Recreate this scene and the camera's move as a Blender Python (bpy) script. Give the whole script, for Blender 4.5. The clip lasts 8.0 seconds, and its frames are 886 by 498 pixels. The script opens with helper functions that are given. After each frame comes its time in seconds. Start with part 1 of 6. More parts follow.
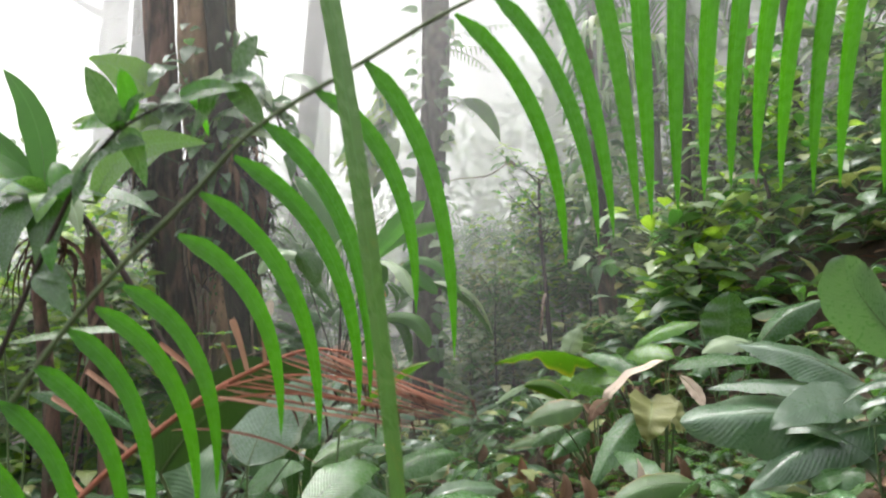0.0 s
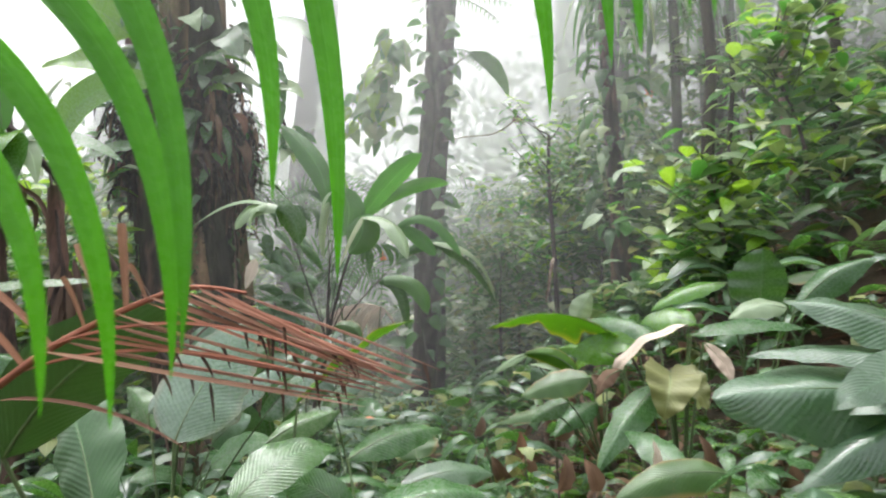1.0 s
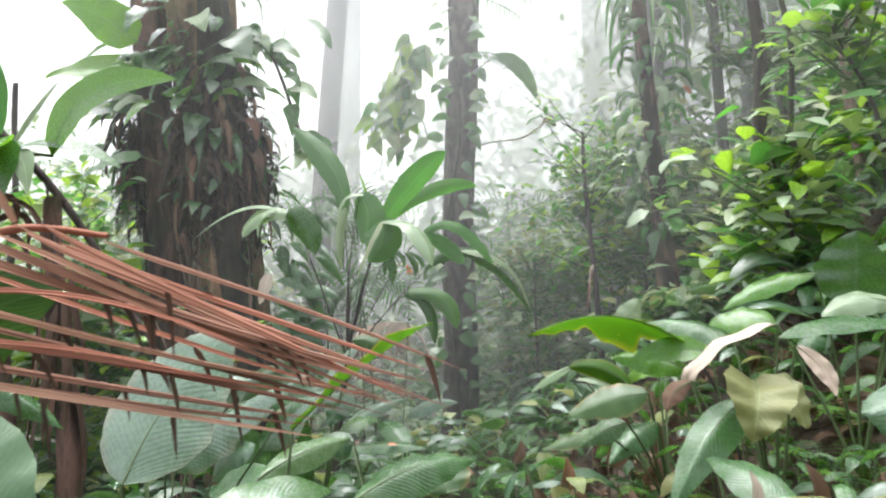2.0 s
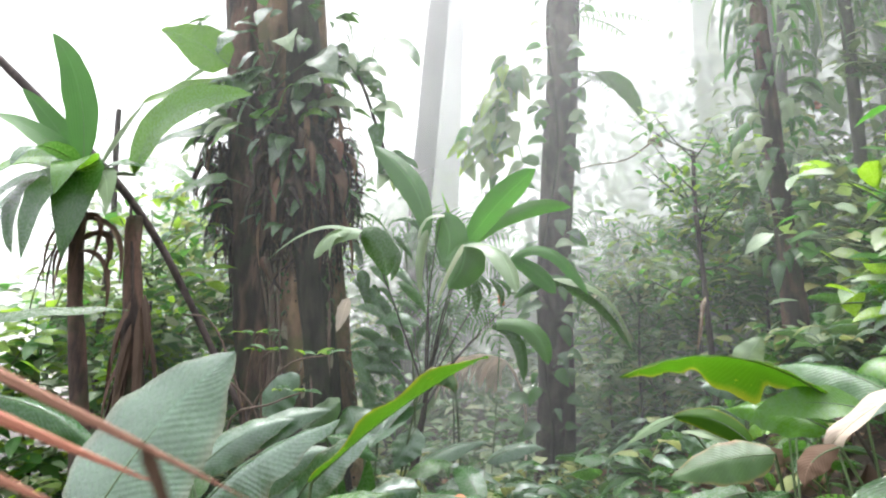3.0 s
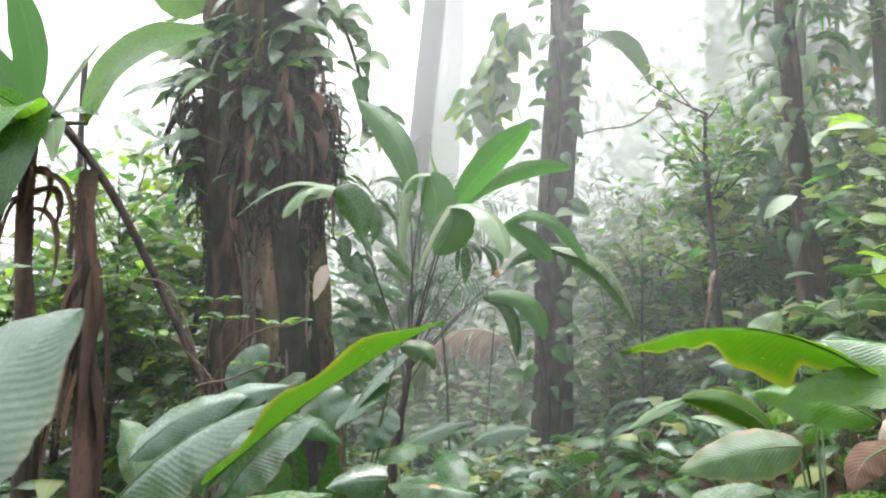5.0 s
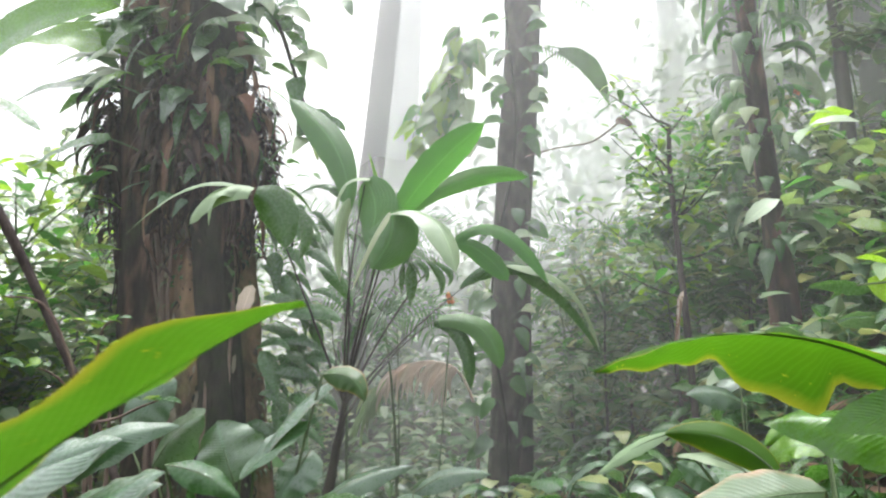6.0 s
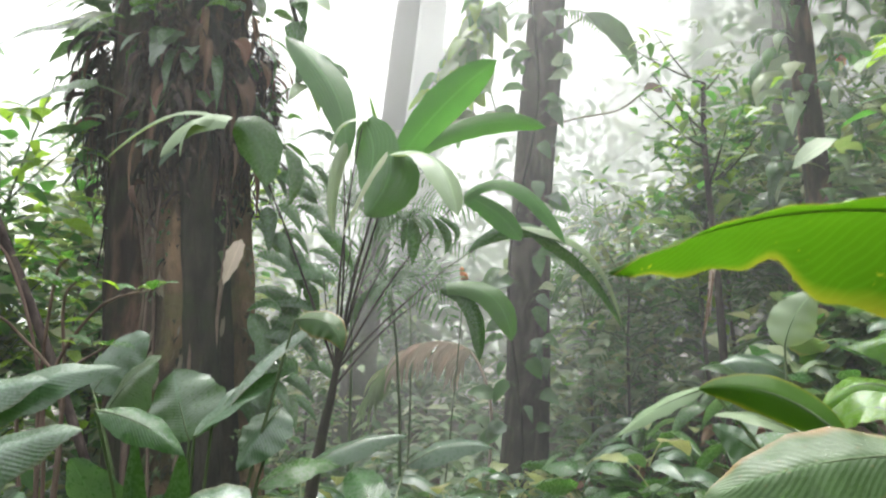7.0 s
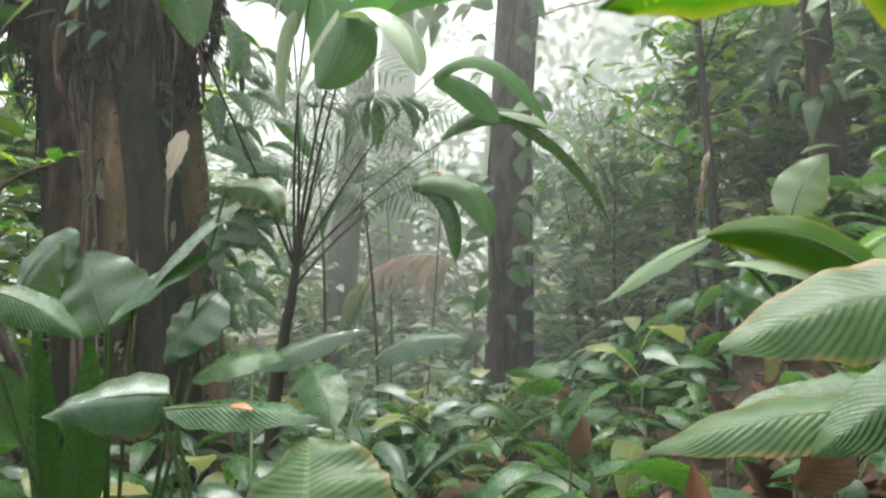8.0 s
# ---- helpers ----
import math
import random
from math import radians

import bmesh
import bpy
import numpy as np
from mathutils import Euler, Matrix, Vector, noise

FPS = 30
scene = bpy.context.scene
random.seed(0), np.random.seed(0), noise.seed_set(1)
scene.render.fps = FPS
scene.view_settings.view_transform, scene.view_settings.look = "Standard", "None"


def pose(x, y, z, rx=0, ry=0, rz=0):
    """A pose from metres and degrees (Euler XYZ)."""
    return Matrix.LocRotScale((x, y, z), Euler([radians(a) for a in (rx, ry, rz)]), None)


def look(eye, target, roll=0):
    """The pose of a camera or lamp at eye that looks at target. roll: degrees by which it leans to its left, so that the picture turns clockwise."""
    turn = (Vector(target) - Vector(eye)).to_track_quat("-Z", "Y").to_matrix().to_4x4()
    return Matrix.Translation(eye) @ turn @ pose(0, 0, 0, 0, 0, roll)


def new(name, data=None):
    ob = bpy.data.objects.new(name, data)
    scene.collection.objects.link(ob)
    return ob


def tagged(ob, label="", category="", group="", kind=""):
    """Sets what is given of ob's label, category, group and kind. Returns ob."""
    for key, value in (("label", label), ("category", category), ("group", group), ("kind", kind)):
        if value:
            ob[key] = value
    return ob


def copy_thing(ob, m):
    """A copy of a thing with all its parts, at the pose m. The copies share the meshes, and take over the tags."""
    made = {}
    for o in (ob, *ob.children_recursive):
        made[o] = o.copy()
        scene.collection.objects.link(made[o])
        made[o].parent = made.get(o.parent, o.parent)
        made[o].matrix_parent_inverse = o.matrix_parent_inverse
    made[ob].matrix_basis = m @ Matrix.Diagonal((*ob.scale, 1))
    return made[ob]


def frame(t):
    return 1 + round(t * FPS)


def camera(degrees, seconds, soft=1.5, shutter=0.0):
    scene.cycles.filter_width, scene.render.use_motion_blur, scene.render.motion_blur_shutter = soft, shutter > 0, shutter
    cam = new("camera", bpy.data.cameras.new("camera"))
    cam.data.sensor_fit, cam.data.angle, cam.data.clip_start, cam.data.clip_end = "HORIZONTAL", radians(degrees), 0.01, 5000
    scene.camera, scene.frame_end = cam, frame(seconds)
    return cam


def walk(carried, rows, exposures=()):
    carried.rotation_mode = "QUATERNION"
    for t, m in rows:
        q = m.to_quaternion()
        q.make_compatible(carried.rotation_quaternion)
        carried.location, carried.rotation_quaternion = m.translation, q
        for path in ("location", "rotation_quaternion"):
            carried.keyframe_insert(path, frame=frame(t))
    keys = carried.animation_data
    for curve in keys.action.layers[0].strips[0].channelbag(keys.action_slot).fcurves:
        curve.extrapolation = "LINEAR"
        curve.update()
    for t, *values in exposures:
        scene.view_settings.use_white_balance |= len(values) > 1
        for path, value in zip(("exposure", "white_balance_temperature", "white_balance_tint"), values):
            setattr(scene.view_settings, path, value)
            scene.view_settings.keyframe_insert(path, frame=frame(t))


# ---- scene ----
cam = camera(68.0, 8.0, soft=2.1, shutter=0.4)
PATH = [
    (0, (0.507, 1.787, 1.595), (0.258, 3.752, 1.874), -1.0),
    (0.2, (0.511, 1.858, 1.565), (0.263, 3.827, 1.814), -0.0),
    (0.5, (0.514, 1.976, 1.554), (0.293, 3.952, 1.765), 0.6),
    (1, (0.55, 2.204, 1.549), (0.262, 4.173, 1.743), -0.3),
    (2.3, (0.483, 2.71, 1.49), (0.084, 4.645, 1.805), -1.0),
    (2.5, (0.476, 2.782, 1.496), (0.015, 4.697, 1.84), 1.7),
    (3, (0.522, 2.948, 1.502), (-0.153, 4.795, 1.863), 0.6),
    (3.5, (0.529, 2.986, 1.507), (-0.173, 4.835, 1.805), 2.4),
    (4, (0.461, 3.061, 1.499), (-0.241, 4.911, 1.787), 0.6),
    (5.3, (0.494, 3.411, 1.49), (-0.179, 5.271, 1.785), 1.8),
    (5.5, (0.47, 3.503, 1.473), (-0.187, 5.367, 1.78), 2.0),
    (6, (0.426, 3.717, 1.464), (-0.14, 5.593, 1.863), 0.6),
    (6.5, (0.449, 3.916, 1.397), (-0.153, 5.774, 1.828), 2.4),
    (7, (0.41, 4.057, 1.344), (-0.227, 5.914, 1.731), 2.1),
    (7.5, (0.371, 4.198, 1.29), (-0.213, 6.091, 1.567), 0.8),
    (8, (0.38, 4.351, 1.221), (-0.22, 6.251, 1.398), 0.3),
]
walk(cam, [(t, look(eye, target, roll)) for t, eye, target, roll in PATH],
     exposures=((0.0, 2.02, 6500, 10), (1.0, 2.18, 6350, 10), (2.5, 2.45, 6250, 10), (4.0, 2.47, 6250, 10), (6.0, 2.43, 6300, 10), (7.0, 2.33, 6450, 8), (8.0, 2.25, 6500, 3)))

# ---- world and sun: bright overcast sky over a misty forest ----
world = bpy.data.worlds.new("overcast_sky")
scene.world = world
world.use_nodes = True
wn, wl = world.node_tree.nodes, world.node_tree.links
wn.clear()
sky = wn.new("ShaderNodeTexSky")
sky.sky_type = "NISHITA"
sky.sun_disc = False
sky.sun_elevation = radians(67)
sky.sun_rotation = radians(-20)
sky.dust_density = 6.0
sky.air_density = 1.0
sat = wn.new("ShaderNodeHueSaturation")
sat.inputs["Saturation"].default_value = 0.12
bg = wn.new("ShaderNodeBackground")
bg.inputs["Strength"].default_value = 0.15
wout = wn.new("ShaderNodeOutputWorld")
wl.new(sky.outputs[0], sat.inputs["Color"])
wl.new(sat.outputs[0], bg.inputs["Color"])
wl.new(bg.outputs[0], wout.inputs["Surface"])

sun_data = bpy.data.lights.new("sun", "SUN")
sun_data.energy = 1.5
sun_data.angle = radians(60)
sun_data.color = (1.0, 0.97, 0.92)
sun = new("sun", sun_data)
sun.matrix_world = look((-2, 8.5, 14), (0, 3, 0))


# ---- materials ----
def nodes_of(name):
    m = bpy.data.materials.new(name)
    m.use_nodes = True
    nt = m.node_tree
    nt.nodes.clear()
    return m, nt.nodes, nt.links


def math_node(n, l, op, a, b=None, c=None):
    k = n.new("ShaderNodeMath")
    k.operation = op
    for s, v in zip(k.inputs, (a, b, c)):
        if v is None:
            continue
        if isinstance(v, (int, float)):
            s.default_value = v
        else:
            l.new(v, s)
    return k.outputs[0]


def mix_col(n, l, fac, a, b):
    k = n.new("ShaderNodeMix")
    k.data_type = "RGBA"
    for s, v in ((k.inputs[0], fac), (k.inputs[6], a), (k.inputs[7], b)):
        if isinstance(v, (int, float)):
            s.default_value = v
        elif isinstance(v, tuple):
            s.default_value = (*v, 1)
        else:
            l.new(v, s)
    return k.outputs[2]


def noise_tex(n, l, vec, scale, detail=3.0, rough=0.55):
    k = n.new("ShaderNodeTexNoise")
    k.inputs["Scale"].default_value = scale
    k.inputs["Detail"].default_value = detail
    k.inputs["Roughness"].default_value = rough
    if vec is not None:
        l.new(vec, k.inputs["Vector"])
    return k.outputs[0]


def ramp(n, l, fac, lo, hi):
    k = n.new("ShaderNodeMapRange")
    k.inputs[1].default_value, k.inputs[2].default_value = lo, hi
    l.new(fac, k.inputs[0])
    return k.outputs[0]


def leaf_mat(name, col, col2, glow=None, rough=0.25, through_light=0.38, veins=24, vein_depth=0.09, slant=0.45,
             wear=(0.30, 0.22, 0.05), worn=0.25, edge=0.0, spec=0.7, vein_tint=0.06, coat=0.0, relief=0.35):
    """A leaf: base colour between col and col2 from leaf to leaf, side veins, midrib, blotches and worn spots."""
    m, n, l = nodes_of(name)
    uv = n.new("ShaderNodeUVMap").outputs[0]
    sep = n.new("ShaderNodeSeparateXYZ")
    l.new(uv, sep.inputs[0])
    u, v = sep.outputs[0], sep.outputs[1]
    across = math_node(n, l, "ABSOLUTE", math_node(n, l, "MULTIPLY_ADD", v, 2.0, -1.0))
    pos = n.new("ShaderNodeNewGeometry").outputs["Position"]
    info = n.new("ShaderNodeObjectInfo").outputs["Random"]
    island = n.new("ShaderNodeNewGeometry").outputs["Random Per Island"]
    pick = math_node(n, l, "FRACT", math_node(n, l, "ADD", info, island))
    big = noise_tex(n, l, pos, 9.0, 2.0)
    fine = noise_tex(n, l, pos, 90.0, 4.0, 0.65)
    base = mix_col(n, l, pick, col, col2)
    base = mix_col(n, l, math_node(n, l, "MULTIPLY", ramp(n, l, big, 0.35, 0.7), 0.45), base, tuple(c * 0.55 for c in col))
    other = math_node(n, l, "FRACT", math_node(n, l, "MULTIPLY", pick, 7.31))
    base = mix_col(n, l, math_node(n, l, "MULTIPLY", ramp(n, l, other, 0.75, 1.0), 0.28), base, (min(1, col2[0] * 1.9), col2[1] * 1.15, col2[2]))
    base = mix_col(n, l, math_node(n, l, "MULTIPLY", ramp(n, l, other, 0.3, 0.0), 0.32), base, tuple(c * 0.5 for c in col))
    phase = math_node(n, l, "SUBTRACT", u, math_node(n, l, "MULTIPLY", across, slant / 2.0))
    phase = math_node(n, l, "MULTIPLY_ADD", big, 0.05, phase)
    wave = math_node(n, l, "SINE", math_node(n, l, "MULTIPLY", phase, veins * 6.283))
    rib = math_node(n, l, "LESS_THAN", across, 0.045)
    light = tuple(min(1.0, c * 1.8 + 0.03) for c in col)
    base = mix_col(n, l, math_node(n, l, "MULTIPLY", rib, 0.6), base, light)
    base = mix_col(n, l, math_node(n, l, "MULTIPLY", ramp(n, l, wave, 0.2, 1.0), vein_tint), base, light)
    spots = math_node(n, l, "MULTIPLY", ramp(n, l, fine, 0.64, 0.72), ramp(n, l, big, 0.5, 0.66))
    if edge:
        rim = math_node(n, l, "MULTIPLY", ramp(n, l, math_node(n, l, "ADD", across, math_node(n, l, "MULTIPLY", big, 0.35)), 0.98, 1.25), edge)
        spots = math_node(n, l, "MAXIMUM", spots, rim)
    base = mix_col(n, l, math_node(n, l, "MULTIPLY", spots, worn), base, wear)
    bump = n.new("ShaderNodeBump")
    bump.inputs["Strength"].default_value = relief
    bump.inputs["Distance"].default_value = 0.003
    pucker = noise_tex(n, l, pos, 32.0, 2.0)
    height = math_node(n, l, "ADD", math_node(n, l, "MULTIPLY", wave, vein_depth * 2.2), math_node(n, l, "MULTIPLY", fine, 0.35))
    height = math_node(n, l, "MULTIPLY_ADD", pucker, 1.6, height)
    height = math_node(n, l, "SUBTRACT", height, math_node(n, l, "MULTIPLY", rib, 0.8))
    l.new(height, bump.inputs["Height"])
    p = n.new("ShaderNodeBsdfPrincipled")
    l.new(base, p.inputs["Base Color"])
    l.new(math_node(n, l, "MULTIPLY_ADD", fine, 0.25, rough - 0.1), p.inputs["Roughness"])
    p.inputs["Specular IOR Level"].default_value = spec
    p.inputs["Coat Weight"].default_value = coat
    p.inputs["Coat Roughness"].default_value = 0.32
    l.new(bump.outputs[0], p.inputs["Normal"])
    t = n.new("ShaderNodeBsdfTranslucent")
    glow = glow or (col[0] * 1.9 + 0.01, col[1] * 1.9, col[2] * 0.9)
    l.new(mix_col(n, l, math_node(n, l, "MULTIPLY", spots, worn), glow, wear), t.inputs["Color"])
    mx = n.new("ShaderNodeMixShader")
    mx.inputs[0].default_value = through_light
    l.new(p.outputs[0], mx.inputs[1])
    l.new(t.outputs[0], mx.inputs[2])
    out = n.new("ShaderNodeOutputMaterial")
    l.new(mx.outputs[0], out.inputs["Surface"])
    return m


def rough_mat(name, a, b, c, scale=6.0, stretch=(1, 1, 0.25), bump=0.6, rough=0.85, moss=None, spec=0.3):
    """Bark, soil, dry matter: three tones at two scales, relief, an optional moss growth."""
    m, n, l = nodes_of(name)
    pos = n.new("ShaderNodeNewGeometry").outputs["Position"]
    mp = n.new("ShaderNodeMapping")
    mp.inputs["Scale"].default_value = stretch
    l.new(pos, mp.inputs[0])
    coarse = noise_tex(n, l, mp.outputs[0], scale, 5.0, 0.6)
    fine = noise_tex(n, l, mp.outputs[0], scale * 7, 5.0, 0.7)
    info = n.new("ShaderNodeObjectInfo").outputs["Random"]
    island = n.new("ShaderNodeNewGeometry").outputs["Random Per Island"]
    pick = math_node(n, l, "FRACT", math_node(n, l, "ADD", info, island))
    col = mix_col(n, l, ramp(n, l, coarse, 0.42, 0.58), a, b)
    col = mix_col(n, l, math_node(n, l, "MULTIPLY", ramp(n, l, fine, 0.5, 0.7), 0.7), col, c)
    col = mix_col(n, l, math_node(n, l, "MULTIPLY", pick, 0.35), col, c)
    if moss:
        patch = noise_tex(n, l, pos, 3.2, 5.0, 0.65)
        col = mix_col(n, l, math_node(n, l, "MULTIPLY", ramp(n, l, patch, 0.5, 0.62), 0.8), col, moss)
    bp = n.new("ShaderNodeBump")
    bp.inputs["Strength"].default_value = bump
    bp.inputs["Distance"].default_value = 0.035
    l.new(math_node(n, l, "ADD", coarse, math_node(n, l, "MULTIPLY", fine, 0.6)), bp.inputs["Height"])
    p = n.new("ShaderNodeBsdfPrincipled")
    l.new(col, p.inputs["Base Color"])
    p.inputs["Roughness"].default_value = rough
    p.inputs["Specular IOR Level"].default_value = spec
    l.new(bp.outputs[0], p.inputs["Normal"])
    out = n.new("ShaderNodeOutputMaterial")
    l.new(p.outputs[0], out.inputs["Surface"])
    return m


def haze_sheet_mat(name, thick, z0, z1):
    """See-through white sheet that stands in for haze, denser aloft, with soft swirls."""
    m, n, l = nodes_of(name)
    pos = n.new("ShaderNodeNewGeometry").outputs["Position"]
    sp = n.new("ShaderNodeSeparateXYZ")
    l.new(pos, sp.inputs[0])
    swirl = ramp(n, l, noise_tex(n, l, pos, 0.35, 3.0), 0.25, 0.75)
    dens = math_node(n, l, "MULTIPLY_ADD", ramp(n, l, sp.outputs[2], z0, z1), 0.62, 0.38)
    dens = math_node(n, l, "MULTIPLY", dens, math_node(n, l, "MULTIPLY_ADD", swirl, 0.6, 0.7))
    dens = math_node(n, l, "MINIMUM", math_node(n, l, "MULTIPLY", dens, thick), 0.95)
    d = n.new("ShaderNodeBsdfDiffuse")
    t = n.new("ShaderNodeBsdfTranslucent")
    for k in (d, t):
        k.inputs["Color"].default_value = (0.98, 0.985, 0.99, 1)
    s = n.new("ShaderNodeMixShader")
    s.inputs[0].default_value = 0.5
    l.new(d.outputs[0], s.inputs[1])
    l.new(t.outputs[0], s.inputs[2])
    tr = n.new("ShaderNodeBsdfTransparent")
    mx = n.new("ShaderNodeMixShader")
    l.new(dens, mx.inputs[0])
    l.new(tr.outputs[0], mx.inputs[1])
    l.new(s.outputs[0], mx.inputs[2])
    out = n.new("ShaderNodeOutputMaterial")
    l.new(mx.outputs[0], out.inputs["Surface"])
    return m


LEAF = leaf_mat("leaf_green", (0.038, 0.108, 0.030), (0.072, 0.158, 0.050), relief=0.5)
LEAF_DARK = leaf_mat("leaf_dark", (0.028, 0.080, 0.022), (0.05, 0.12, 0.036), rough=0.25)
LEAF_BLUE = leaf_mat("leaf_glossy", (0.048, 0.112, 0.052), (0.085, 0.155, 0.085), rough=0.27, veins=24, vein_depth=0.08, spec=0.9, vein_tint=0.05, coat=0.6, relief=0.5)
LEAF_RIBBED = leaf_mat("leaf_ribbed", (0.055, 0.120, 0.062), (0.085, 0.158, 0.090), rough=0.25, veins=26, vein_depth=0.10, spec=1.0, worn=0.85, edge=0.5, wear=(0.22, 0.16, 0.08), coat=1.0, relief=0.4)
LEAF_BRIGHT = leaf_mat("leaf_bright", (0.06, 0.175, 0.012), (0.10, 0.235, 0.025), glow=(0.18, 0.40, 0.02), through_light=0.45, vein_depth=0.08, worn=0.4)
LEAF_YELLOW = leaf_mat("leaf_yellow_green", (0.13, 0.27, 0.018), (0.20, 0.34, 0.03), glow=(0.30, 0.50, 0.035), through_light=0.5)
LEAF_LONG = leaf_mat("leaf_long_edged", (0.05, 0.13, 0.008), (0.06, 0.145, 0.010), glow=(0.055, 0.155, 0.004), through_light=0.55, veins=38,
                     vein_depth=0.05, wear=(0.40, 0.33, 0.03), worn=0.8, edge=0.7, spec=0.25, rough=0.4, vein_tint=0.22)
LEAF_PADDLE = leaf_mat("leaf_paddle", (0.04, 0.13, 0.008), (0.05, 0.15, 0.012), glow=(0.06, 0.16, 0.006), through_light=0.42, veins=30,
                       vein_depth=0.05, wear=(0.30, 0.24, 0.02), worn=0.9, edge=0.9, spec=0.5, rough=0.35, vein_tint=0.15)
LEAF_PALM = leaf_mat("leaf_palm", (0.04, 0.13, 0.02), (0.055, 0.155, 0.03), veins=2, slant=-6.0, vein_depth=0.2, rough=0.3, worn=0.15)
# lit copy of the palm leaf: backlight put into a brighter see-through colour
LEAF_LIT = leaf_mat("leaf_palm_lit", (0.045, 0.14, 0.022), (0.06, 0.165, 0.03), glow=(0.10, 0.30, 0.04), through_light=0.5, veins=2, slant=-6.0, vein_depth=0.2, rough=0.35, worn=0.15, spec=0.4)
LEAFLET = leaf_mat("leaflet_backlit", (0.028, 0.115, 0.006), (0.04, 0.145, 0.009), glow=(0.08, 0.33, 0.008), through_light=0.5, veins=1, slant=-4.0,
                   vein_depth=0.1, worn=0.25, wear=(0.2, 0.25, 0.02), spec=0.3)
# pale grey leaf; also paints sky sheen on palm tops and distant haze
LEAF_PALE = leaf_mat("leaf_grey_sheen_haze", (0.17, 0.25, 0.13), (0.25, 0.32, 0.19), rough=0.4, through_light=0.25)
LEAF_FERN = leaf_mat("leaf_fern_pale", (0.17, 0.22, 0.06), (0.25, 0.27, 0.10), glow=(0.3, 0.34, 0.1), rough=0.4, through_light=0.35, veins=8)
LEAF_DRYING = leaf_mat("leaf_drying", (0.17, 0.21, 0.07), (0.28, 0.26, 0.10), glow=(0.26, 0.27, 0.09), rough=0.5, veins=14, worn=0.8)
LEAF_DEAD = leaf_mat("leaf_dead", (0.12, 0.072, 0.046), (0.25, 0.155, 0.10), glow=(0.2, 0.12, 0.07), rough=0.7, through_light=0.15, veins=14, spec=0.25)
LEAF_WITHERED = leaf_mat("leaf_withered", (0.055, 0.036, 0.026), (0.14, 0.09, 0.065), glow=(0.10, 0.06, 0.04), rough=0.75, through_light=0.1, veins=10, spec=0.2)
LEAF_BLEACHED = leaf_mat("leaf_bleached", (0.50, 0.40, 0.32), (0.58, 0.48, 0.38), glow=(0.55, 0.45, 0.35), rough=0.65, through_light=0.2, veins=16)
FROND_DEAD = leaf_mat("frond_dead", (0.135, 0.066, 0.046), (0.33, 0.175, 0.122), glow=(0.2, 0.1, 0.06), rough=0.7, through_light=0.08, veins=1,
                      slant=-4.0, wear=(0.05, 0.03, 0.022), worn=0.8, spec=0.12)
# dark, barely see-through leaf: overhead shade put into the colour
LEAF_SHADED = leaf_mat("leaf_shaded_dark", (0.022, 0.068, 0.016), (0.03, 0.08, 0.02), rough=0.4, through_light=0.10, spec=0.4)
STUB = leaf_mat("frond_stub", (0.33, 0.18, 0.12), (0.46, 0.28, 0.20), glow=(0.3, 0.17, 0.1), rough=0.65, through_light=0.1, veins=1, slant=-4.0, wear=(0.10, 0.06, 0.04), worn=0.6, spec=0.15)
LEAF_EDGED = leaf_mat("leaf_brown_edged", (0.042, 0.092, 0.024), (0.058, 0.112, 0.034), glow=(0.11, 0.20, 0.03), rough=0.34, through_light=0.3, veins=22, vein_depth=0.10,
                      wear=(0.30, 0.19, 0.07), worn=0.85, edge=0.9, spec=0.4, vein_tint=0.12, coat=0.05)
STEM = rough_mat("stem_green", (0.07, 0.11, 0.04), (0.10, 0.14, 0.06), (0.05, 0.07, 0.03), 20, bump=0.2, rough=0.5)
STEM_DARK = rough_mat("stem_dark", (0.022, 0.019, 0.016), (0.045, 0.036, 0.028), (0.06, 0.052, 0.04), 18, bump=0.4)
BARK = rough_mat("bark_mossy", (0.045, 0.033, 0.025), (0.26, 0.165, 0.098), (0.085, 0.066, 0.048), 2.6, (1.6, 1.6, 0.7), 1.0, moss=(0.11, 0.10, 0.045))
LICHEN = rough_mat("lichen_tan", (0.22, 0.19, 0.14), (0.15, 0.13, 0.09), (0.28, 0.25, 0.19), 25, (1, 1, 1), 0.5)
BARK_DARK = rough_mat("bark_dark", (0.045, 0.033, 0.029), (0.17, 0.10, 0.076), (0.036, 0.028, 0.026), 4.5, (1.6, 1.6, 0.4), 1.0, moss=(0.05, 0.055, 0.03))
BARK_BLACK = rough_mat("bark_black_moss", (0.020, 0.018, 0.016), (0.055, 0.046, 0.036), (0.03, 0.031, 0.021), 5.0, (1.6, 1.6, 0.6), 1.0, moss=(0.035, 0.045, 0.02))
BARK_THIN = rough_mat("bark_slim", (0.045, 0.034, 0.032), (0.10, 0.078, 0.07), (0.028, 0.022, 0.02), 9.0, (1.5, 1.5, 0.5), 0.7)
# paler, greyer bark kept for the distant trunks
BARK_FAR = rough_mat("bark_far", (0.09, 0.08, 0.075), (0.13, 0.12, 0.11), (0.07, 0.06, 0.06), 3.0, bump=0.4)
TWIG = rough_mat("twig_brown", (0.14, 0.10, 0.08), (0.2, 0.15, 0.12), (0.09, 0.06, 0.05), 25, bump=0.3)
ROOT = rough_mat("aerial_root", (0.022, 0.017, 0.016), (0.08, 0.05, 0.038), (0.03, 0.023, 0.02), 20, bump=0.5)
SOIL = rough_mat("forest_soil", (0.05, 0.036, 0.026), (0.10, 0.068, 0.045), (0.03, 0.022, 0.018), 4.0, (1, 1, 1), 0.8)
RED = rough_mat("orange_red", (0.45, 0.13, 0.045), (0.5, 0.18, 0.07), (0.32, 0.09, 0.03), 30, (1, 1, 1), 0.1, 0.4)


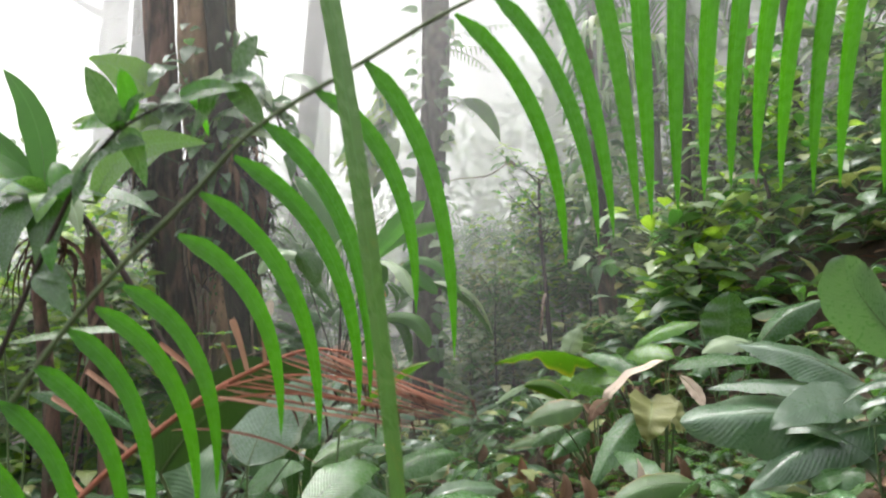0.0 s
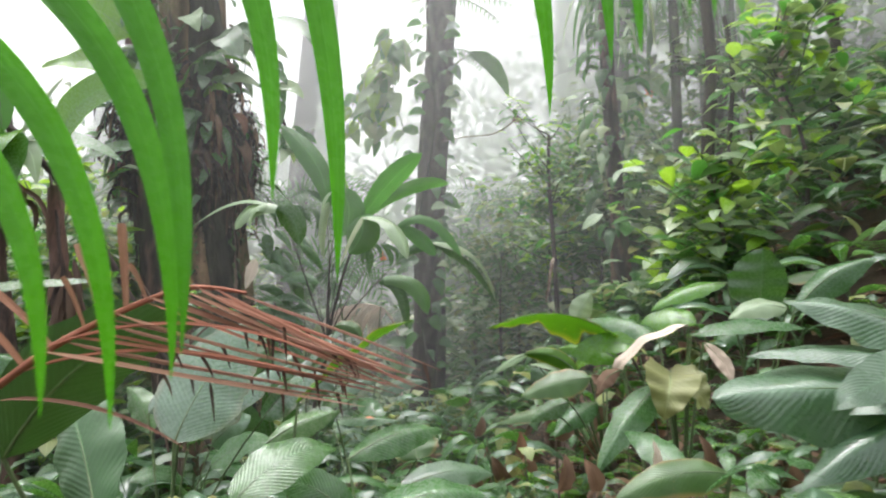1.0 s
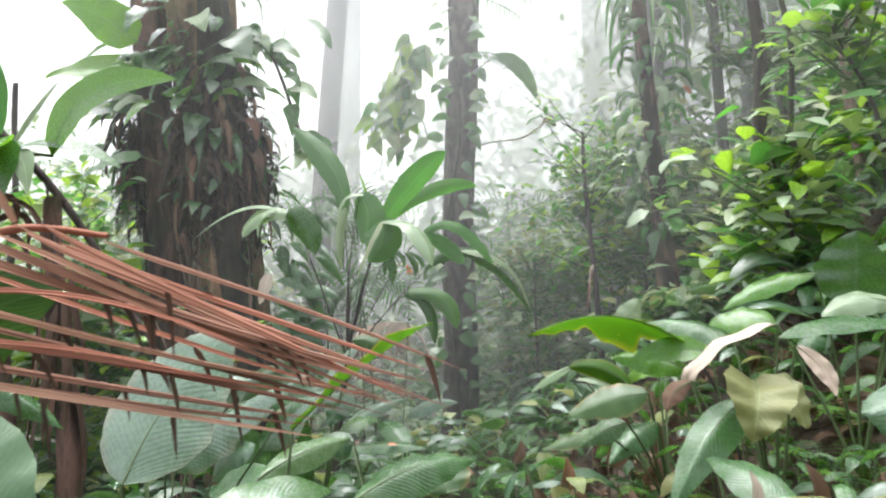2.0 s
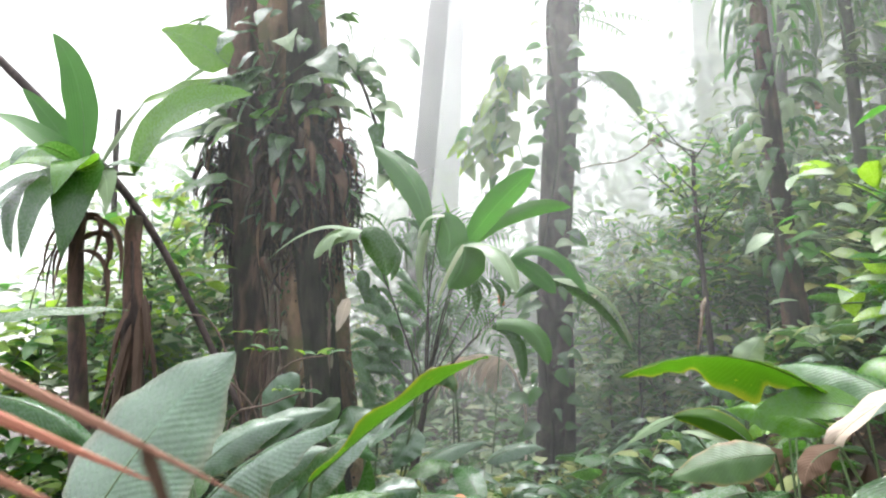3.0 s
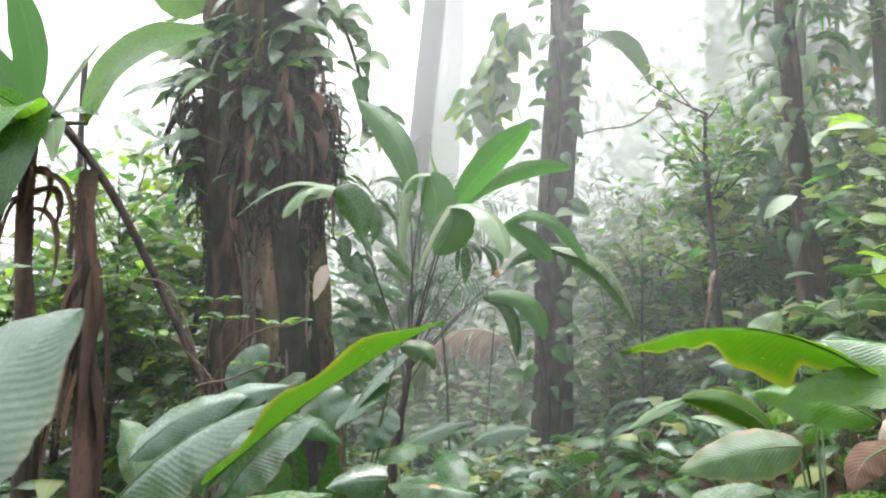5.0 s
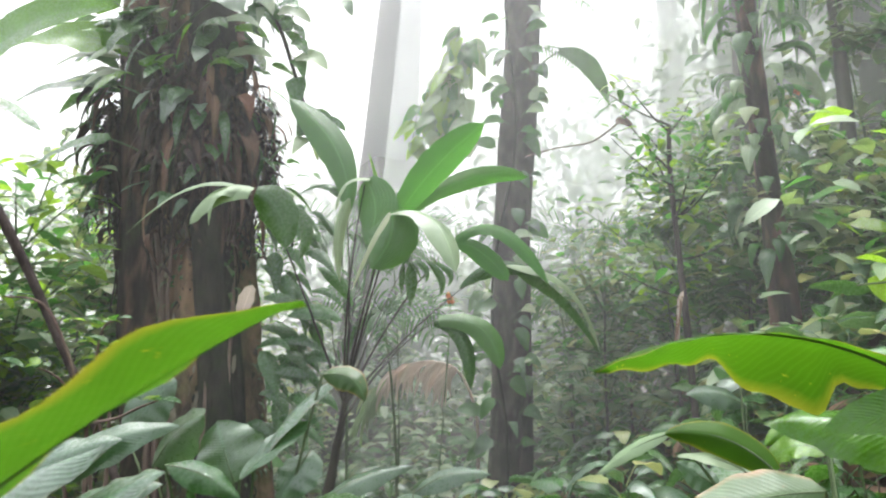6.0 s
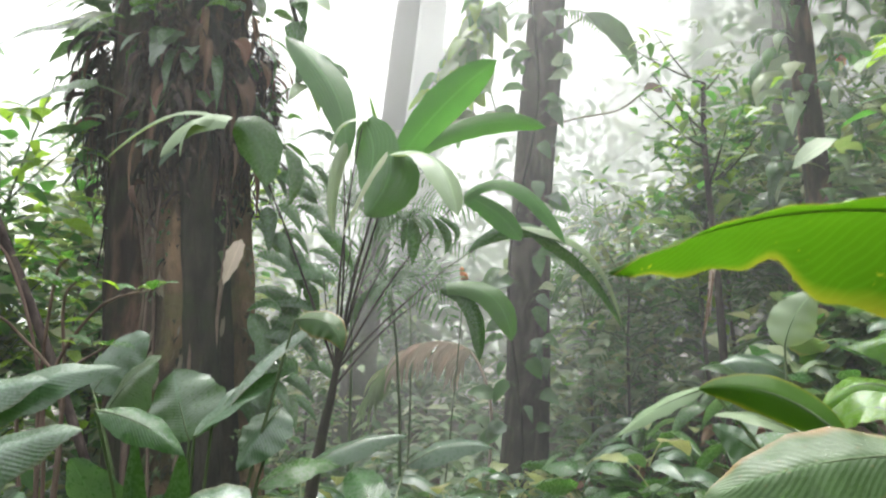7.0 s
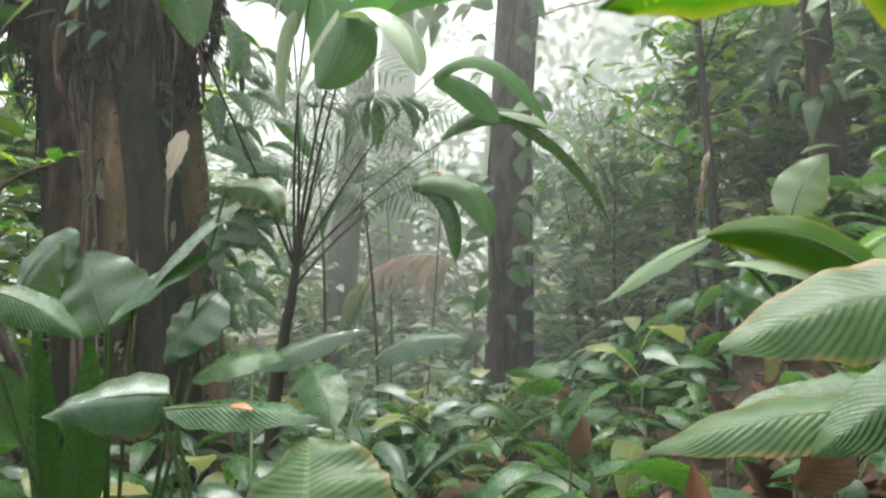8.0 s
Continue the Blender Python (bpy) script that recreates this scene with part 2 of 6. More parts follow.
# ---- mesh tools ----
V = Vector


class Geo:
    """Collects verts, faces and (u, v) for one mesh."""

    def __init__(self):
        self.v, self.f, self.uv = [], [], []

    def grid(self, rows, uvs, closed=False):
        o, w = len(self.v), len(rows[0])
        for r in rows:
            self.v.extend(tuple(p) for p in r)
        last = w if closed else w - 1
        for i in range(len(rows) - 1):
            for j in range(last):
                k = (j + 1) % w
                self.f.append((o + i * w + j, o + i * w + k, o + (i + 1) * w + k, o + (i + 1) * w + j))
                self.uv.extend((uvs[i][j], uvs[i][k], uvs[i + 1][k], uvs[i + 1][j]))

    def mesh(self, name, mat):
        me = bpy.data.meshes.new(name)
        me.from_pydata(self.v, [], self.f)
        lay = me.uv_layers.new(name="UVMap")
        lay.data.foreach_set("uv", [c for p in self.uv for c in p])
        me.polygons.foreach_set("use_smooth", [True] * len(me.polygons))
        me.materials.append(mat)
        me.update()
        return me


def profile(shape, u):
    if shape == "ovate":
        return (math.sin(math.pi * min(1, u) ** 0.78) ** 0.75) * (1 - 0.15 * u)
    if shape == "lance":
        return math.sin(math.pi * u ** 0.85) ** 0.9
    if shape == "round":
        return max(0.0, math.sin(math.pi * u ** 0.72)) ** 0.55
    if shape == "strap":
        return min(1.0, u * 7 + 0.25) * max(0.0, 1 - u ** 2.6) ** 0.8
    if shape == "lobe":
        return (0.30 + 0.70 * math.sin(math.pi * min(1, u * 0.62 + 0.08))) * max(0.0, 1 - u ** 5) ** 0.6
    if shape == "paddle":
        return max(0.0, math.sin(math.pi * min(1, u * 0.97 + 0.03) ** 1.45)) ** 0.6
    if shape == "wedge":
        return min(1.0, u * 9 + 0.15) * max(0.0, 1 - u) ** 1.05 * (1 - 0.6 * math.exp(-((u - 0.07) / 0.022) ** 2))
    if shape == "wide":
        return max(0.0, math.sin(math.pi * min(1, u * 0.93 + 0.07) ** 0.9)) ** 0.65
    if shape == "stub":
        return 0.55 + 0.45 * u if u < 0.98 else 0.8
    if shape == "heart":
        return max(0.0, math.sin(math.pi * u ** 0.6)) ** 0.7 * (1 - 0.25 * u)
    return math.sin(math.pi * u)


def bez(a, b, c, t):
    return a * (1 - t) ** 2 + b * (2 * t * (1 - t)) + c * t * t


def blade(g, base, tip, width, bulge=(0, 0, 0.0), shape="ovate", face=(0, 0, 1), seg=10, half=2, fold=0.18, ripple=0.0, droop=0.0, rnd=None, curl=0.0):
    """One leaf blade: a midrib from base to tip that bows by bulge, its face turned towards `face`, folded along the midrib."""
    base, tip, bulge, face = V(base), V(tip), V(bulge), V(face).normalized()
    mid = (base + tip) / 2 + bulge * 2
    rnd = rnd or random
    ph = rnd.uniform(0, 6.28)
    ks = rnd.uniform(2.5, 4.5)
    rows, uvs = [], []
    for i in range(seg + 1):
        u = i / seg
        p = bez(base, mid, tip, u)
        t = (bez(base, mid, tip, min(1, u + 0.02)) - bez(base, mid, tip, max(0, u - 0.02))).normalized()
        s = t.cross(face)
        if s.length < 1e-4:
            s = t.cross(V((1, 0.3, 0)))
        s.normalize()
        nrm = s.cross(t)
        if curl:
            s = Matrix.Rotation(curl * u, 3, t) @ s
            nrm = Matrix.Rotation(curl * u, 3, t) @ nrm
        w = width * 0.5 * max(0.015, profile(shape, u))
        row, ruv = [], []
        for j in range(-half, half + 1):
            c = j / half
            if abs(j) == half and half > 1:
                c *= 1 + 0.10 * noise.noise(V((u * 9 + ph, c * 3 + ph, 1.3))) + 0.05 * noise.noise(V((u * 31, c + ph, 4.1)))
            lift = fold * abs(c) * w - droop * c * c * w
            lift += ripple * width * abs(c) * math.sin(u * ks * 6.28 + ph + (1.7 if j < 0 else 0))
            row.append(p + s * (w * c) + nrm * lift)
            ruv.append((u, c * 0.5 + 0.5))
        rows.append(row)
        uvs.append(ruv)
    g.grid(rows, uvs)


def arc_blade(g, base, mid, tip, width, shape, face, seg=14, half=3, fold=-0.12, ripple=0.012, droop=0.2, seed=0):
    """A blade whose midrib runs through mid."""
    b, m, c = V(base), V(mid), V(tip)
    blade(g, b, c, width, m - (b + c) / 2, shape, face, seg, half, fold, ripple, droop, random.Random(seed))


def tube(g, pts, radii, sides=6, wob=0.0, rnd=None):
    """A tapered tube along points."""
    pts = [V(p) for p in pts]
    rnd = rnd or random
    rows, uvs = [], []
    ref = V((0.31, 0.93, 0.2))
    for i, p in enumerate(pts):
        t = (pts[min(i + 1, len(pts) - 1)] - pts[max(i - 1, 0)]).normalized()
        a = t.cross(ref)
        if a.length < 1e-3:
            a = t.cross(V((1, 0, 0)))
        a.normalize()
        b = t.cross(a)
        r = radii[i] if isinstance(radii, (list, tuple)) else radii
        row = []
        for k in range(sides):
            th = k / sides * 2 * math.pi
            q = r * (1 + (rnd.uniform(-wob, wob) if wob else 0))
            row.append(p + (a * math.cos(th) + b * math.sin(th)) * q)
        rows.append(row)
        uvs.append([(i / max(1, len(pts) - 1), k / sides) for k in range(sides)])
    g.grid(rows, uvs, closed=True)


def curve_pts(a, b, c, n=8):
    a, b, c = V(a), V(b), V(c)
    return [bez(a, b, c, i / n) for i in range(n + 1)]


def smooth_path(pts, n=6):
    """Points along a smooth line through pts."""
    pts = [V(p) for p in pts]
    out = []
    for i in range(len(pts) - 1):
        p0, p1, p2, p3 = pts[max(i - 1, 0)], pts[i], pts[i + 1], pts[min(i + 2, len(pts) - 1)]
        for k in range(n):
            t = k / n
            out.append(0.5 * ((2 * p1) + (p2 - p0) * t + (2 * p0 - 5 * p1 + 4 * p2 - p3) * t * t + (3 * p1 - p0 - 3 * p2 + p3) * t ** 3))
    out.append(pts[-1])
    return out


def thing(name, at, label, category, group="", kind=""):
    e = new(name)
    e.location = at
    e.empty_display_size = 0.05
    return tagged(e, label, category, group, kind)


def part(name, g, mat, parent, label=""):
    """Links a collected mesh, given in world places, as one part under a thing or part."""
    o = new(name, g.mesh(name, mat))
    o.parent = parent
    off = parent.location.copy()
    if parent.parent:
        off += parent.parent.location
    o.data.transform(Matrix.Translation(-off))
    if label:
        o["label"] = label
    return o


def whole(name, g, mat, label, category, kind="", group=""):
    return tagged(new(name, g.mesh(name, mat)), label, category, group, kind)


def smooth(a, b, x):
    t = min(1, max(0, (x - a) / (b - a)))
    return t * t * (3 - 2 * t)


def ground_z(x, y):
    rise = smooth(4.6, 6.6, y)
    z = 0.30 + 0.42 * smooth(-0.6, 1.0, x) + (0.52 * max(0, x - 1.0) ** 1.12) * (1 - rise) + 0.72 * max(0, x - 0.45) ** 1.08 * rise - 0.10 * smooth(-1.0, -3.0, x)
    z += 0.08 * max(0, y - 8) + 0.12 * smooth(6, 3, y) * smooth(-0.8, 0.6, x)
    z -= 0.38 * smooth(6.8, 9.0, y) * smooth(-0.3, -1.1, x) * smooth(16, 12, y)
    z += 0.10 * noise.noise(V((x * 0.6, y * 0.6, 3.1))) + 0.05 * noise.noise(V((x * 2.1, y * 2.1, 7.7)))
    z -= 0.25 * max(0, -x - 6) ** 0.5 if x < -6 else 0
    return min(z, 9 + 0.02 * y)


# ---- ground ----
def build_ground():
    g = Geo()
    xs = [-400, -120, -40, -18] + [-10 + 0.25 * i for i in range(81)] + [18, 40, 120, 400]
    ys = [-400, -120, -40, -12, -5, -2] + [-1 + 0.25 * i for i in range(77)] + [24, 36, 60, 120, 400]
    rows = [[(x, y, ground_z(x, min(y, 40)) if abs(x) < 60 else ground_z(math.copysign(60, x), min(y, 40))) for x in xs] for y in ys]
    g.grid(rows, [[(x, y) for x in xs] for y in ys])
    whole("ground", g, SOIL, "dark damp forest soil under leaf litter and seedlings", "ground", "structure")


build_ground()


# ---- leaf litter: brown fallen leaves on the soil ----
def build_litter():
    rnd = random.Random(11)
    g = Geo()
    for k in range(6400):
        x, y = (rnd.uniform(-4, 4), rnd.uniform(3.6, 12)) if k % 2 else (rnd.uniform(-5, 5), rnd.uniform(-3, 4)) if k < 5200 else (rnd.uniform(0.1, 2.2), rnd.uniform(4.3, 6.8))
        z = ground_z(x, y) + rnd.uniform(0.008, 0.04)
        a, L = rnd.uniform(0, 6.28), rnd.uniform(0.06, 0.17)
        d = V((math.cos(a), math.sin(a), rnd.uniform(-0.4, 0.4))) * L
        blade(g, (x, y, z), V((x, y, z)) + d, L * rnd.uniform(0.3, 0.5), (0, 0, rnd.uniform(0, 0.02)), "ovate", (rnd.uniform(-.4, .4), rnd.uniform(-.4, .4), 1), 5, 1, 0.3, rnd=rnd)
    whole("leaf_litter", g, LEAF_DEAD, "brown curled fallen leaves strewn over the soil", "leaf litter", "stuff")


build_litter()


# ---- the large root-hung tree ----
def ring_trunk(g, centre, radius, z0, z1, n=36, sides=36, seed=0.0, rough=0.10, ridges=7):
    rows, uvs = [], []
    for i in range(n + 1):
        z = z0 + (z1 - z0) * i / n
        c, r = centre(z), radius(z)
        row = []
        for k in range(sides):
            th = k / sides * 2 * math.pi
            q = r * (1 + rough * noise.noise(V((math.cos(th) * 1.5, math.sin(th) * 1.5, z * 1.1 + seed))) + 0.35 * rough * math.sin(ridges * th + 2 * noise.noise(V((0, seed, z * 0.8))))
                     + 0.4 * rough * noise.noise(V((math.cos(th) * 5, math.sin(th) * 5, z * 4 + seed))) + 0.5 * rough * abs(noise.noise(V((math.cos(th) * 9, math.sin(th) * 9, z * 1.3 + seed)))))
            row.append((c[0] + q * math.cos(th), c[1] + q * math.sin(th), z))
        rows.append(row)
        uvs.append([(z, k / sides) for k in range(sides)])
    g.grid(rows, uvs, closed=True)


def tree1_axis(z):
    return (-1.82 - 0.125 * (z - 1.35) + 0.012 * max(0, z - 2.5) ** 2, 6.86)


def tree1_left(z):
    return (-2.23 - 0.17 * (z - 1.35) + 0.045 * max(0, z - 1.9) ** 1.3, 6.84)


def build_big_tree():
    rnd = random.Random(5)
    t = thing("rainforest_tree", (-1.9, 6.9, 0.2), "dark mossy double-stemmed tree with hanging roots and epiphytes", "tree")
    g = Geo()
    ring_trunk(g, tree1_axis, lambda z: 0.238 + 0.09 * math.exp(-(z - 0.1) * 1.7), -0.2, 9.0, 130, 84, 1.0, 0.17)
    part("trunk", g, BARK, t)
    g = Geo()
    ring_trunk(g, tree1_left, lambda z: 0.115 + 0.07 * math.exp(-z * 1.2), -0.2, 9.0, 110, 48, 7.0, 0.22)
    part("second_stem", g, BARK_DARK, t, "narrower stem grown against the trunk")
    g = Geo()
    ring_trunk(g, lambda z: (tree1_axis(z)[0] + 0.13 + 0.02 * math.sin(z * 2.3), 6.73), lambda z: 0.118 + 0.06 * math.exp(-z * 1.2), -0.2, 9.0, 110, 44, 12.0, 0.27)
    part("mossy_stem", g, BARK_BLACK, t, "blackish moss-covered stem fused to the trunk")
    for layer, (mat, n) in enumerate(((BARK_BLACK, 500), (STEM, 420), (LEAF_DARK, 260))):
        g = Geo()
        for _ in range(n):
            z = rnd.uniform(0.7, 2.6)
            a = rnd.uniform(-2.7, 0.3)
            patch = noise.noise(V((a * 1.3, z * 1.7, layer * 5.0)))
            if patch < 0.05:
                continue
            cx, cy = tree1_axis(z)
            r = 0.25 + 0.09 * math.exp(-z * 1.7)
            p = V((cx + r * math.cos(a), cy + r * math.sin(a), z))
            q = p + V((math.cos(a) * 0.03 + rnd.uniform(-.03, .03), math.sin(a) * 0.03, -rnd.uniform(0.01, 0.06)))
            blade(g, p, q, rnd.uniform(0.012, 0.035), (math.cos(a) * 0.01, math.sin(a) * 0.01, 0.01), "ovate", (math.cos(a), math.sin(a), 0.4), 3, 1, 0.2, rnd=rnd)
        tagged(part("moss", g, mat, t, "tufts of moss and tiny ferns on the bark"), kind="stuff")
    # beard of hanging roots
    for j in range(60):
        g = Geo()
        a = rnd.uniform(-2.4, 0.45)
        z = rnd.uniform(2.55, 3.15)
        cx, cy = tree1_axis(z)
        cx, k = (tree1_left(z)[0], 0.5) if a < -1.9 else (cx, 1.0)
        r0 = (0.29 + rnd.uniform(-0.02, 0.12)) * k
        ln = rnd.uniform(0.25, 0.75)
        pts = []
        for i in range(7):
            u = i / 6
            aa = a + 0.2 * math.sin(u * 3 + j)
            rr = r0 - 0.05 * u + rnd.uniform(-0.015, 0.015)
            pts.append((cx + rr * math.cos(aa), cy + rr * math.sin(aa), z - ln * u))
        tube(g, pts, [0.012 * (1 - 0.75 * i / 6) for i in range(7)], 5, rnd=rnd)
        part("hanging_root", g, ROOT, t)
    g = Geo()
    for j in range(1500):
        a = rnd.uniform(-2.9, 0.6)
        z = 2.78 + rnd.gauss(0, 0.24)
        cx, cy = tree1_axis(z)
        cx, k = (tree1_left(z)[0], 0.5) if a < -1.9 else (cx, 1.0)
        r0 = (0.25 + rnd.uniform(0, 0.10 + 0.12 * max(0, noise.noise(V((a * 2.1, z * 2.7, 9.0))))) * (1 if abs(z - 2.85) < 0.3 else 0.4)) * (0.5 if k < 1 else 1)
        p = V((cx + r0 * math.cos(a), cy + r0 * math.sin(a), z))
        ln = rnd.uniform(0.08, 0.3)
        q = p + V((math.cos(a) * 0.05 + rnd.uniform(-.13, .13), math.sin(a) * 0.06, -ln * rnd.uniform(0.3, 1.0)))
        blade(g, p, q, rnd.uniform(0.008, 0.034), (math.cos(a) * 0.03, math.sin(a) * 0.03, 0.03), "strap", (math.cos(a), math.sin(a), 0.2), 4, 1, 0.2, rnd=rnd)
    part("root_mat", g, ROOT, t, "matted dry roots and old leaf bases")
    g = Geo()
    for _ in range(46):
        z, a = rnd.uniform(0.7, 2.3), rnd.uniform(-2.2, -0.5)
        cx, cy = tree1_axis(z)
        r = 0.262 + 0.09 * math.exp(-z * 1.7)
        p = V((cx + r * math.cos(a), cy + r * math.sin(a), z))
        q = p + V((-math.sin(a) * rnd.uniform(-.05, .05), math.cos(a) * 0.02, rnd.uniform(0.03, 0.14)))
        blade(g, p, q, rnd.uniform(0.02, 0.055), (math.cos(a) * 0.005, math.sin(a) * 0.005, 0), "ovate", (math.cos(a), math.sin(a), 0), 5, 2, 0.1, 0.05, rnd=rnd)
    tagged(part("lichen", g, LICHEN, t, "pale tan lichen flakes on the bark"), kind="stuff")
    # withered leaf strips caught in the root mat
    for j in range(120):
        a = rnd.uniform(-2.9, 0.6)
        z = rnd.choice((rnd.uniform(2.6, 3.3), rnd.uniform(2.45, 3.0)))
        cx, cy = tree1_axis(z)
        cx, k = (tree1_left(z)[0], 0.55) if a < -1.9 else (cx, 1.0)
        r0 = (0.28 + rnd.uniform(0, 0.10)) * k
        p = V((cx + r0 * math.cos(a), cy + r0 * math.sin(a), z))
        q = p + V((math.cos(a) * rnd.uniform(-0.02, 0.06) + rnd.uniform(-.06, .06), math.sin(a) * 0.02, -rnd.uniform(0.15, 0.5)))
        g = Geo()
        blade(g, p, q, rnd.uniform(0.012, 0.05), (math.cos(a) * 0.04, math.sin(a) * 0.04, 0.02), "strap", (math.cos(a) + rnd.uniform(-.4, .4), math.sin(a), 0.1), 7, 2, rnd.uniform(-0.8, 0.8), 0.06, rnd=rnd)
        part("dry_strip", g, rnd.choice((LEAF_WITHERED, LEAF_WITHERED, LEAF_WITHERED, LEAF_DEAD, BARK_BLACK)), t)
    # large withered and dark leaves hanging round the mat
    for j in range(70):
        a = rnd.uniform(-3.0, 0.5)
        z = 2.95 + rnd.gauss(0, 0.22)
        cx, cy = tree1_axis(z)
        cx, k = (tree1_left(z)[0], 0.55) if a < -1.9 else (cx, 1.0)
        r0 = (0.29 + rnd.uniform(0, 0.08)) * k
        p = V((cx + r0 * math.cos(a), cy + r0 * math.sin(a), z))
        out = rnd.uniform(0.0, 0.16)
        q = p + V((math.cos(a) * out + rnd.uniform(-.07, .07), math.sin(a) * out, -rnd.uniform(0.12, 0.42)))
        g = Geo()
        blade(g, p, q, rnd.uniform(0.03, 0.10), (math.cos(a) * 0.06, math.sin(a) * 0.06, 0.04), "lance", (math.cos(a) + rnd.uniform(-.5, .5), math.sin(a), 0.2), 7, 2, rnd.uniform(-0.7, 0.7), 0.06, rnd=rnd)
        part("hanging_leaf", g, rnd.choice((LEAF_WITHERED, LEAF_WITHERED, BARK_BLACK, LEAF_DARK, LEAF_DEAD, ROOT)), t)
    g = Geo()
    arc_blade(g, (-1.40, 6.52, 1.93), (-1.42, 6.50, 1.83), (-1.46, 6.50, 1.72), 0.09, "ovate", (0.1, -1, 0.1), 8, 2, 0.4, 0.08)
    part("dry_strip", g, LEAF_BLEACHED, t, "tattered pale dead leaf")
    # thin aerial roots running down the bark
    for a, z0, z1, w in ((-1.95, 3.0, 0.7, 0.012), (-2.15, 2.9, 0.7, 0.021), (-1.2, 2.9, 0.9, 0.009), (-0.55, 2.8, 1.3, 0.01), (-2.5, 2.6, 0.8, 0.012), (-1.7, 2.4, 0.6, 0.008)):
        g = Geo()
        pts = []
        for i in range(12):
            u = i / 11
            z = z0 + (z1 - z0) * u
            cx, cy = tree1_axis(z)
            aa = a + 0.15 * math.sin(u * 7 + a * 3)
            rr = 0.275 + 0.03 * math.sin(u * 9) + 0.17 * math.exp(-z * 1.6)
            pts.append((cx + rr * math.cos(aa), cy + rr * math.sin(aa), z))
        tube(g, pts, w, 6, 0.1, rnd)
        part("aerial_root", g, TWIG, t)


build_big_tree()


# ---- the slim tree ----
def tree2_axis(z):
    return (-0.68 + 0.04 * (z - 0.9) + 0.02 * math.sin(z * 1.7), 9.3)


def build_slim_tree():
    t = thing("slim_tree", (-0.7, 9.3, 0.4), "slim grey-brown tree trunk clothed in climbing leaves", "tree")
    g = Geo()
    ring_trunk(g, tree2_axis, lambda z: 0.165 + 0.05 * math.exp(-z * 1.2), 0.0, 10.0, 60, 22, 3.0, 0.09, 5)
    part("trunk", g, BARK_THIN, t)


build_slim_tree()


def far_tree(x, y, r, lean, seed, h=14.0):
    t = thing("far_tree", (x, y, ground_z(x, y)), "pale straight trunk standing back in the mist", "tree", "misty far trees")
    g = Geo()
    z0 = ground_z(x, y) - 0.2
    ring_trunk(g, lambda z: (x + lean * (z - z0), y), lambda z: r * (1.25 - 0.35 * smooth(0, 3, z - z0) - 0.25 * (z - z0) / h), z0, z0 + h, 26, 14, seed, 0.08, 4)
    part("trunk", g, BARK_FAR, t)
    rnd = random.Random(int(seed * 10))
    for _ in range(3):
        g = Geo()
        z = rnd.uniform(0.6, 0.95) * h + z0
        a = rnd.uniform(0, 6.28)
        p = V((x + lean * (z - z0), y, z))
        tube(g, curve_pts(p, p + V((math.cos(a), math.sin(a), 0.3)), p + V((2 * math.cos(a), 2 * math.sin(a), 1.4)), 6), [r * 0.3 * (1 - i / 8) for i in range(7)], 6)
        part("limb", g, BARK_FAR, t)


for k, (x, y, r, lean) in enumerate(((-4.4, 16, 0.42, 0.03), (1.2, 16, 0.26, 0.0), (2.1, 14.5, 0.28, -0.01), (-9.5, 16, 0.4, 0.01), (-3.3, 11.5, 0.19, 0.085), (-6.4, 12.5, 0.22, 0.0),
                                     (1.45, 10.2, 0.17, 0.03), (-11, 21, 0.5, 0.0), (4.5, 17, 0.45, 0.0), (2.75, 10.6, 0.16, 0.0), (-0.6, 21, 0.5, 0.01))):
    far_tree(x, y, r, lean, 1.3 * k + 0.7)


# ---- small parts shared by the plants ----
def leaf_on_stalk(parent, root, base, tip, width, mat, bulge=(0, 0, 0.03), shape="ovate", face=(0, -0.2, 1), stalk=0.004, seg=10, half=2, fold=0.18, ripple=0.01, droop=0.0,
                  stem_mat=None, label="", rnd=None, sag=0.0, name="leaf"):
    g = Geo()
    blade(g, base, tip, width, bulge, shape, face, seg, half, fold, ripple, droop, rnd)
    lf = part(name, g, mat, parent, label)
    if seg >= 14:
        g = Geo()
        k = (V(base) + V(tip)) / 2 + V(bulge) * 2
        tube(g, [p - V(face).normalized() * 0.0015 for p in curve_pts(base, k, tip, 10)], [0.0032 * (1.05 - 0.09 * i) for i in range(11)], 5)
        part("midrib", g, STEM, lf)
    if root is not None:
        g = Geo()
        m = (V(root) + V(base)) / 2 + V((0, 0, (V(base) - V(root)).length * 0.12 - sag))
        tube(g, curve_pts(root, m, base, 6), [stalk * (1.3 - 0.5 * i / 6) for i in range(7)], 5)
        part("leaf_stalk", g, stem_mat or STEM, parent)
    return lf


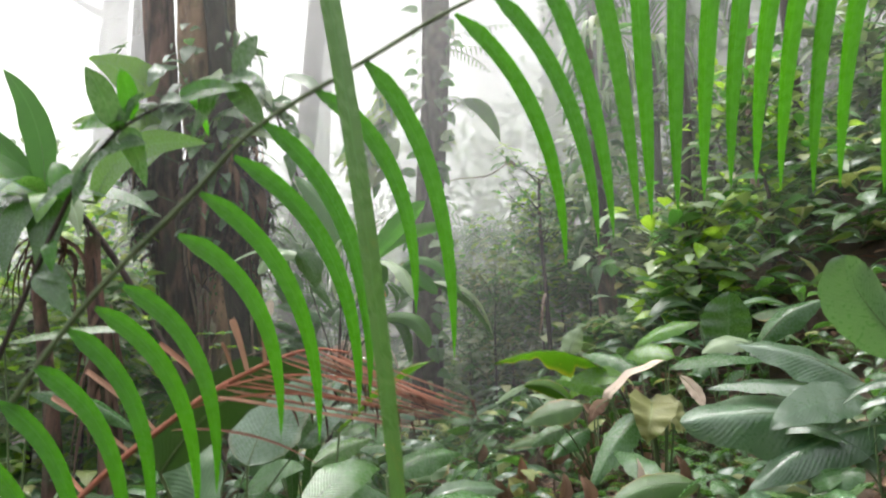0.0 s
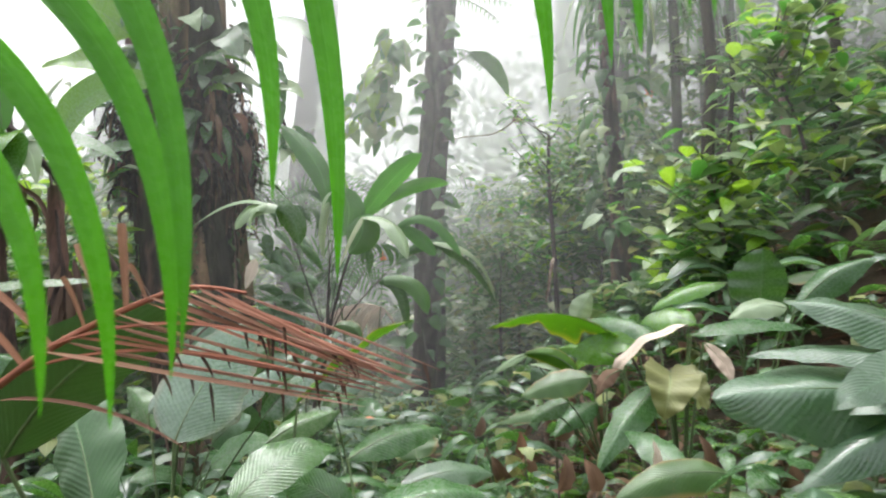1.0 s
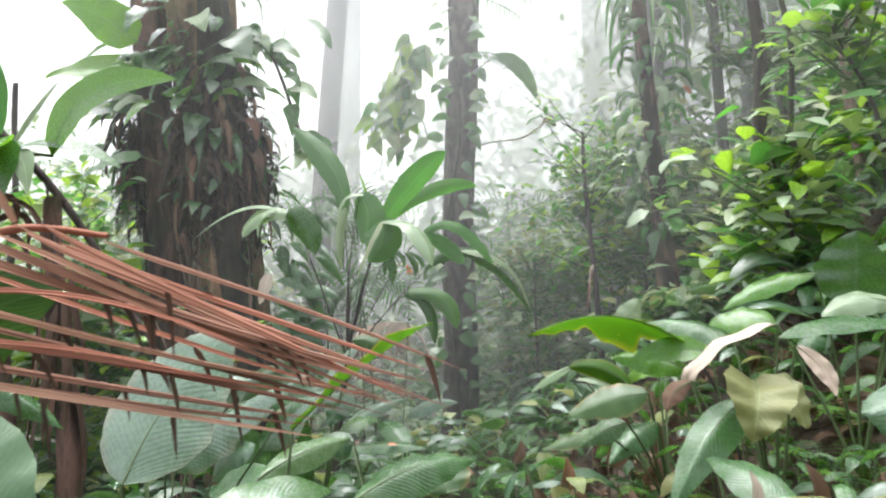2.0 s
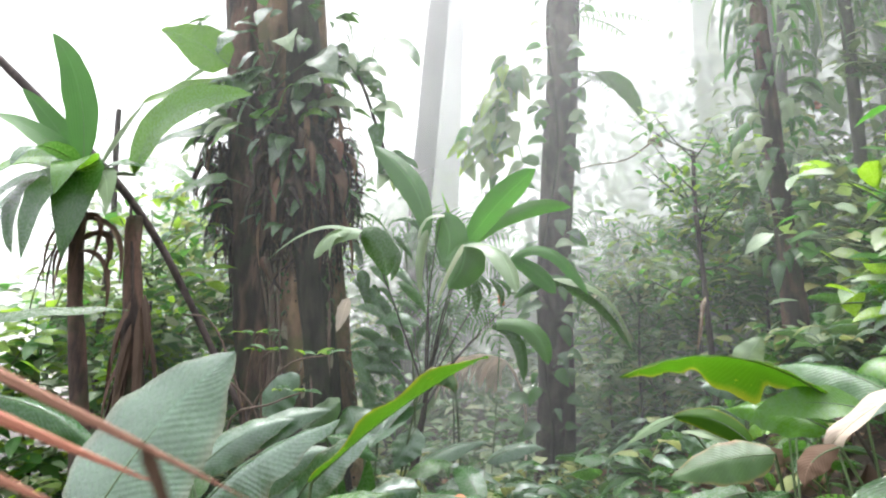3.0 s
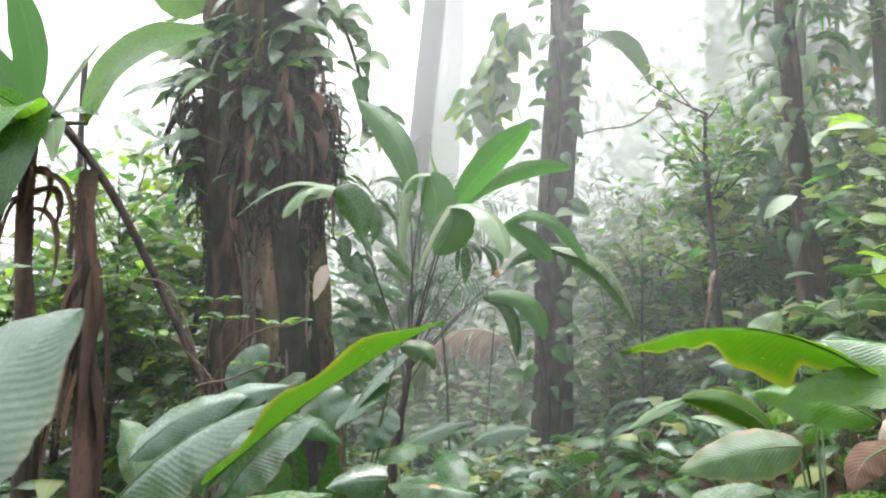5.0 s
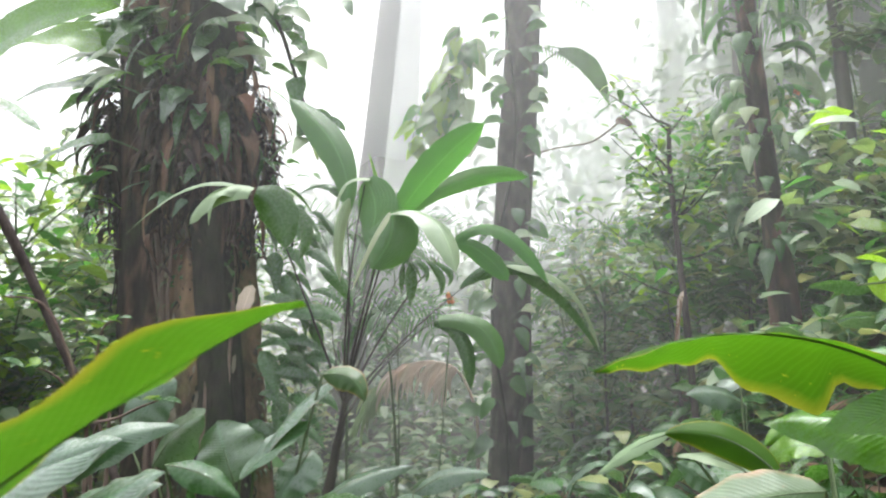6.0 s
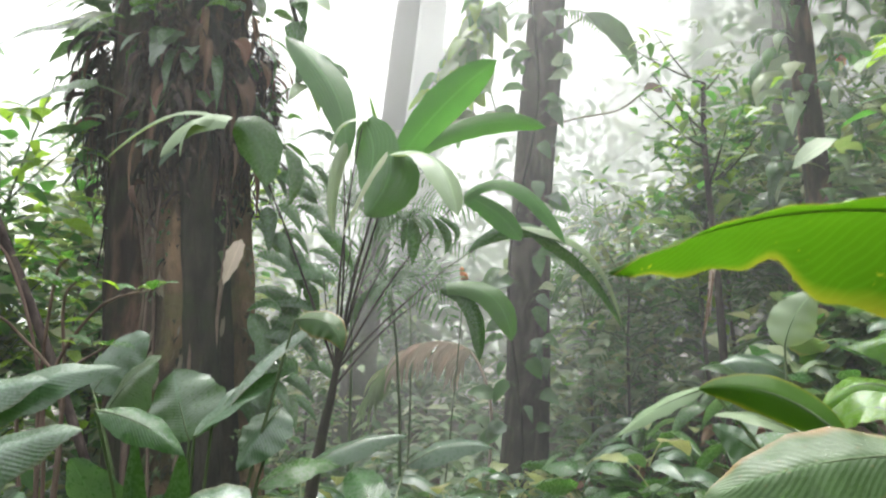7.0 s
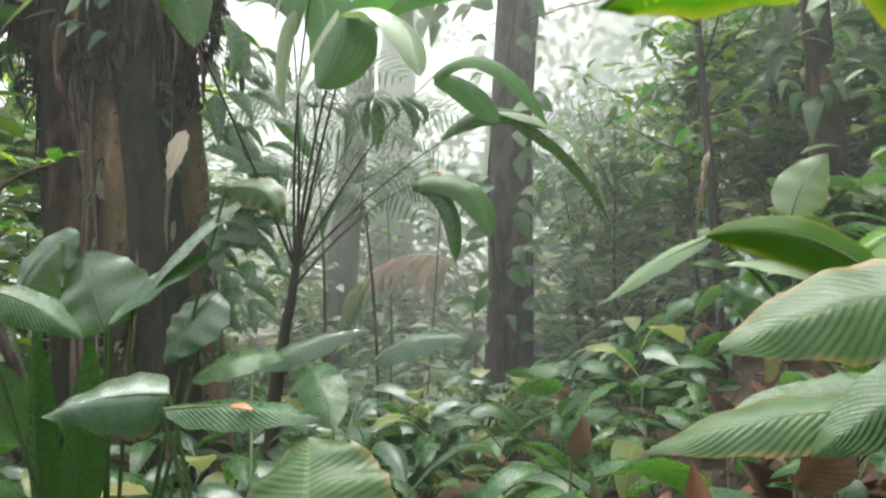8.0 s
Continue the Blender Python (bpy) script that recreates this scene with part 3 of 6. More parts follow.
# ---- forked-leaf palm in the middle ----
def build_palm():
    t = thing("understory_palm", (-0.95, 6.5, 0.45), "young palm with broad forked green leaves on slender stalks", "palm")
    g = Geo()
    tube(g, smooth_path([(-0.97, 6.5, 0.3), (-0.945, 6.5, 0.85), (-0.915, 6.5, 1.08), (-0.88, 6.5, 1.28), (-0.855, 6.5, 1.47)], 4), [0.030 - 0.0011 * i for i in range(17)], 9, 0.10, random.Random(2))
    part("stem", g, STEM_DARK, t)
    fork = V((-0.87, 6.5, 1.36))

    def stalk(end, bow, r=0.0075, low=0.0):
        g = Geo()
        k = V(end)
        tube(g, curve_pts(fork - V((0, 0, low)), (fork + k) * 0.5 + V(bow), k, 14), [r * (1 - 0.045 * i) for i in range(15)], 6)
        part("leaf_stalk", g, STEM_DARK, t)

    # lobe tones carry light: pale sky sheen, lit green, dark shaded undersides
    def lobes(name, rows):
        for base, mid, tip, w, shape, face, mat in rows:
            g = Geo()
            arc_blade(g, base, mid, tip, w, shape, face, seed=int(abs(tip[0]) * 1000))
            part(name, g, mat, t)

    # tall leaf with two upright lobes
    stalk((-0.58, 6.36, 2.20), (-0.03, 0, 0.02))
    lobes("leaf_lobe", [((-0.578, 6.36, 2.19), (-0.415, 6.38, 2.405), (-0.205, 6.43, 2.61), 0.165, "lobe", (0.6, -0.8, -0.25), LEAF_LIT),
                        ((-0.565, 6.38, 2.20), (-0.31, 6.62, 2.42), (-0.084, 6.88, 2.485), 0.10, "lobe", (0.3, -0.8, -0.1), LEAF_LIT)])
    # middle leaf folded over: sky sheen painted into pale upper faces, darker hanging face
    stalk((-0.545, 6.22, 2.15), (-0.05, 0, 0.03))
    stalk((-0.72, 6.30, 2.32), (-0.06, 0, 0.0), 0.0065)
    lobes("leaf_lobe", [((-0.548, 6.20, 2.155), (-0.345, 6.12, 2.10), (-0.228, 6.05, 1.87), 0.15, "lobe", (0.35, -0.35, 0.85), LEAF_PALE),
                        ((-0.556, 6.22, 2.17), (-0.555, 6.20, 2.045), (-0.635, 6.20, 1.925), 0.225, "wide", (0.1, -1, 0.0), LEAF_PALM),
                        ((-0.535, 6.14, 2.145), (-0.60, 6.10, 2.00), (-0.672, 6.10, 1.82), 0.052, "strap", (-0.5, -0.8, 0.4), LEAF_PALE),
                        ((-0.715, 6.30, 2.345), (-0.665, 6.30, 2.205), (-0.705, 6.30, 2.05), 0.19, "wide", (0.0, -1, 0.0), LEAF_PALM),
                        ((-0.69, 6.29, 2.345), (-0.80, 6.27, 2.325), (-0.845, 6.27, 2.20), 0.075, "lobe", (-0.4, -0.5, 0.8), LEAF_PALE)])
    # leaf rising towards the big trunk
    stalk((-0.862, 6.42, 2.26), (0.04, 0, 0.0), 0.0065)
    lobes("leaf_lobe", [((-0.855, 6.42, 2.22), (-0.925, 6.42, 2.545), (-1.20, 6.42, 2.85), 0.17, "paddle", (0.5, -0.8, 0.2), LEAF_PALM),
                        ((-0.862, 6.42, 2.27), (-0.975, 6.43, 2.385), (-1.13, 6.42, 2.33), 0.075, "lance", (0.0, -0.5, 0.8), LEAF_DARK),
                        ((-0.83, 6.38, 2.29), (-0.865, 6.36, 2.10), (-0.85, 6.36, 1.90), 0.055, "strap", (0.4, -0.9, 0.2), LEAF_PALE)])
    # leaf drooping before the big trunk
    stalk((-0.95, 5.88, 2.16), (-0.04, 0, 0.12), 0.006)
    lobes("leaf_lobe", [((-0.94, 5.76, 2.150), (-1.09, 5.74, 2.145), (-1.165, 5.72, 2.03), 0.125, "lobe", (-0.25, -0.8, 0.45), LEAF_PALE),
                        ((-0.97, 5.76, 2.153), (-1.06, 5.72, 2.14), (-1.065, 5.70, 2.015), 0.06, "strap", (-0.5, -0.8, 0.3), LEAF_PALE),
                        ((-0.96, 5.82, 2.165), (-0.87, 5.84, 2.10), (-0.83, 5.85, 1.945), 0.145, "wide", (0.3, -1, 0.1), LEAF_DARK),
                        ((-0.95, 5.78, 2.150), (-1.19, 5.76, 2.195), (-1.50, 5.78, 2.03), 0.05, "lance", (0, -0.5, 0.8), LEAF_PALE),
                        ((-1.0, 6.2, 2.214), (-0.945, 6.2, 2.10), (-0.974, 6.2, 1.969), 0.065, "ovate", (0.2, -1, 0.0), LEAF_DARK)])
    # two leaves reaching over the slim trunk
    stalk((-0.465, 6.88, 2.18), (-0.03, 0, 0.10), 0.006)
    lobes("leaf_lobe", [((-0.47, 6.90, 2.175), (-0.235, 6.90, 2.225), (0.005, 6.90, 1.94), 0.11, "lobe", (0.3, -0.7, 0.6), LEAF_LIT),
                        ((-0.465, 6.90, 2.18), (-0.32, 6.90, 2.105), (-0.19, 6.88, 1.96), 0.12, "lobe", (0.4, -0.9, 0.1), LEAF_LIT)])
    stalk((-0.47, 7.1, 1.97), (0.03, 0, 0.10), 0.006)
    # dark and pale strips paint shaded underside and sky sheen of one leaf
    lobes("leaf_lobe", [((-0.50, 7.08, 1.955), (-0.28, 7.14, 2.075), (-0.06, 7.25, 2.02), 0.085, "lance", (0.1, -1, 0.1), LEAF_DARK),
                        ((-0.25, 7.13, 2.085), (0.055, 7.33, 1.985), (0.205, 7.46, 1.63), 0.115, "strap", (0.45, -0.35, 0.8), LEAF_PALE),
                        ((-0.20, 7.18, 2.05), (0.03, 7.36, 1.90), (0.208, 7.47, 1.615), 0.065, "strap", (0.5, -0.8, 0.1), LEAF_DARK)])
    # low leaf before the slim trunk
    stalk((-0.69, 7.28, 1.81), (-0.02, 0, 0.06), 0.0065, 0.06)
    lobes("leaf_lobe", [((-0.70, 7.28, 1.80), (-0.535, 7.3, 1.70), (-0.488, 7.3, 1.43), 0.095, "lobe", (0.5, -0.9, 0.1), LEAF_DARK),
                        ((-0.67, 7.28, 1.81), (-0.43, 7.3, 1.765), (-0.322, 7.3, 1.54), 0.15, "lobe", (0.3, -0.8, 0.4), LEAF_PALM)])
    g = Geo()
    arc_blade(g, (-0.665, 6.4, 2.2), (-0.70, 6.4, 2.36), (-0.752, 6.4, 2.515), 0.022, "strap", (0, -1, 0), 8, 1, 0.8)
    part("spear_leaf", g, LEAF_BRIGHT, t, "unopened spear leaf")
    # small ragged leaf among the stalks
    stalk((-0.655, 6.68, 2.03), (-0.02, 0, 0.05), 0.004)
    rnd = random.Random(4)
    c = V((-0.655, 6.68, 2.03))
    for i in range(11):
        a = -0.7 + i * 0.42
        g = Geo()
        d = V((math.cos(a) * 0.12, rnd.uniform(-0.04, 0.04), math.sin(a) * 0.07 - 0.05))
        blade(g, c, c + d, 0.018, (0, 0, 0.03), "lance", (0, -0.8, 0.6), 6, 1, 0.3, rnd=rnd)
        part("leaf_segment", g, LEAF_DARK, t)
    for dx, dz, w in ((0.025, -0.21, 0.06), (-0.02, -0.15, 0.03), (0.10, -0.10, 0.025), (0.17, -0.17, 0.04), (0.21, -0.12, 0.03)):
        g = Geo()
        arc_blade(g, c + V((dx * 0.6, 0, 0.01)), c + V((dx * 1.05, 0, dz * 0.45)), c + V((dx, 0, dz)), w, "lance", (0.1, -1, 0.1), 8, 2)
        part("leaf_segment", g, LEAF_DARK, t)
    for ex, ez in ((-0.80, 1.95), (-0.76, 1.90), (-0.93, 1.75), (-0.70, 1.86)):
        stalk((ex, 6.45, ez), (-0.02, 0, 0.02), 0.004)


build_palm()


# ---- climbers on the trunks ----
def climber(name, label, at, leaves, mat_list, seed, group=""):
    """A vine: stem through the given line, leaves on short stalks round it."""
    rnd = random.Random(seed)
    t = thing(name, at, label, "climbing plant", group)
    return t, rnd


def build_climbers():
    # on the slim tree
    t, rnd = climber("trunk_creeper", "creeper with heart-shaped leaves clinging to the slim trunk", (-0.7, 9.15, 0.8), 0, 0, 21)
    g = Geo()
    tube(g, [(tree2_axis(z)[0] - 0.05 + 0.08 * math.sin(z * 2.2), 9.3 - 0.19, z) for z in [0.6 + 0.25 * i for i in range(20)]], 0.012, 5, rnd=rnd)
    part("stem", g, STEM_DARK, t)
    for i in range(80):
        z = rnd.uniform(0.9, 5.6)
        x = tree2_axis(z)[0]
        side = rnd.choice((-1, 1))
        dx = rnd.uniform(0.05, 0.21)
        p = V((x + side * dx, 9.3 - math.sqrt(0.245 ** 2 - dx * dx) - 0.015, z))
        L = rnd.uniform(0.11, 0.24)
        d = V((side * rnd.uniform(0.1, 0.9), rnd.uniform(-0.5, 0.0), rnd.uniform(-1.0, 0.05))).normalized() * L
        leaf_on_stalk(t, p - V((side * 0.05, -0.02, 0.04)), p, p + d, L * rnd.uniform(0.5, 0.75), rnd.choice((LEAF_LIT, LEAF, LEAF_BLUE, LEAF_PALE)), (0, -0.02, 0.02), rnd.choice(("heart", "ovate")), (side * rnd.uniform(-0.2, 0.5), -1, rnd.uniform(0.1, 0.7)), 0.003, 7, 2, 0.15, 0.02, rnd=rnd)
    # hanging mass on its side
    t, rnd = climber("hanging_vine", "curtain of pale green leaves hanging beside the slim trunk", (-1.0, 9.1, 3.4), 0, 0, 22)
    for k in range(9):
        top = V((-0.75 - rnd.uniform(0, 0.28), 9.1 + rnd.uniform(-.1, .15), 4.75 - rnd.uniform(0, 0.25) - k * 0.02))
        bot = V((-1.0 - 0.05 * k + rnd.uniform(-.1, .15), 9.0 + rnd.uniform(-.1, .1), 3.4 + rnd.uniform(0, 0.7)))
        pts = curve_pts(top, (top + bot) / 2 + V((-0.2, 0, 0.35)), bot, 8)
        g = Geo()
        tube(g, pts, 0.006, 4)
        part("stem", g, STEM, t)
        for i in range(1, 9):
            for _ in range(2):
                p = pts[i]
                L = rnd.uniform(0.15, 0.30)
                d = V((rnd.uniform(-0.8, 0.5), rnd.uniform(-0.4, 0.2), -rnd.uniform(0.4, 1))).normalized() * L
                g = Geo()
                blade(g, p, p + d, L * 0.6, (0, -0.01, 0.02), "heart", (rnd.uniform(-.3, .3), -1, 0.5), 6, 2, 0.15, 0.02, rnd=rnd)
                # lit and pale tones put haze and light into the curtain's colour
                part("leaf", g, rnd.choice((LEAF_LIT, LEAF_YELLOW, LEAF_PALE, LEAF_PALE)), t)
    # one big notched leaf arching out
    t = thing("arching_leaf_plant", (-0.5, 9.25, 4.2), "single large notched leaf arching off the slim trunk", "climbing plant")
    leaf_on_stalk(t, (-0.52, 9.2, 4.1), (-0.19, 9.24, 4.4), (0.24, 9.7, 4.04), 0.22, LEAF_DARK, (0.05, 0, 0.12), "ovate", (0.15, -1, 0.15), 0.01, 14, 3, 0.15, 0.03)
    # bare twig
    t = thing("dead_twig", (-0.4, 9.1, 3.5), "thin bare twig ending in a withered brown leaf", "twig")
    g = Geo()
    tube(g, smooth_path([(-0.5, 9.2, 3.42), (-0.2, 9.1, 3.44), (0.1, 9.0, 3.43), (0.33, 8.86, 3.52)], 5), 0.008, 5, 0.2, random.Random(1))
    part("twig", g, TWIG, t)
    g = Geo()
    blade(g, (0.30, 8.88, 3.54), (0.44, 8.84, 3.46), 0.08, (0, 0, 0.02), "round", (0, -1, 0.4), 6, 2, 0.4, 0.04)
    part("withered_leaf", g, LEAF_WITHERED, t)
    # epiphytes on the big tree
    t, rnd = climber("tree_creeper", "mixed creeper leaves round the upper big trunk", (-2.0, 6.5, 3.0), 0, 0, 23)
    for i in range(150):
        a = rnd.uniform(-3.0, 0.7)
        z = rnd.choice((rnd.uniform(2.6, 4.2), rnd.uniform(3.1, 4.2), rnd.uniform(2.35, 3.0)))
        cx, cy = tree1_axis(z)
        cx, k = (tree1_left(z)[0], 0.5) if a < -1.9 else (cx, 1.0)
        r = (0.33 + rnd.uniform(0, 0.14)) * (0.7 if k < 1 else 1)
        p = V((cx + r * math.cos(a), cy + r * math.sin(a), z))
        L = rnd.uniform(0.09, 0.24)
        d = V((math.cos(a) * rnd.uniform(0, 0.8) + rnd.uniform(-.4, .4), math.sin(a) * 0.5, -rnd.uniform(0.1, 1.0))).normalized() * L
        g = Geo()
        blade(g, p, p + d, L * rnd.uniform(0.35, 0.6), (0, 0, 0.02), rnd.choice(("heart", "lance", "ovate")), (math.cos(a), math.sin(a), 0.5), 6, 2, 0.15, 0.02, rnd=rnd)
        part("leaf", g, rnd.choice((LEAF, LEAF_DARK, LEAF_DARK, LEAF_DARK, LEAF_BLUE)), t)
    for base, tip, w, bulge, face, mat in (
        ((-2.35, 6.5, 3.35), (-2.95, 6.3, 3.32), 0.30, (0, 0, 0.06), (-0.2, -0.9, 0.4), LEAF_BRIGHT), ((-2.4, 6.5, 3.6), (-2.85, 6.3, 3.85), 0.34, (0, 0, 0.05), (-0.2, -0.9, 0.3), LEAF_BRIGHT),
        ((-2.35, 6.5, 3.1), (-2.85, 6.3, 2.98), 0.20, (0, 0, 0.05), (-0.2, -0.8, 0.6), LEAF_DARK), ((-2.3, 6.45, 2.75), (-2.7, 6.3, 2.55), 0.17, (0, 0, 0.05), (-0.2, -0.8, 0.6), LEAF),
        ((-2.05, 6.5, 3.45), (-2.2, 6.25, 3.15), 0.22, (0, -0.04, 0.04), (0, -1, 0.3), LEAF_DARK), ((-1.85, 6.48, 3.0), (-1.93, 6.4, 2.78), 0.18, (0, -0.03, 0.02), (0, -1, 0.2), LEAF_BLUE),
        ((-1.7, 6.5, 3.55), (-1.45, 6.35, 3.3), 0.24, (0, -0.04, 0.05), (0.1, -1, 0.4), LEAF_BLUE), ((-1.9, 6.45, 3.7), (-1.75, 6.3, 3.5), 0.2, (0, -0.04, 0.03), (0.1, -1, 0.3), LEAF_PALE),
        ((-2.2, 6.45, 3.8), (-2.3, 6.25, 3.55), 0.24, (0, -0.04, 0.03), (-0.1, -1, 0.3), LEAF)):
        leaf_on_stalk(t, (tree1_axis(base[2])[0] - 0.05, 6.62, base[2] - 0.15), base, tip, w, mat, bulge, rnd.choice(("heart", "ovate")), face, 0.006, 14, 3, 0.12, 0.03, rnd=rnd)
    # bigger leaves hanging right of the trunk
    t, rnd = climber("trunk_side_vine", "dark broad leaves trailing from the side of the big tree", (-1.4, 6.8, 2.9), 0, 0, 24)
    line = smooth_path([(-1.75, 6.75, 3.75), (-1.5, 6.72, 3.5), (-1.35, 6.75, 3.1), (-1.25, 6.8, 2.75)], 5)
    g = Geo()
    tube(g, line, 0.012, 6)
    part("stem", g, STEM_DARK, t)
    for i in range(26):
        p = line[rnd.randrange(len(line))]
        L = rnd.uniform(0.14, 0.26)
        d = V((rnd.uniform(-0.2, 1.0), rnd.uniform(-0.5, 0.2), -rnd.uniform(0.2, 1.0))).normalized() * L
        leaf_on_stalk(t, p, p + d * 0.2, p + d * 1.2, L * 0.5, rnd.choice((LEAF, LEAF_DARK, LEAF_PALE)), (0.02, -0.01, 0.03), "heart", (0.2, -0.9, 0.5), 0.004, 7, 2, 0.15, 0.02, rnd=rnd)
    leaf_on_stalk(t, (-1.5, 6.75, 2.65), (-1.35, 6.72, 2.75), (-1.05, 6.6, 2.62), 0.10, LEAF, (0.04, 0, 0.06), "lance", (0.2, -0.6, 0.6), 0.006, 10, 2, 0.12, 0.01)
    leaf_on_stalk(t, (-1.5, 6.9, 3.6), (-1.55, 7.1, 3.95), (-1.15, 7.0, 3.62), 0.15, LEAF_DARK, (0.05, 0, 0.05), "ovate", (0.3, -0.8, 0.5), 0.006, 10, 2, 0.12, 0.03)
    for i in range(60):
        p = V((-1.47 + rnd.uniform(-0.08, 0.25), 6.75 + rnd.uniform(-.1, .15), rnd.uniform(1.2, 2.4)))
        L = rnd.uniform(0.15, 0.3)
        g = Geo()
        blade(g, p, p + V((rnd.uniform(0.05, 0.9), rnd.uniform(-.3, .3), -rnd.uniform(0.0, 0.8))).normalized() * L, L * rnd.uniform(0.2, 0.4), (0, 0, 0.05), "lance", (0.2, -0.8, 0.6), 6, 2, -0.3, rnd=rnd)
        part("narrow_leaf", g, rnd.choice((LEAF_DARK, LEAF)), t)


build_climbers()


# ---- left group: rosette plant, leaning branch ----
def build_left():
    rnd = random.Random(31)
    t = thing("rosette_plant", (-2.45, 5.6, 0.3), "tall rosette plant with broad strap leaves on a dry brown stem", "plant")
    g = Geo()
    tube(g, smooth_path([(-2.40, 5.62, 0.2), (-2.42, 5.6, 1.1), (-2.55, 5.58, 1.9), (-2.55, 5.55, 2.5)], 6), [0.06 - 0.0015 * i for i in range(19)], 9, 0.12, rnd)
    part("stem", g, BARK_DARK, t)
    c = (-2.52, 5.55, 2.5)
    for base, tip, w, bulge, mat, face in (
        ((-2.50, 5.5, 2.58), (-2.86, 5.5, 3.42), 0.20, (0.08, 0, 0.04), LEAF_LIT, (0.3, -1, 0.1)),
        ((-2.52, 5.5, 2.55), (-2.97, 5.3, 2.86), 0.14, (0, 0, 0.05), LEAF_LIT, (0.3, -0.7, 0.6)),
        ((-2.17, 5.54, 2.50), (-1.42, 5.5, 2.83), 0.27, (-0.14, 0, 0.15), LEAF_BRIGHT, (-0.1, -1, 0.2)),
        ((-2.35, 5.5, 2.55), (-1.80, 5.6, 2.42), 0.15, (0.0, 0, 0.07), LEAF, (0, -0.6, 0.8)),
        ((-2.55, 5.5, 2.55), (-2.62, 5.25, 2.05), 0.27, (-0.12, -0.05, 0.10), LEAF, (-0.3, -0.9, 0.4)),
        ((-2.50, 5.5, 2.55), (-2.34, 5.3, 2.02), 0.28, (0.08, -0.06, 0.12), LEAF, (0.3, -0.9, 0.4)),
        ((-2.45, 5.5, 2.5), (-2.48, 5.2, 2.0), 0.24, (0.0, -0.08, 0.14), LEAF, (0, -0.9, 0.4)),
        ((-2.55, 5.5, 2.5), (-2.85, 5.2, 2.1), 0.24, (-0.06, -0.05, 0.12), LEAF, (-0.2, -0.8, 0.6)),
        ((-2.55, 5.5, 2.5), (-3.0, 5.3, 2.05), 0.24, (-0.06, -0.02, 0.12), LEAF, (-0.2, -0.8, 0.6)),
        ((-2.5, 5.5, 2.52), (-2.75, 5.15, 2.35), 0.24, (-0.05, -0.05, 0.10), LEAF_BRIGHT, (-0.2, -0.8, 0.6)),
        ((-2.45, 5.5, 2.52), (-2.25, 5.15, 2.3), 0.22, (0.05, -0.05, 0.10), LEAF_BRIGHT, (0.2, -0.8, 0.6)),
        ((-2.5, 5.5, 2.55), (-2.5, 5.1, 2.45), 0.22, (0, -0.05, 0.10), LEAF, (0, -0.7, 0.7)),
        ((-2.5, 5.55, 2.55), (-3.1, 5.4, 2.55), 0.2, (0, 0, 0.10), LEAF_BRIGHT, (-0.1, -0.8, 0.6)),
        ((-2.5, 5.55, 2.5), (-3.05, 5.5, 3.1), 0.14, (0, 0, 0.04), LEAF_LIT, (0.2, -0.9, 0.3)),
        ((-2.45, 5.55, 2.55), (-2.2, 5.6, 2.95), 0.05, (0, 0, 0.02), LEAF_PALE, (0, -1, 0.2)),
        ((-2.4, 5.5, 2.5), (-2.13, 5.35, 2.25), 0.13, (0.02, 0, 0.08), LEAF_PALE, (0.2, -0.8, 0.6)),
    ):
        leaf_on_stalk(t, c, base, tip, w, mat, bulge, "ovate", face, 0.012, 14, 3, 0.12, 0.01, rnd=rnd)
    for i in range(12):
        a = rnd.uniform(-2.8, 0.2)
        p = V((-2.54, 5.56, 2.2 + rnd.uniform(-0.1, 0.15)))
        g = Geo()
        q = p + V((math.cos(a) * rnd.uniform(0.05, 0.35), math.sin(a) * 0.1, -rnd.uniform(0.15, 0.7)))
        blade(g, p, q, rnd.uniform(0.02, 0.05), (math.cos(a) * 0.1, 0, 0.1), "strap", (math.cos(a), -0.6, 0.3), 7, 2, 0.7, 0.05, rnd=rnd)
        part("dead_leaf", g, LEAF_WITHERED, t, "dry brown hanging leaf")
    t = thing("leaf_wrapped_stump", (-2.05, 5.6, 0.4), "brown stem wrapped in dry hanging leaf sheaths", "plant")
    g = Geo()
    tube(g, smooth_path([(-2.02, 5.6, 0.3), (-2.05, 5.6, 1.1), (-2.18, 5.62, 1.75), (-2.26, 5.65, 2.3)], 5), [0.07 - 0.002 * i for i in range(16)], 9, 0.2, rnd)
    part("stem", g, BARK_DARK, t)
    for i in range(14):
        a = rnd.uniform(-3.1, 0.1)
        z = rnd.uniform(1.3, 1.9)
        p = V((-2.1 + 0.06 * math.cos(a), 5.6 + 0.06 * math.sin(a), z))
        g = Geo()
        blade(g, p, p + V((0.10 * math.cos(a), 0.05 * math.sin(a), -rnd.uniform(0.3, 0.75))), rnd.uniform(0.03, 0.06), (0.04 * math.cos(a), 0.03 * math.sin(a), 0), "strap",
              (math.cos(a), math.sin(a), 0), 7, 2, -0.5, 0.04, rnd=rnd)
        part("leaf_sheath", g, LEAF_WITHERED, t)
    t = thing("leaning_branch", (-1.84, 5.9, 0.6), "bare brown branch leaning across the undergrowth", "branch")
    g = Geo()
    tube(g, smooth_path([(-1.3, 6.0, 0.55), (-1.84, 5.9, 1.54), (-2.35, 5.7, 2.42), (-3.34, 5.5, 3.37), (-4.2, 5.4, 4.1)], 6), [0.014 + 0.0007 * i for i in range(25)], 7, 0.08, rnd)
    part("limb", g, BARK_THIN, t)
    g = Geo()
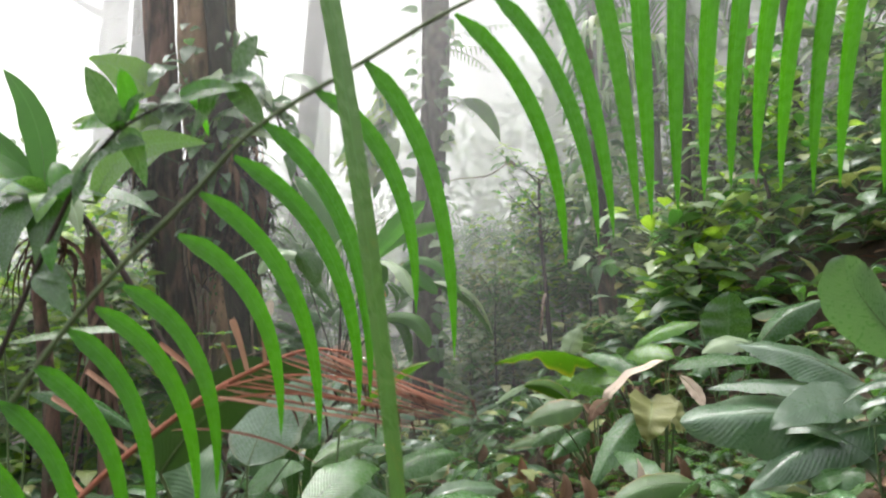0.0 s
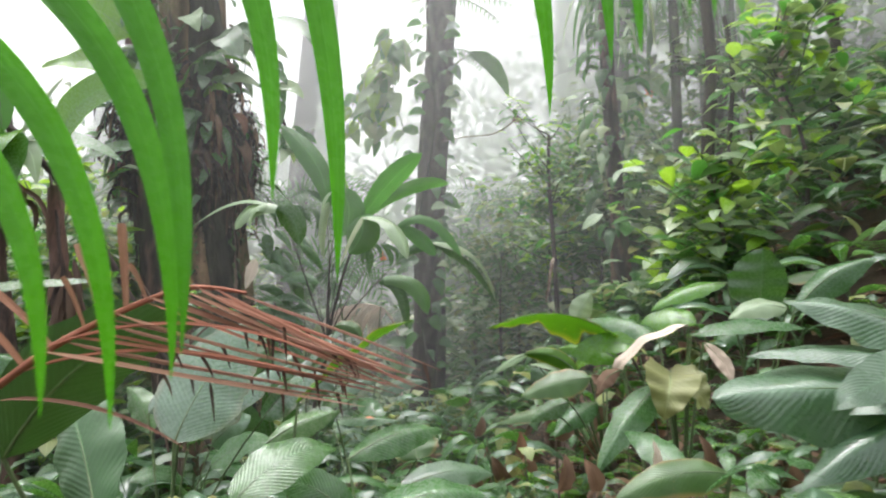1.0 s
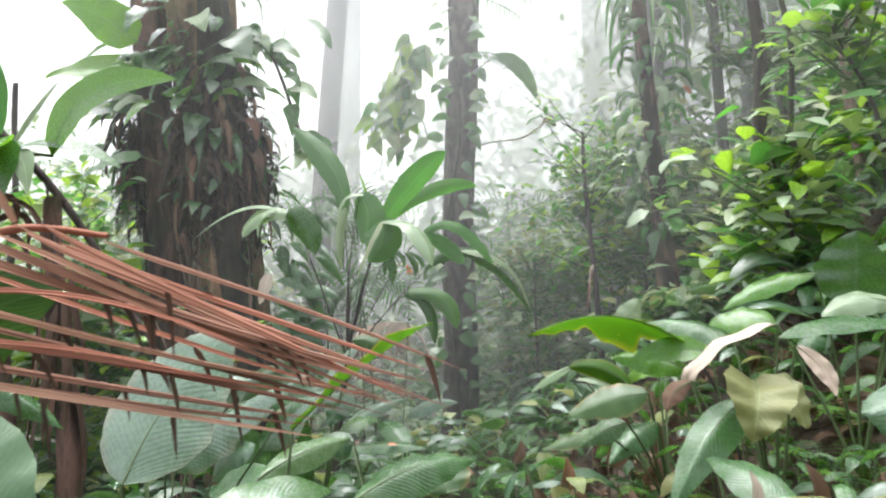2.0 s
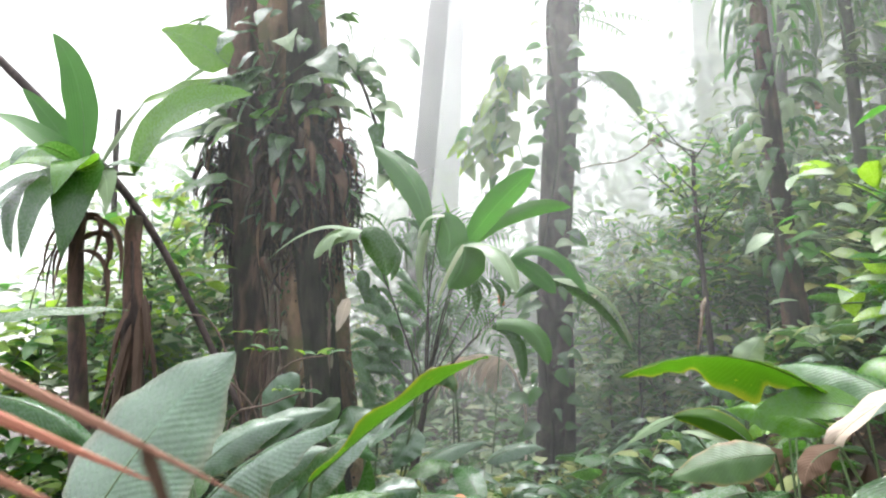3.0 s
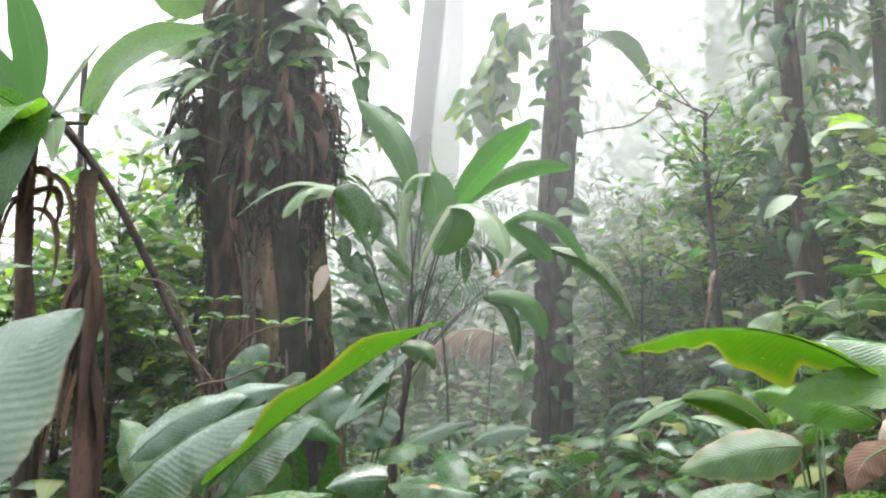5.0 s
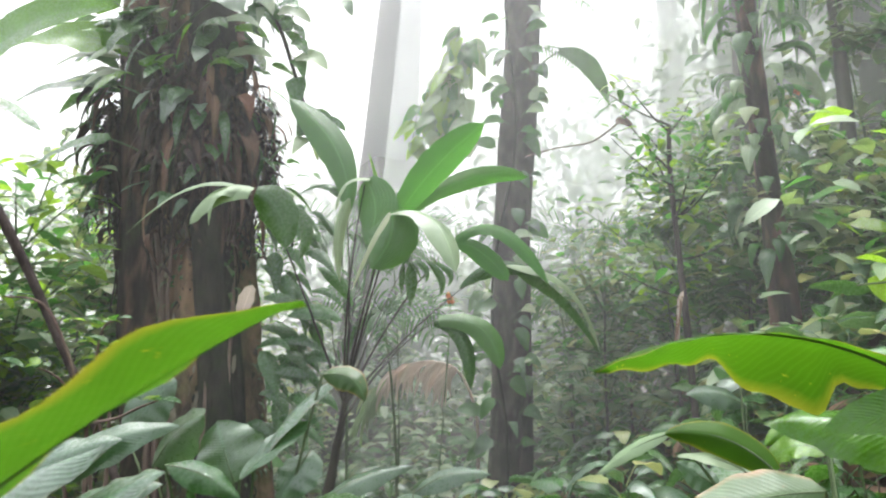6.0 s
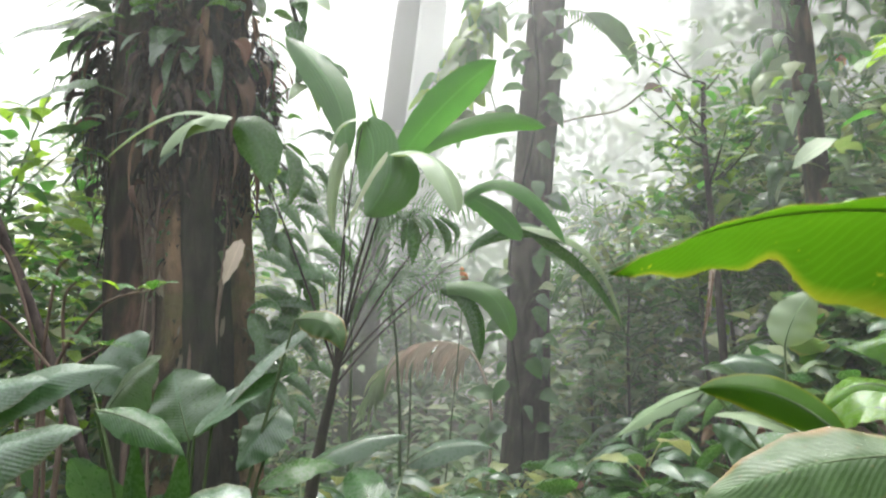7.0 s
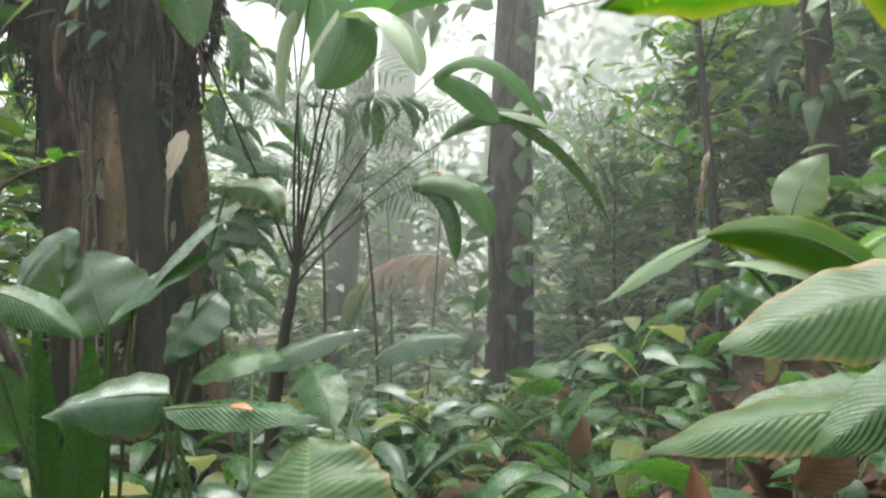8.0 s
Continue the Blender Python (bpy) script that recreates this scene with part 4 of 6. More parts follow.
    tube(g, smooth_path([(-2.35, 5.7, 2.42), (-2.2, 5.6, 2.1), (-2.16, 5.6, 1.8)], 4), 0.009, 5, 0.1, rnd)
    part("side_twig", g, BARK_THIN, t)


build_left()


# ---- twiggy shrub before the big trunk ----
def build_twig_shrub():
    rnd = random.Random(33)
    t = thing("twiggy_shrub", (-1.45, 5.75, 0.5), "thin pinkish twigs with small light-green leaf whorls", "shrub")
    ends = [(-0.96, 5.54, 1.56), (-1.2, 5.5, 1.58), (-1.3, 5.55, 1.66), (-1.55, 5.5, 1.5), (-1.75, 5.5, 1.75), (-1.05, 5.5, 1.4)]
    for e in ends:
        g = Geo()
        tube(g, smooth_path([(-1.5, 5.8, 0.5), (-1.5 + rnd.uniform(-.1, .1), 5.7, 1.2), ((-1.5 + e[0]) / 2, 5.6, e[2] - 0.06), e], 5), [0.008 - 0.0003 * i for i in range(16)], 5)
        part("twig", g, TWIG, t)
        for k in range(7):
            a = k * 0.9
            p = V(e) - V((0.06 * (k % 3), 0, 0.0))
            d = V((math.cos(a), math.sin(a), rnd.uniform(-0.1, 0.4))).normalized() * rnd.uniform(0.05, 0.1)
            g = Geo()
            blade(g, p, p + d, 0.035, (0, 0, 0.008), "lance", (0, -0.4, 1), 5, 1, 0.2, rnd=rnd)
            part("leaf", g, LEAF_YELLOW if k % 2 else LEAF, t)


build_twig_shrub()


# ---- generic leafy shrub / sapling ----
def shrub(name, label, x, y, top, spread, n, mats, seed, size=(0.05, 0.10), z0=None, shape="ovate", lowest=0.25, trunk=0.018, category="shrub"):
    rnd = random.Random(seed)
    zb = ground_z(x, y) if z0 is None else z0
    t = thing(name, (x, y, zb), label, category, "leafy saplings")
    h = top - zb
    ends = []
    trunk_pts = smooth_path([(x, y, zb - 0.05), (x + rnd.uniform(-.08, .08), y, zb + h * 0.4), (x + rnd.uniform(-.15, .15), y, zb + h * 0.72)], 5)
    g = Geo()
    tube(g, trunk_pts, [trunk * (1 - 0.07 * i) for i in range(11)], 6, 0.1, rnd)
    part("trunk", g, BARK_THIN, t)
    for k in range(26):
        p = trunk_pts[rnd.randrange(2, 11)]
        if p.z < zb + lowest * h * 0.8:
            continue
        a = rnd.uniform(0, 6.28)
        up = (p.z - zb) / h
        r = spread * rnd.uniform(0.4, 1.1) * (1.1 - 0.5 * up)
        q = p + V((math.cos(a) * r, math.sin(a) * r * 0.8, rnd.uniform(0.0, 0.34) * h * (0.35 + up)))
        line = curve_pts(p, (p + q) / 2 + V((0, 0, 0.12 * r)), q, 6)
        g = Geo()
        tube(g, line, [0.008 * (1 - 0.1 * j) for j in range(7)], 4)
        part("branch", g, STEM, t)
        ends.append(line)
    gs = [Geo() for _ in mats]
    for _ in range(int(n * 1.15)):
        line = rnd.choice(ends)
        p = line[rnd.randrange(1, 7)] + V((rnd.gauss(0, 0.09), rnd.gauss(0, 0.09), rnd.gauss(0, 0.08)))
        a = rnd.uniform(0, 6.28)
        L = rnd.uniform(*size) * 1.45
        d = V((math.cos(a), math.sin(a), rnd.uniform(-0.8, 0.3))).normalized() * L
        blade(rnd.choice(gs), p, p + d, L * rnd.uniform(0.45, 0.65), (0, 0, L * 0.08), shape, (rnd.uniform(-.5, .5), rnd.uniform(-.9, .1), 1), 4, 1, 0.2, 0.01, rnd=rnd)
    for gg, m in zip(gs, mats):
        if gg.v:
            part("foliage", gg, m, t)


# lit and pale leaf mixes below put light and haze into the foliage colour
shrub("bright_shrub", "yellow-green leafy shrub with light and haze put into its leaf mix", 1.62, 6.15, 2.75, 0.62, 300, (LEAF_YELLOW, LEAF_LIT, LEAF_PALE), 41, (0.07, 0.13), shape="ovate", lowest=0.2)
shrub("bright_shrub", "taller yellow-green shrub reaching out of view", 2.1, 6.3, 3.5, 0.6, 250, (LEAF_YELLOW, LEAF_LIT, LEAF_PALE), 42, (0.07, 0.13), lowest=0.3)
shrub("misty_sapling", "bushy grey-green sapling with haze put into its pale leaf mix", 0.72, 8.9, 3.65, 0.75, 700, (LEAF_LIT, LEAF_YELLOW, LEAF_PALE, LEAF), 43, (0.05, 0.12), lowest=0.3)
shrub("misty_sapling", "low bushy sapling of dull green leaves", 0.15, 9.2, 2.9, 0.6, 330, (LEAF_LIT, LEAF_FERN, LEAF_PALE), 44, (0.05, 0.11), lowest=0.2)
shrub("misty_sapling", "leafy sapling beside a dark trunk", 1.5, 9.3, 3.2, 0.7, 420, (LEAF_LIT, LEAF, LEAF_PALE), 45, (0.06, 0.12), lowest=0.2)
shrub("bank_shrub", "mixed green shrub on the bank", 2.5, 7.4, 3.6, 0.9, 430, (LEAF_LIT, LEAF_BRIGHT, LEAF_PALE, LEAF_YELLOW), 46, (0.06, 0.13), lowest=0.25)
shrub("bank_shrub", "dense tall grey-green shrub over the bank", 3.3, 7.2, 4.3, 1.0, 520, (LEAF_LIT, LEAF_PALE, LEAF_PALE), 47, (0.07, 0.15), lowest=0.2)
shrub("bank_shrub", "dense grey-green shrub behind the bank", 2.6, 8.8, 4.6, 1.0, 500, (LEAF_LIT, LEAF_PALE, LEAF_PALE), 48, (0.07, 0.15), lowest=0.2)
shrub("left_shrub", "light green shrub behind the leaning branch", -3.0, 7.4, 2.7, 0.9, 800, (LEAF_LIT, LEAF_FERN, LEAF_PALE), 49, (0.06, 0.13), lowest=0.2)
shrub("left_shrub", "broad bushy shrub at the forest edge", -3.9, 7.0, 2.4, 1.0, 800, (LEAF_LIT, LEAF_PALE, LEAF_PALE), 50, (0.06, 0.14), lowest=0.15)
shrub("left_shrub", "dense shrub beside the big tree", -2.75, 6.4, 2.1, 0.6, 600, (LEAF_LIT, LEAF_YELLOW, LEAF_PALE), 51, (0.06, 0.12), lowest=0.15)
shrub("left_shrub", "feathery shrub in pale light", -4.6, 8.6, 3.4, 1.1, 800, (LEAF, LEAF_BRIGHT), 52, (0.07, 0.15), lowest=0.2)


# pale leaf mix puts haze into the colour of these saplings
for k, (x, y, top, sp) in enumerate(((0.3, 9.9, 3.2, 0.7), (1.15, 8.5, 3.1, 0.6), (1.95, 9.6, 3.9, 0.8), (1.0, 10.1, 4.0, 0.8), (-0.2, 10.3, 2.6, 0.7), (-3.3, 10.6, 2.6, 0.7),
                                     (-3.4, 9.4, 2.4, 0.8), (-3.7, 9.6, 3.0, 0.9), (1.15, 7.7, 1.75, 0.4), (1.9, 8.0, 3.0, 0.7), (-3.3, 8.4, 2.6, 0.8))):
    shrub("misty_sapling", "bushy dull-green sapling with haze put into its pale leaf mix", x, y, top, sp, 340, (LEAF_LIT, LEAF_FERN, LEAF_PALE, LEAF_PALE), 300 + k, (0.06, 0.13), lowest=0.15)


# left shrubs also lightened by leaf colour in place of haze
for k, (x, y, top, sp, n) in enumerate(((-2.85, 6.5, 2.9, 0.6, 380), (-3.5, 6.2, 2.3, 0.7, 420), (-2.6, 7.7, 3.4, 0.8, 420), (-3.3, 5.7, 1.7, 0.5, 350), (-3.9, 8.0, 3.2, 0.9, 420))):
    shrub("left_shrub", "airy light-green shrub with haze put into its pale leaves", x, y, top, sp, n, (LEAF_LIT, LEAF_YELLOW, LEAF_PALE), 400 + k, (0.07, 0.14), lowest=0.15)


def thin_pole(x, y, z1, r, lean, seed, mat):
    rnd = random.Random(seed)
    t = thing("slender_sapling", (x, y, ground_z(x, y)), "slender straight bare stem rising from the bank", "sapling", "slender stems")
    g = Geo()
    zb = ground_z(x, y) - 0.1
    pts = [(x + lean * (z1 - zb) * i / 14 + 0.02 * math.sin(i * 0.9 + seed), y, zb + (z1 - zb) * i / 14) for i in range(15)]
    tube(g, pts, [r * (1 - 0.025 * i) for i in range(15)], 8, 0.08, rnd)
    part("stem", g, mat, t)


thin_pole(2.28, 7.0, 5.5, 0.035, 0.012, 1, TWIG)
thin_pole(2.75, 7.3, 5.0, 0.045, 0.0, 2, STEM_DARK)
thin_pole(1.75, 6.4, 3.4, 0.02, 0.0, 4, STEM_DARK)
thin_pole(-3.3, 6.5, 3.4, 0.03, -0.02, 5, BARK_THIN)
thin_pole(1.9, 7.6, 4.5, 0.06, 0.02, 6, STEM_DARK)


def build_bank_trunk():
    rnd = random.Random(55)
    x, y = 1.22, 8.05
    zb = ground_z(x, y)
    t = thing("mossy_bank_tree", (x, y, zb), "dark moss-covered trunk wrapped in drooping leaves on the bank", "tree")
    g = Geo()
    ring_trunk(g, lambda z: (x + 0.04 * math.sin(z * 1.1), y), lambda z: 0.05 + 0.05 * math.exp(-(z - zb) * 0.8), zb - 0.1, 4.6, 46, 18, 5.0, 0.2, 5)
    part("trunk", g, BARK_DARK, t)
    for i in range(110):
        z = rnd.uniform(zb + 0.9, 4.6)
        a = rnd.uniform(-3.2, 0.1)
        p = V((x + 0.10 * math.cos(a), y + 0.10 * math.sin(a), z))
        L = rnd.uniform(0.14, 0.36)
        q = p + V((math.cos(a) * L * 0.7, math.sin(a) * L * 0.5, -L * rnd.uniform(0.2, 0.9)))
        g = Geo()
        blade(g, p, q, L * rnd.uniform(0.22, 0.42), (math.cos(a) * 0.05, math.sin(a) * 0.05, 0.07), rnd.choice(("lance", "ovate")), (math.cos(a) * 0.5, -0.8, 0.5), 7, 2, -0.25, 0.02, rnd=rnd)
        part("leaf", g, rnd.choice((LEAF, LEAF_DARK, LEAF_PALE, LEAF_LIT)), t)
    # crown of drooping straps high on the trunk
    for i in range(20):
        a = i * 0.55
        c = V((x + 0.18, y, 4.55))
        q = c + V((math.cos(a) * rnd.uniform(0.3, 0.75), math.sin(a) * 0.45, -rnd.uniform(0.1, 0.8)))
        g = Geo()
        blade(g, c, q, rnd.uniform(0.05, 0.11), (math.cos(a) * 0.12, math.sin(a) * 0.1, 0.24), "strap", (math.cos(a), -0.6, 0.6), 9, 2, 0.3, rnd=rnd)
        part("strap_leaf", g, rnd.choice((LEAF, LEAF_LIT, LEAF_PALE, LEAF_BLEACHED)), t)


build_bank_trunk()


def build_sheathed_sapling():
    rnd = random.Random(56)
    x, y = 0.70, 7.93
    zb = ground_z(x, y)
    t = thing("sheathed_sapling", (x, y, zb), "slender brown sapling with a split dry sheath and thin side branches", "sapling")
    g = Geo()
    line = smooth_path([(x + 0.02, y, zb - 0.1), (x, y, 1.5), (x - 0.02, y, 2.1), (x - 0.05, y, 2.7), (x - 0.04, y, 3.1)], 5)
    tube(g, line, [0.026 - 0.0006 * i for i in range(len(line))], 8, 0.12, rnd)
    part("stem", g, BARK_THIN, t)
    for k in range(4):
        g = Geo()
        arc_blade(g, (x - 0.02 - 0.012 * k, y - 0.03, 2.02 - 0.02 * k), (x - 0.05, y - 0.05, 1.9), (x - 0.06 - 0.015 * k, y - 0.04, 1.72 - 0.04 * k), 0.03, "strap", (-0.3, -1, 0.1), 7, 2, 0.7)
        part("dry_sheath", g, LEAF_DEAD if k % 2 else LEAF_BLEACHED, t)
    for k in range(13):
        p = line[rnd.randrange(9, len(line))]
        a = rnd.uniform(0, 6.28)
        q = p + V((math.cos(a) * rnd.uniform(0.25, 0.6), math.sin(a) * 0.3, rnd.uniform(0.05, 0.5)))
        twig = curve_pts(p, (p + q) / 2 + V((0, 0, -0.05)), q, 6)
        g = Geo()
        tube(g, twig, [0.008 - 0.0009 * i for i in range(7)], 5)
        part("branch", g, STEM_DARK, t)
        for j in range(15):
            c = twig[rnd.randrange(2, 7)] + V((rnd.gauss(0, 0.05), rnd.gauss(0, 0.05), rnd.gauss(0, 0.05)))
            b = rnd.uniform(0, 6.28)
            L = rnd.uniform(0.07, 0.14)
            g = Geo()
            blade(g, c, c + V((math.cos(b), math.sin(b), rnd.uniform(-0.7, 0.3))).normalized() * L, L * 0.45, (0, 0, 0.01), "ovate", (rnd.uniform(-.4, .4), -0.6, 1), 5, 1, 0.25, 0.02, rnd=rnd)
            part("leaf", g, rnd.choice((LEAF, LEAF_LIT, LEAF_PALE, LEAF_YELLOW)), t)


build_sheathed_sapling()


# ---- green palm frond hanging close over the path ----
def build_green_frond():
    rnd = random.Random(61)
    t = thing("palm_frond", (-0.3, 2.65, 1.45), "fresh green pinnate palm frond arching over the path", "palm frond")
    line = smooth_path([(-0.30, 2.66, 1.42), (-0.13, 2.65, 1.64), (0.04, 2.65, 1.81), (0.13, 2.65, 1.90), (0.29, 2.65, 1.99), (0.47, 2.65, 2.08), (0.73, 2.65, 2.15), (0.98, 2.65, 2.17), (1.3, 2.65, 2.12)], 8)
    g = Geo()
    tube(g, line, [0.005 - 0.00004 * i for i in range(len(line))], 6)
    part("rachis", g, STEM, t)
    # base x, z and tip x, z of each leaflet along the rachis
    for bx, bz, tx, tz in ((-0.28, 1.45, -0.16, 1.20), (-0.24, 1.52, -0.10, 1.24), (-0.19, 1.57, -0.04, 1.29), (-0.14, 1.62, 0.0, 1.33), (-0.10, 1.65, 0.05, 1.36), (-0.06, 1.68, 0.09, 1.40), (0.02, 1.75, 0.17, 1.47), (0.05, 1.81, 0.22, 1.46), (0.10, 1.86, 0.28, 1.50), (0.14, 1.91, 0.30, 1.52),
                           (0.22, 1.95, 0.36, 1.63), (0.29, 1.99, 0.41, 1.57), (0.42, 2.05, 0.56, 1.69), (0.47, 2.08, 0.60, 1.71), (0.54, 2.10, 0.62, 1.72), (0.61, 2.12, 0.65, 1.74),
                           (0.67, 2.13, 0.67, 1.745), (0.73, 2.15, 0.70, 1.75), (0.78, 2.15, 0.74, 1.77), (0.83, 2.16, 0.77, 1.78), (0.87, 2.16, 0.81, 1.79), (0.91, 2.17, 0.84, 1.78),
                           (0.95, 2.17, 0.87, 1.77), (0.99, 2.17, 0.91, 1.78), (1.04, 2.16, 0.96, 1.77)):
        g = Geo()
        k = smooth(0.7, 0.3, bx)
        blade(g, (bx, 2.65, bz), (tx, 2.65 + rnd.uniform(-0.02, 0.03), tz), 0.027, ((tx - bx) * (0.18 + 0.1 * k), 0, 0.035 * k), "strap", (0.25, -1, 0.15), 18, 1, 0.35, 0.0, rnd=rnd)
        part("leaflet", g, LEAFLET, t)
    # one leaflet hanging right before the eye
    g = Geo()
    blade(g, (0.40, 2.06, 1.86), (0.462, 2.06, 1.40), 0.0095, (0.01, 0, 0.0), "strap", (0.3, -1, 0.5), 18, 1, 0.3, 0.0, rnd=rnd)
    part("leaflet", g, LEAF, t, "dark shining leaflet")


build_green_frond()


def build_leafy_twig():
    rnd = random.Random(62)
    t = thing("leafy_twig", (-0.45, 2.95, 1.5), "dark twig with oval green leaves beside the path", "plant")
    line = smooth_path([(-0.62, 3.0, 1.4), (-0.42, 2.95, 1.80), (-0.31, 2.92, 1.96), (-0.20, 2.9, 2.03), (-0.02, 2.9, 2.09)], 6)
    g = Geo()
    tube(g, line, [0.006 - 0.00015 * i for i in range(len(line))], 5)
    part("twig", g, STEM_DARK, t)
    for i in range(20):
        p = line[rnd.randrange(5, len(line))]
        L = rnd.uniform(0.08, 0.14)
        d = V((rnd.uniform(-1, 0.9), rnd.uniform(-0.3, 0.3), rnd.uniform(-1, 0.8))).normalized() * L
        g = Geo()
        blade(g, p, p + d, L * 0.42, (0, 0, 0.012), "ovate", (rnd.uniform(-.4, .4), -1, 0.5), 7, 2, 0.15, 0.01, rnd=rnd)
        part("leaf", g, rnd.choice((LEAF, LEAF_DARK, LEAFLET)), t)


build_leafy_twig()


# ---- dead brown frond arched over the leaves ----
def build_dead_frond():
    rnd = random.Random(63)
    t = thing("dead_palm_frond", (-0.6, 3.1, 1.0), "dry reddish-brown palm frond bent over in an arch", "palm frond")
    spine = smooth_path([(-0.72, 3.10, 0.95), (-0.50, 3.04, 1.17), (-0.34, 3.02, 1.335), (-0.155, 3.02, 1.475), (-0.06, 3.02, 1.53), (0.035, 3.02, 1.570), (0.10, 3.02, 1.585), (0.165, 3.03, 1.577)], 6)
    g = Geo()
    tube(g, spine, [0.0085 - 0.00015 * i for i in range(len(spine))], 7, 0.08, rnd)
    part("rachis", g, FROND_DEAD, t)
    rods = []
    for i in range(19):
        k = i / 18
        p = spine[int(20 + k * 21)] + V((0, rnd.uniform(-.03, .02), rnd.uniform(-0.012, 0.004)))
        tip = V((0.425 - 0.10 * (1 - k) + rnd.uniform(-0.03, 0.015), 3.075 + rnd.uniform(-0.03, 0.02), 1.462 - 0.02 * (1 - k) + rnd.uniform(-0.018, 0.012)))
        up = -0.012 + rnd.uniform(0, 0.014)
        g = Geo()
        blade(g, p, tip, rnd.uniform(0.006, 0.010), (0.015, 0, up), "strap", (0, -0.6, 1), 16, 2, rnd.choice((-0.9, 0.9)), 0.0, rnd=rnd)
        part("leaflet", g, STUB if i % 6 == 1 else FROND_DEAD, t)
        rods.append((p, (p + tip) / 2 + V((0.03, 0, 2 * up)), tip))
    # stray lower leaflets below the bundle
    for p, m, q in (((-0.16, 3.03, 1.47), (0.04, 3.01, 1.50), (0.27, 2.99, 1.475)), ((-0.10, 3.0, 1.505), (0.10, 3.0, 1.535), (0.31, 2.98, 1.49)), ((-0.20, 3.04, 1.43), (-0.02, 3.0, 1.425), (0.12, 2.99, 1.375))):
        g = Geo()
        arc_blade(g, p, m, q, 0.008, "strap", (0, -0.6, 1), 16, 2, 0.9, 0.0, 0.0)
        part("leaflet", g, FROND_DEAD, t)
    for bx, bz, tx, tz, w in ((-0.149, 1.49, -0.215, 1.56, 0.013), (-0.106, 1.515, -0.202, 1.60, 0.012), (-0.035, 1.555, -0.06, 1.645, 0.015), (0.0, 1.57, 0.003, 1.67, 0.014),
                              (0.028, 1.58, 0.02, 1.615, 0.008), (0.093, 1.60, 0.07, 1.62, 0.009), (-0.215, 1.44, -0.345, 1.55, 0.012), (-0.30, 1.375, -0.37, 1.46, 0.013), (-0.06, 1.54, -0.075, 1.60, 0.008),
                              (-0.27, 1.40, -0.42, 1.50, 0.012), (-0.36, 1.32, -0.47, 1.40, 0.013)):
        g = Geo()
        blade(g, (bx, 3.02, bz - 0.01), (tx, 3.0 + rnd.uniform(-.02, .02), tz), w, (0, 0, 0.006), "stub", (0.3, -1, 0.3), 7, 2, 0.5, 0.0, rnd=rnd)
        part("broken_leaflet", g, STUB, t, "snapped pinkish leaflet stub")
    for i in range(26):
        a, b, c = rods[i % len(rods)]
        p = bez(a, b, c, rnd.uniform(0.25, 0.95))
        g = Geo()
        blade(g, p, p + V((rnd.uniform(-0.005, 0.02), 0.01, -rnd.uniform(0.02, 0.055))), 0.005, (0, 0, 0.006), "strap", (0, -1, 0), 5, 1, 0.5, 0.0, rnd=rnd)
        part("torn_strip", g, LEAF_WITHERED, t)


build_dead_frond()


# ---- broad-leaved plants close to the path ----
def broad_plant(name, label, root, leaves, group="broad-leaved plants", stem_mat=None, seed=0):
    """leaves: (base, tip, width, bulge, face, material, shape)."""
    rnd = random.Random(seed)
    root = (root[0], root[1], ground_z(root[0], root[1]))
    t = thing(name, root, label, "plant", group)
    for base, tip, w, bulge, face, mat, shape in leaves:
        dry = mat in (LEAF_BLEACHED, LEAF_DRYING)
        leaf_on_stalk(t, root, base, tip, w * 1.05, mat, bulge, shape, face, 0.0045, 20, 4, 0.45 if dry else rnd.uniform(-0.45, 0.12), 0.06 if dry else (0.06 if mat is LEAF_PADDLE else 0.028), rnd.uniform(0, 0.3), stem_mat, rnd=rnd)
    return t


# right of the path: thick blue-green leaves
broad_plant("glossy_leaf_plant", "thick blue-green oval leaves fanning from one stalk", (1.55, 3.75), [
    ((1.35, 3.72, 1.38), (0.90, 3.66, 1.37), 0.19, (0, 0, 0.015), (-0.2, -0.75, 0.6), LEAF_BLUE, "round"),
    ((1.38, 3.74, 1.44), (1.00, 3.76, 1.45), 0.08, (0, 0, 0.02), (0.1, -0.5, 0.9), LEAF_BLUE, "lance"),
    ((1.42, 3.76, 1.46), (1.10, 3.80, 1.57), 0.15, (0, 0, 0.03), (-0.1, -0.6, 0.8), LEAF_BLUE, "ovate"),
    ((1.40, 3.72, 1.42), (1.10, 3.58, 1.36), 0.12, (0, 0, 0.03), (0.2, -0.7, 0.6), LEAF_BLUE, "ovate"),
    ((1.47, 3.60, 1.54), (1.295, 3.52, 1.79), 0.155, (-0.04, 0, 0.02), (-0.1, -1, 0.1), LEAF_BLUE, "round"),
    ((1.45, 3.70, 1.36), (1.05, 3.62, 1.20), 0.14, (0, 0, 0.04), (0.1, -0.5, 0.8), LEAF_BLUE, "ovate"),
    ((1.55, 3.80, 1.45), (1.75, 3.75, 1.75), 0.18, (0, 0, 0.03), (0, -0.8, 0.5), LEAF_BLUE, "ovate"),
], seed=1)
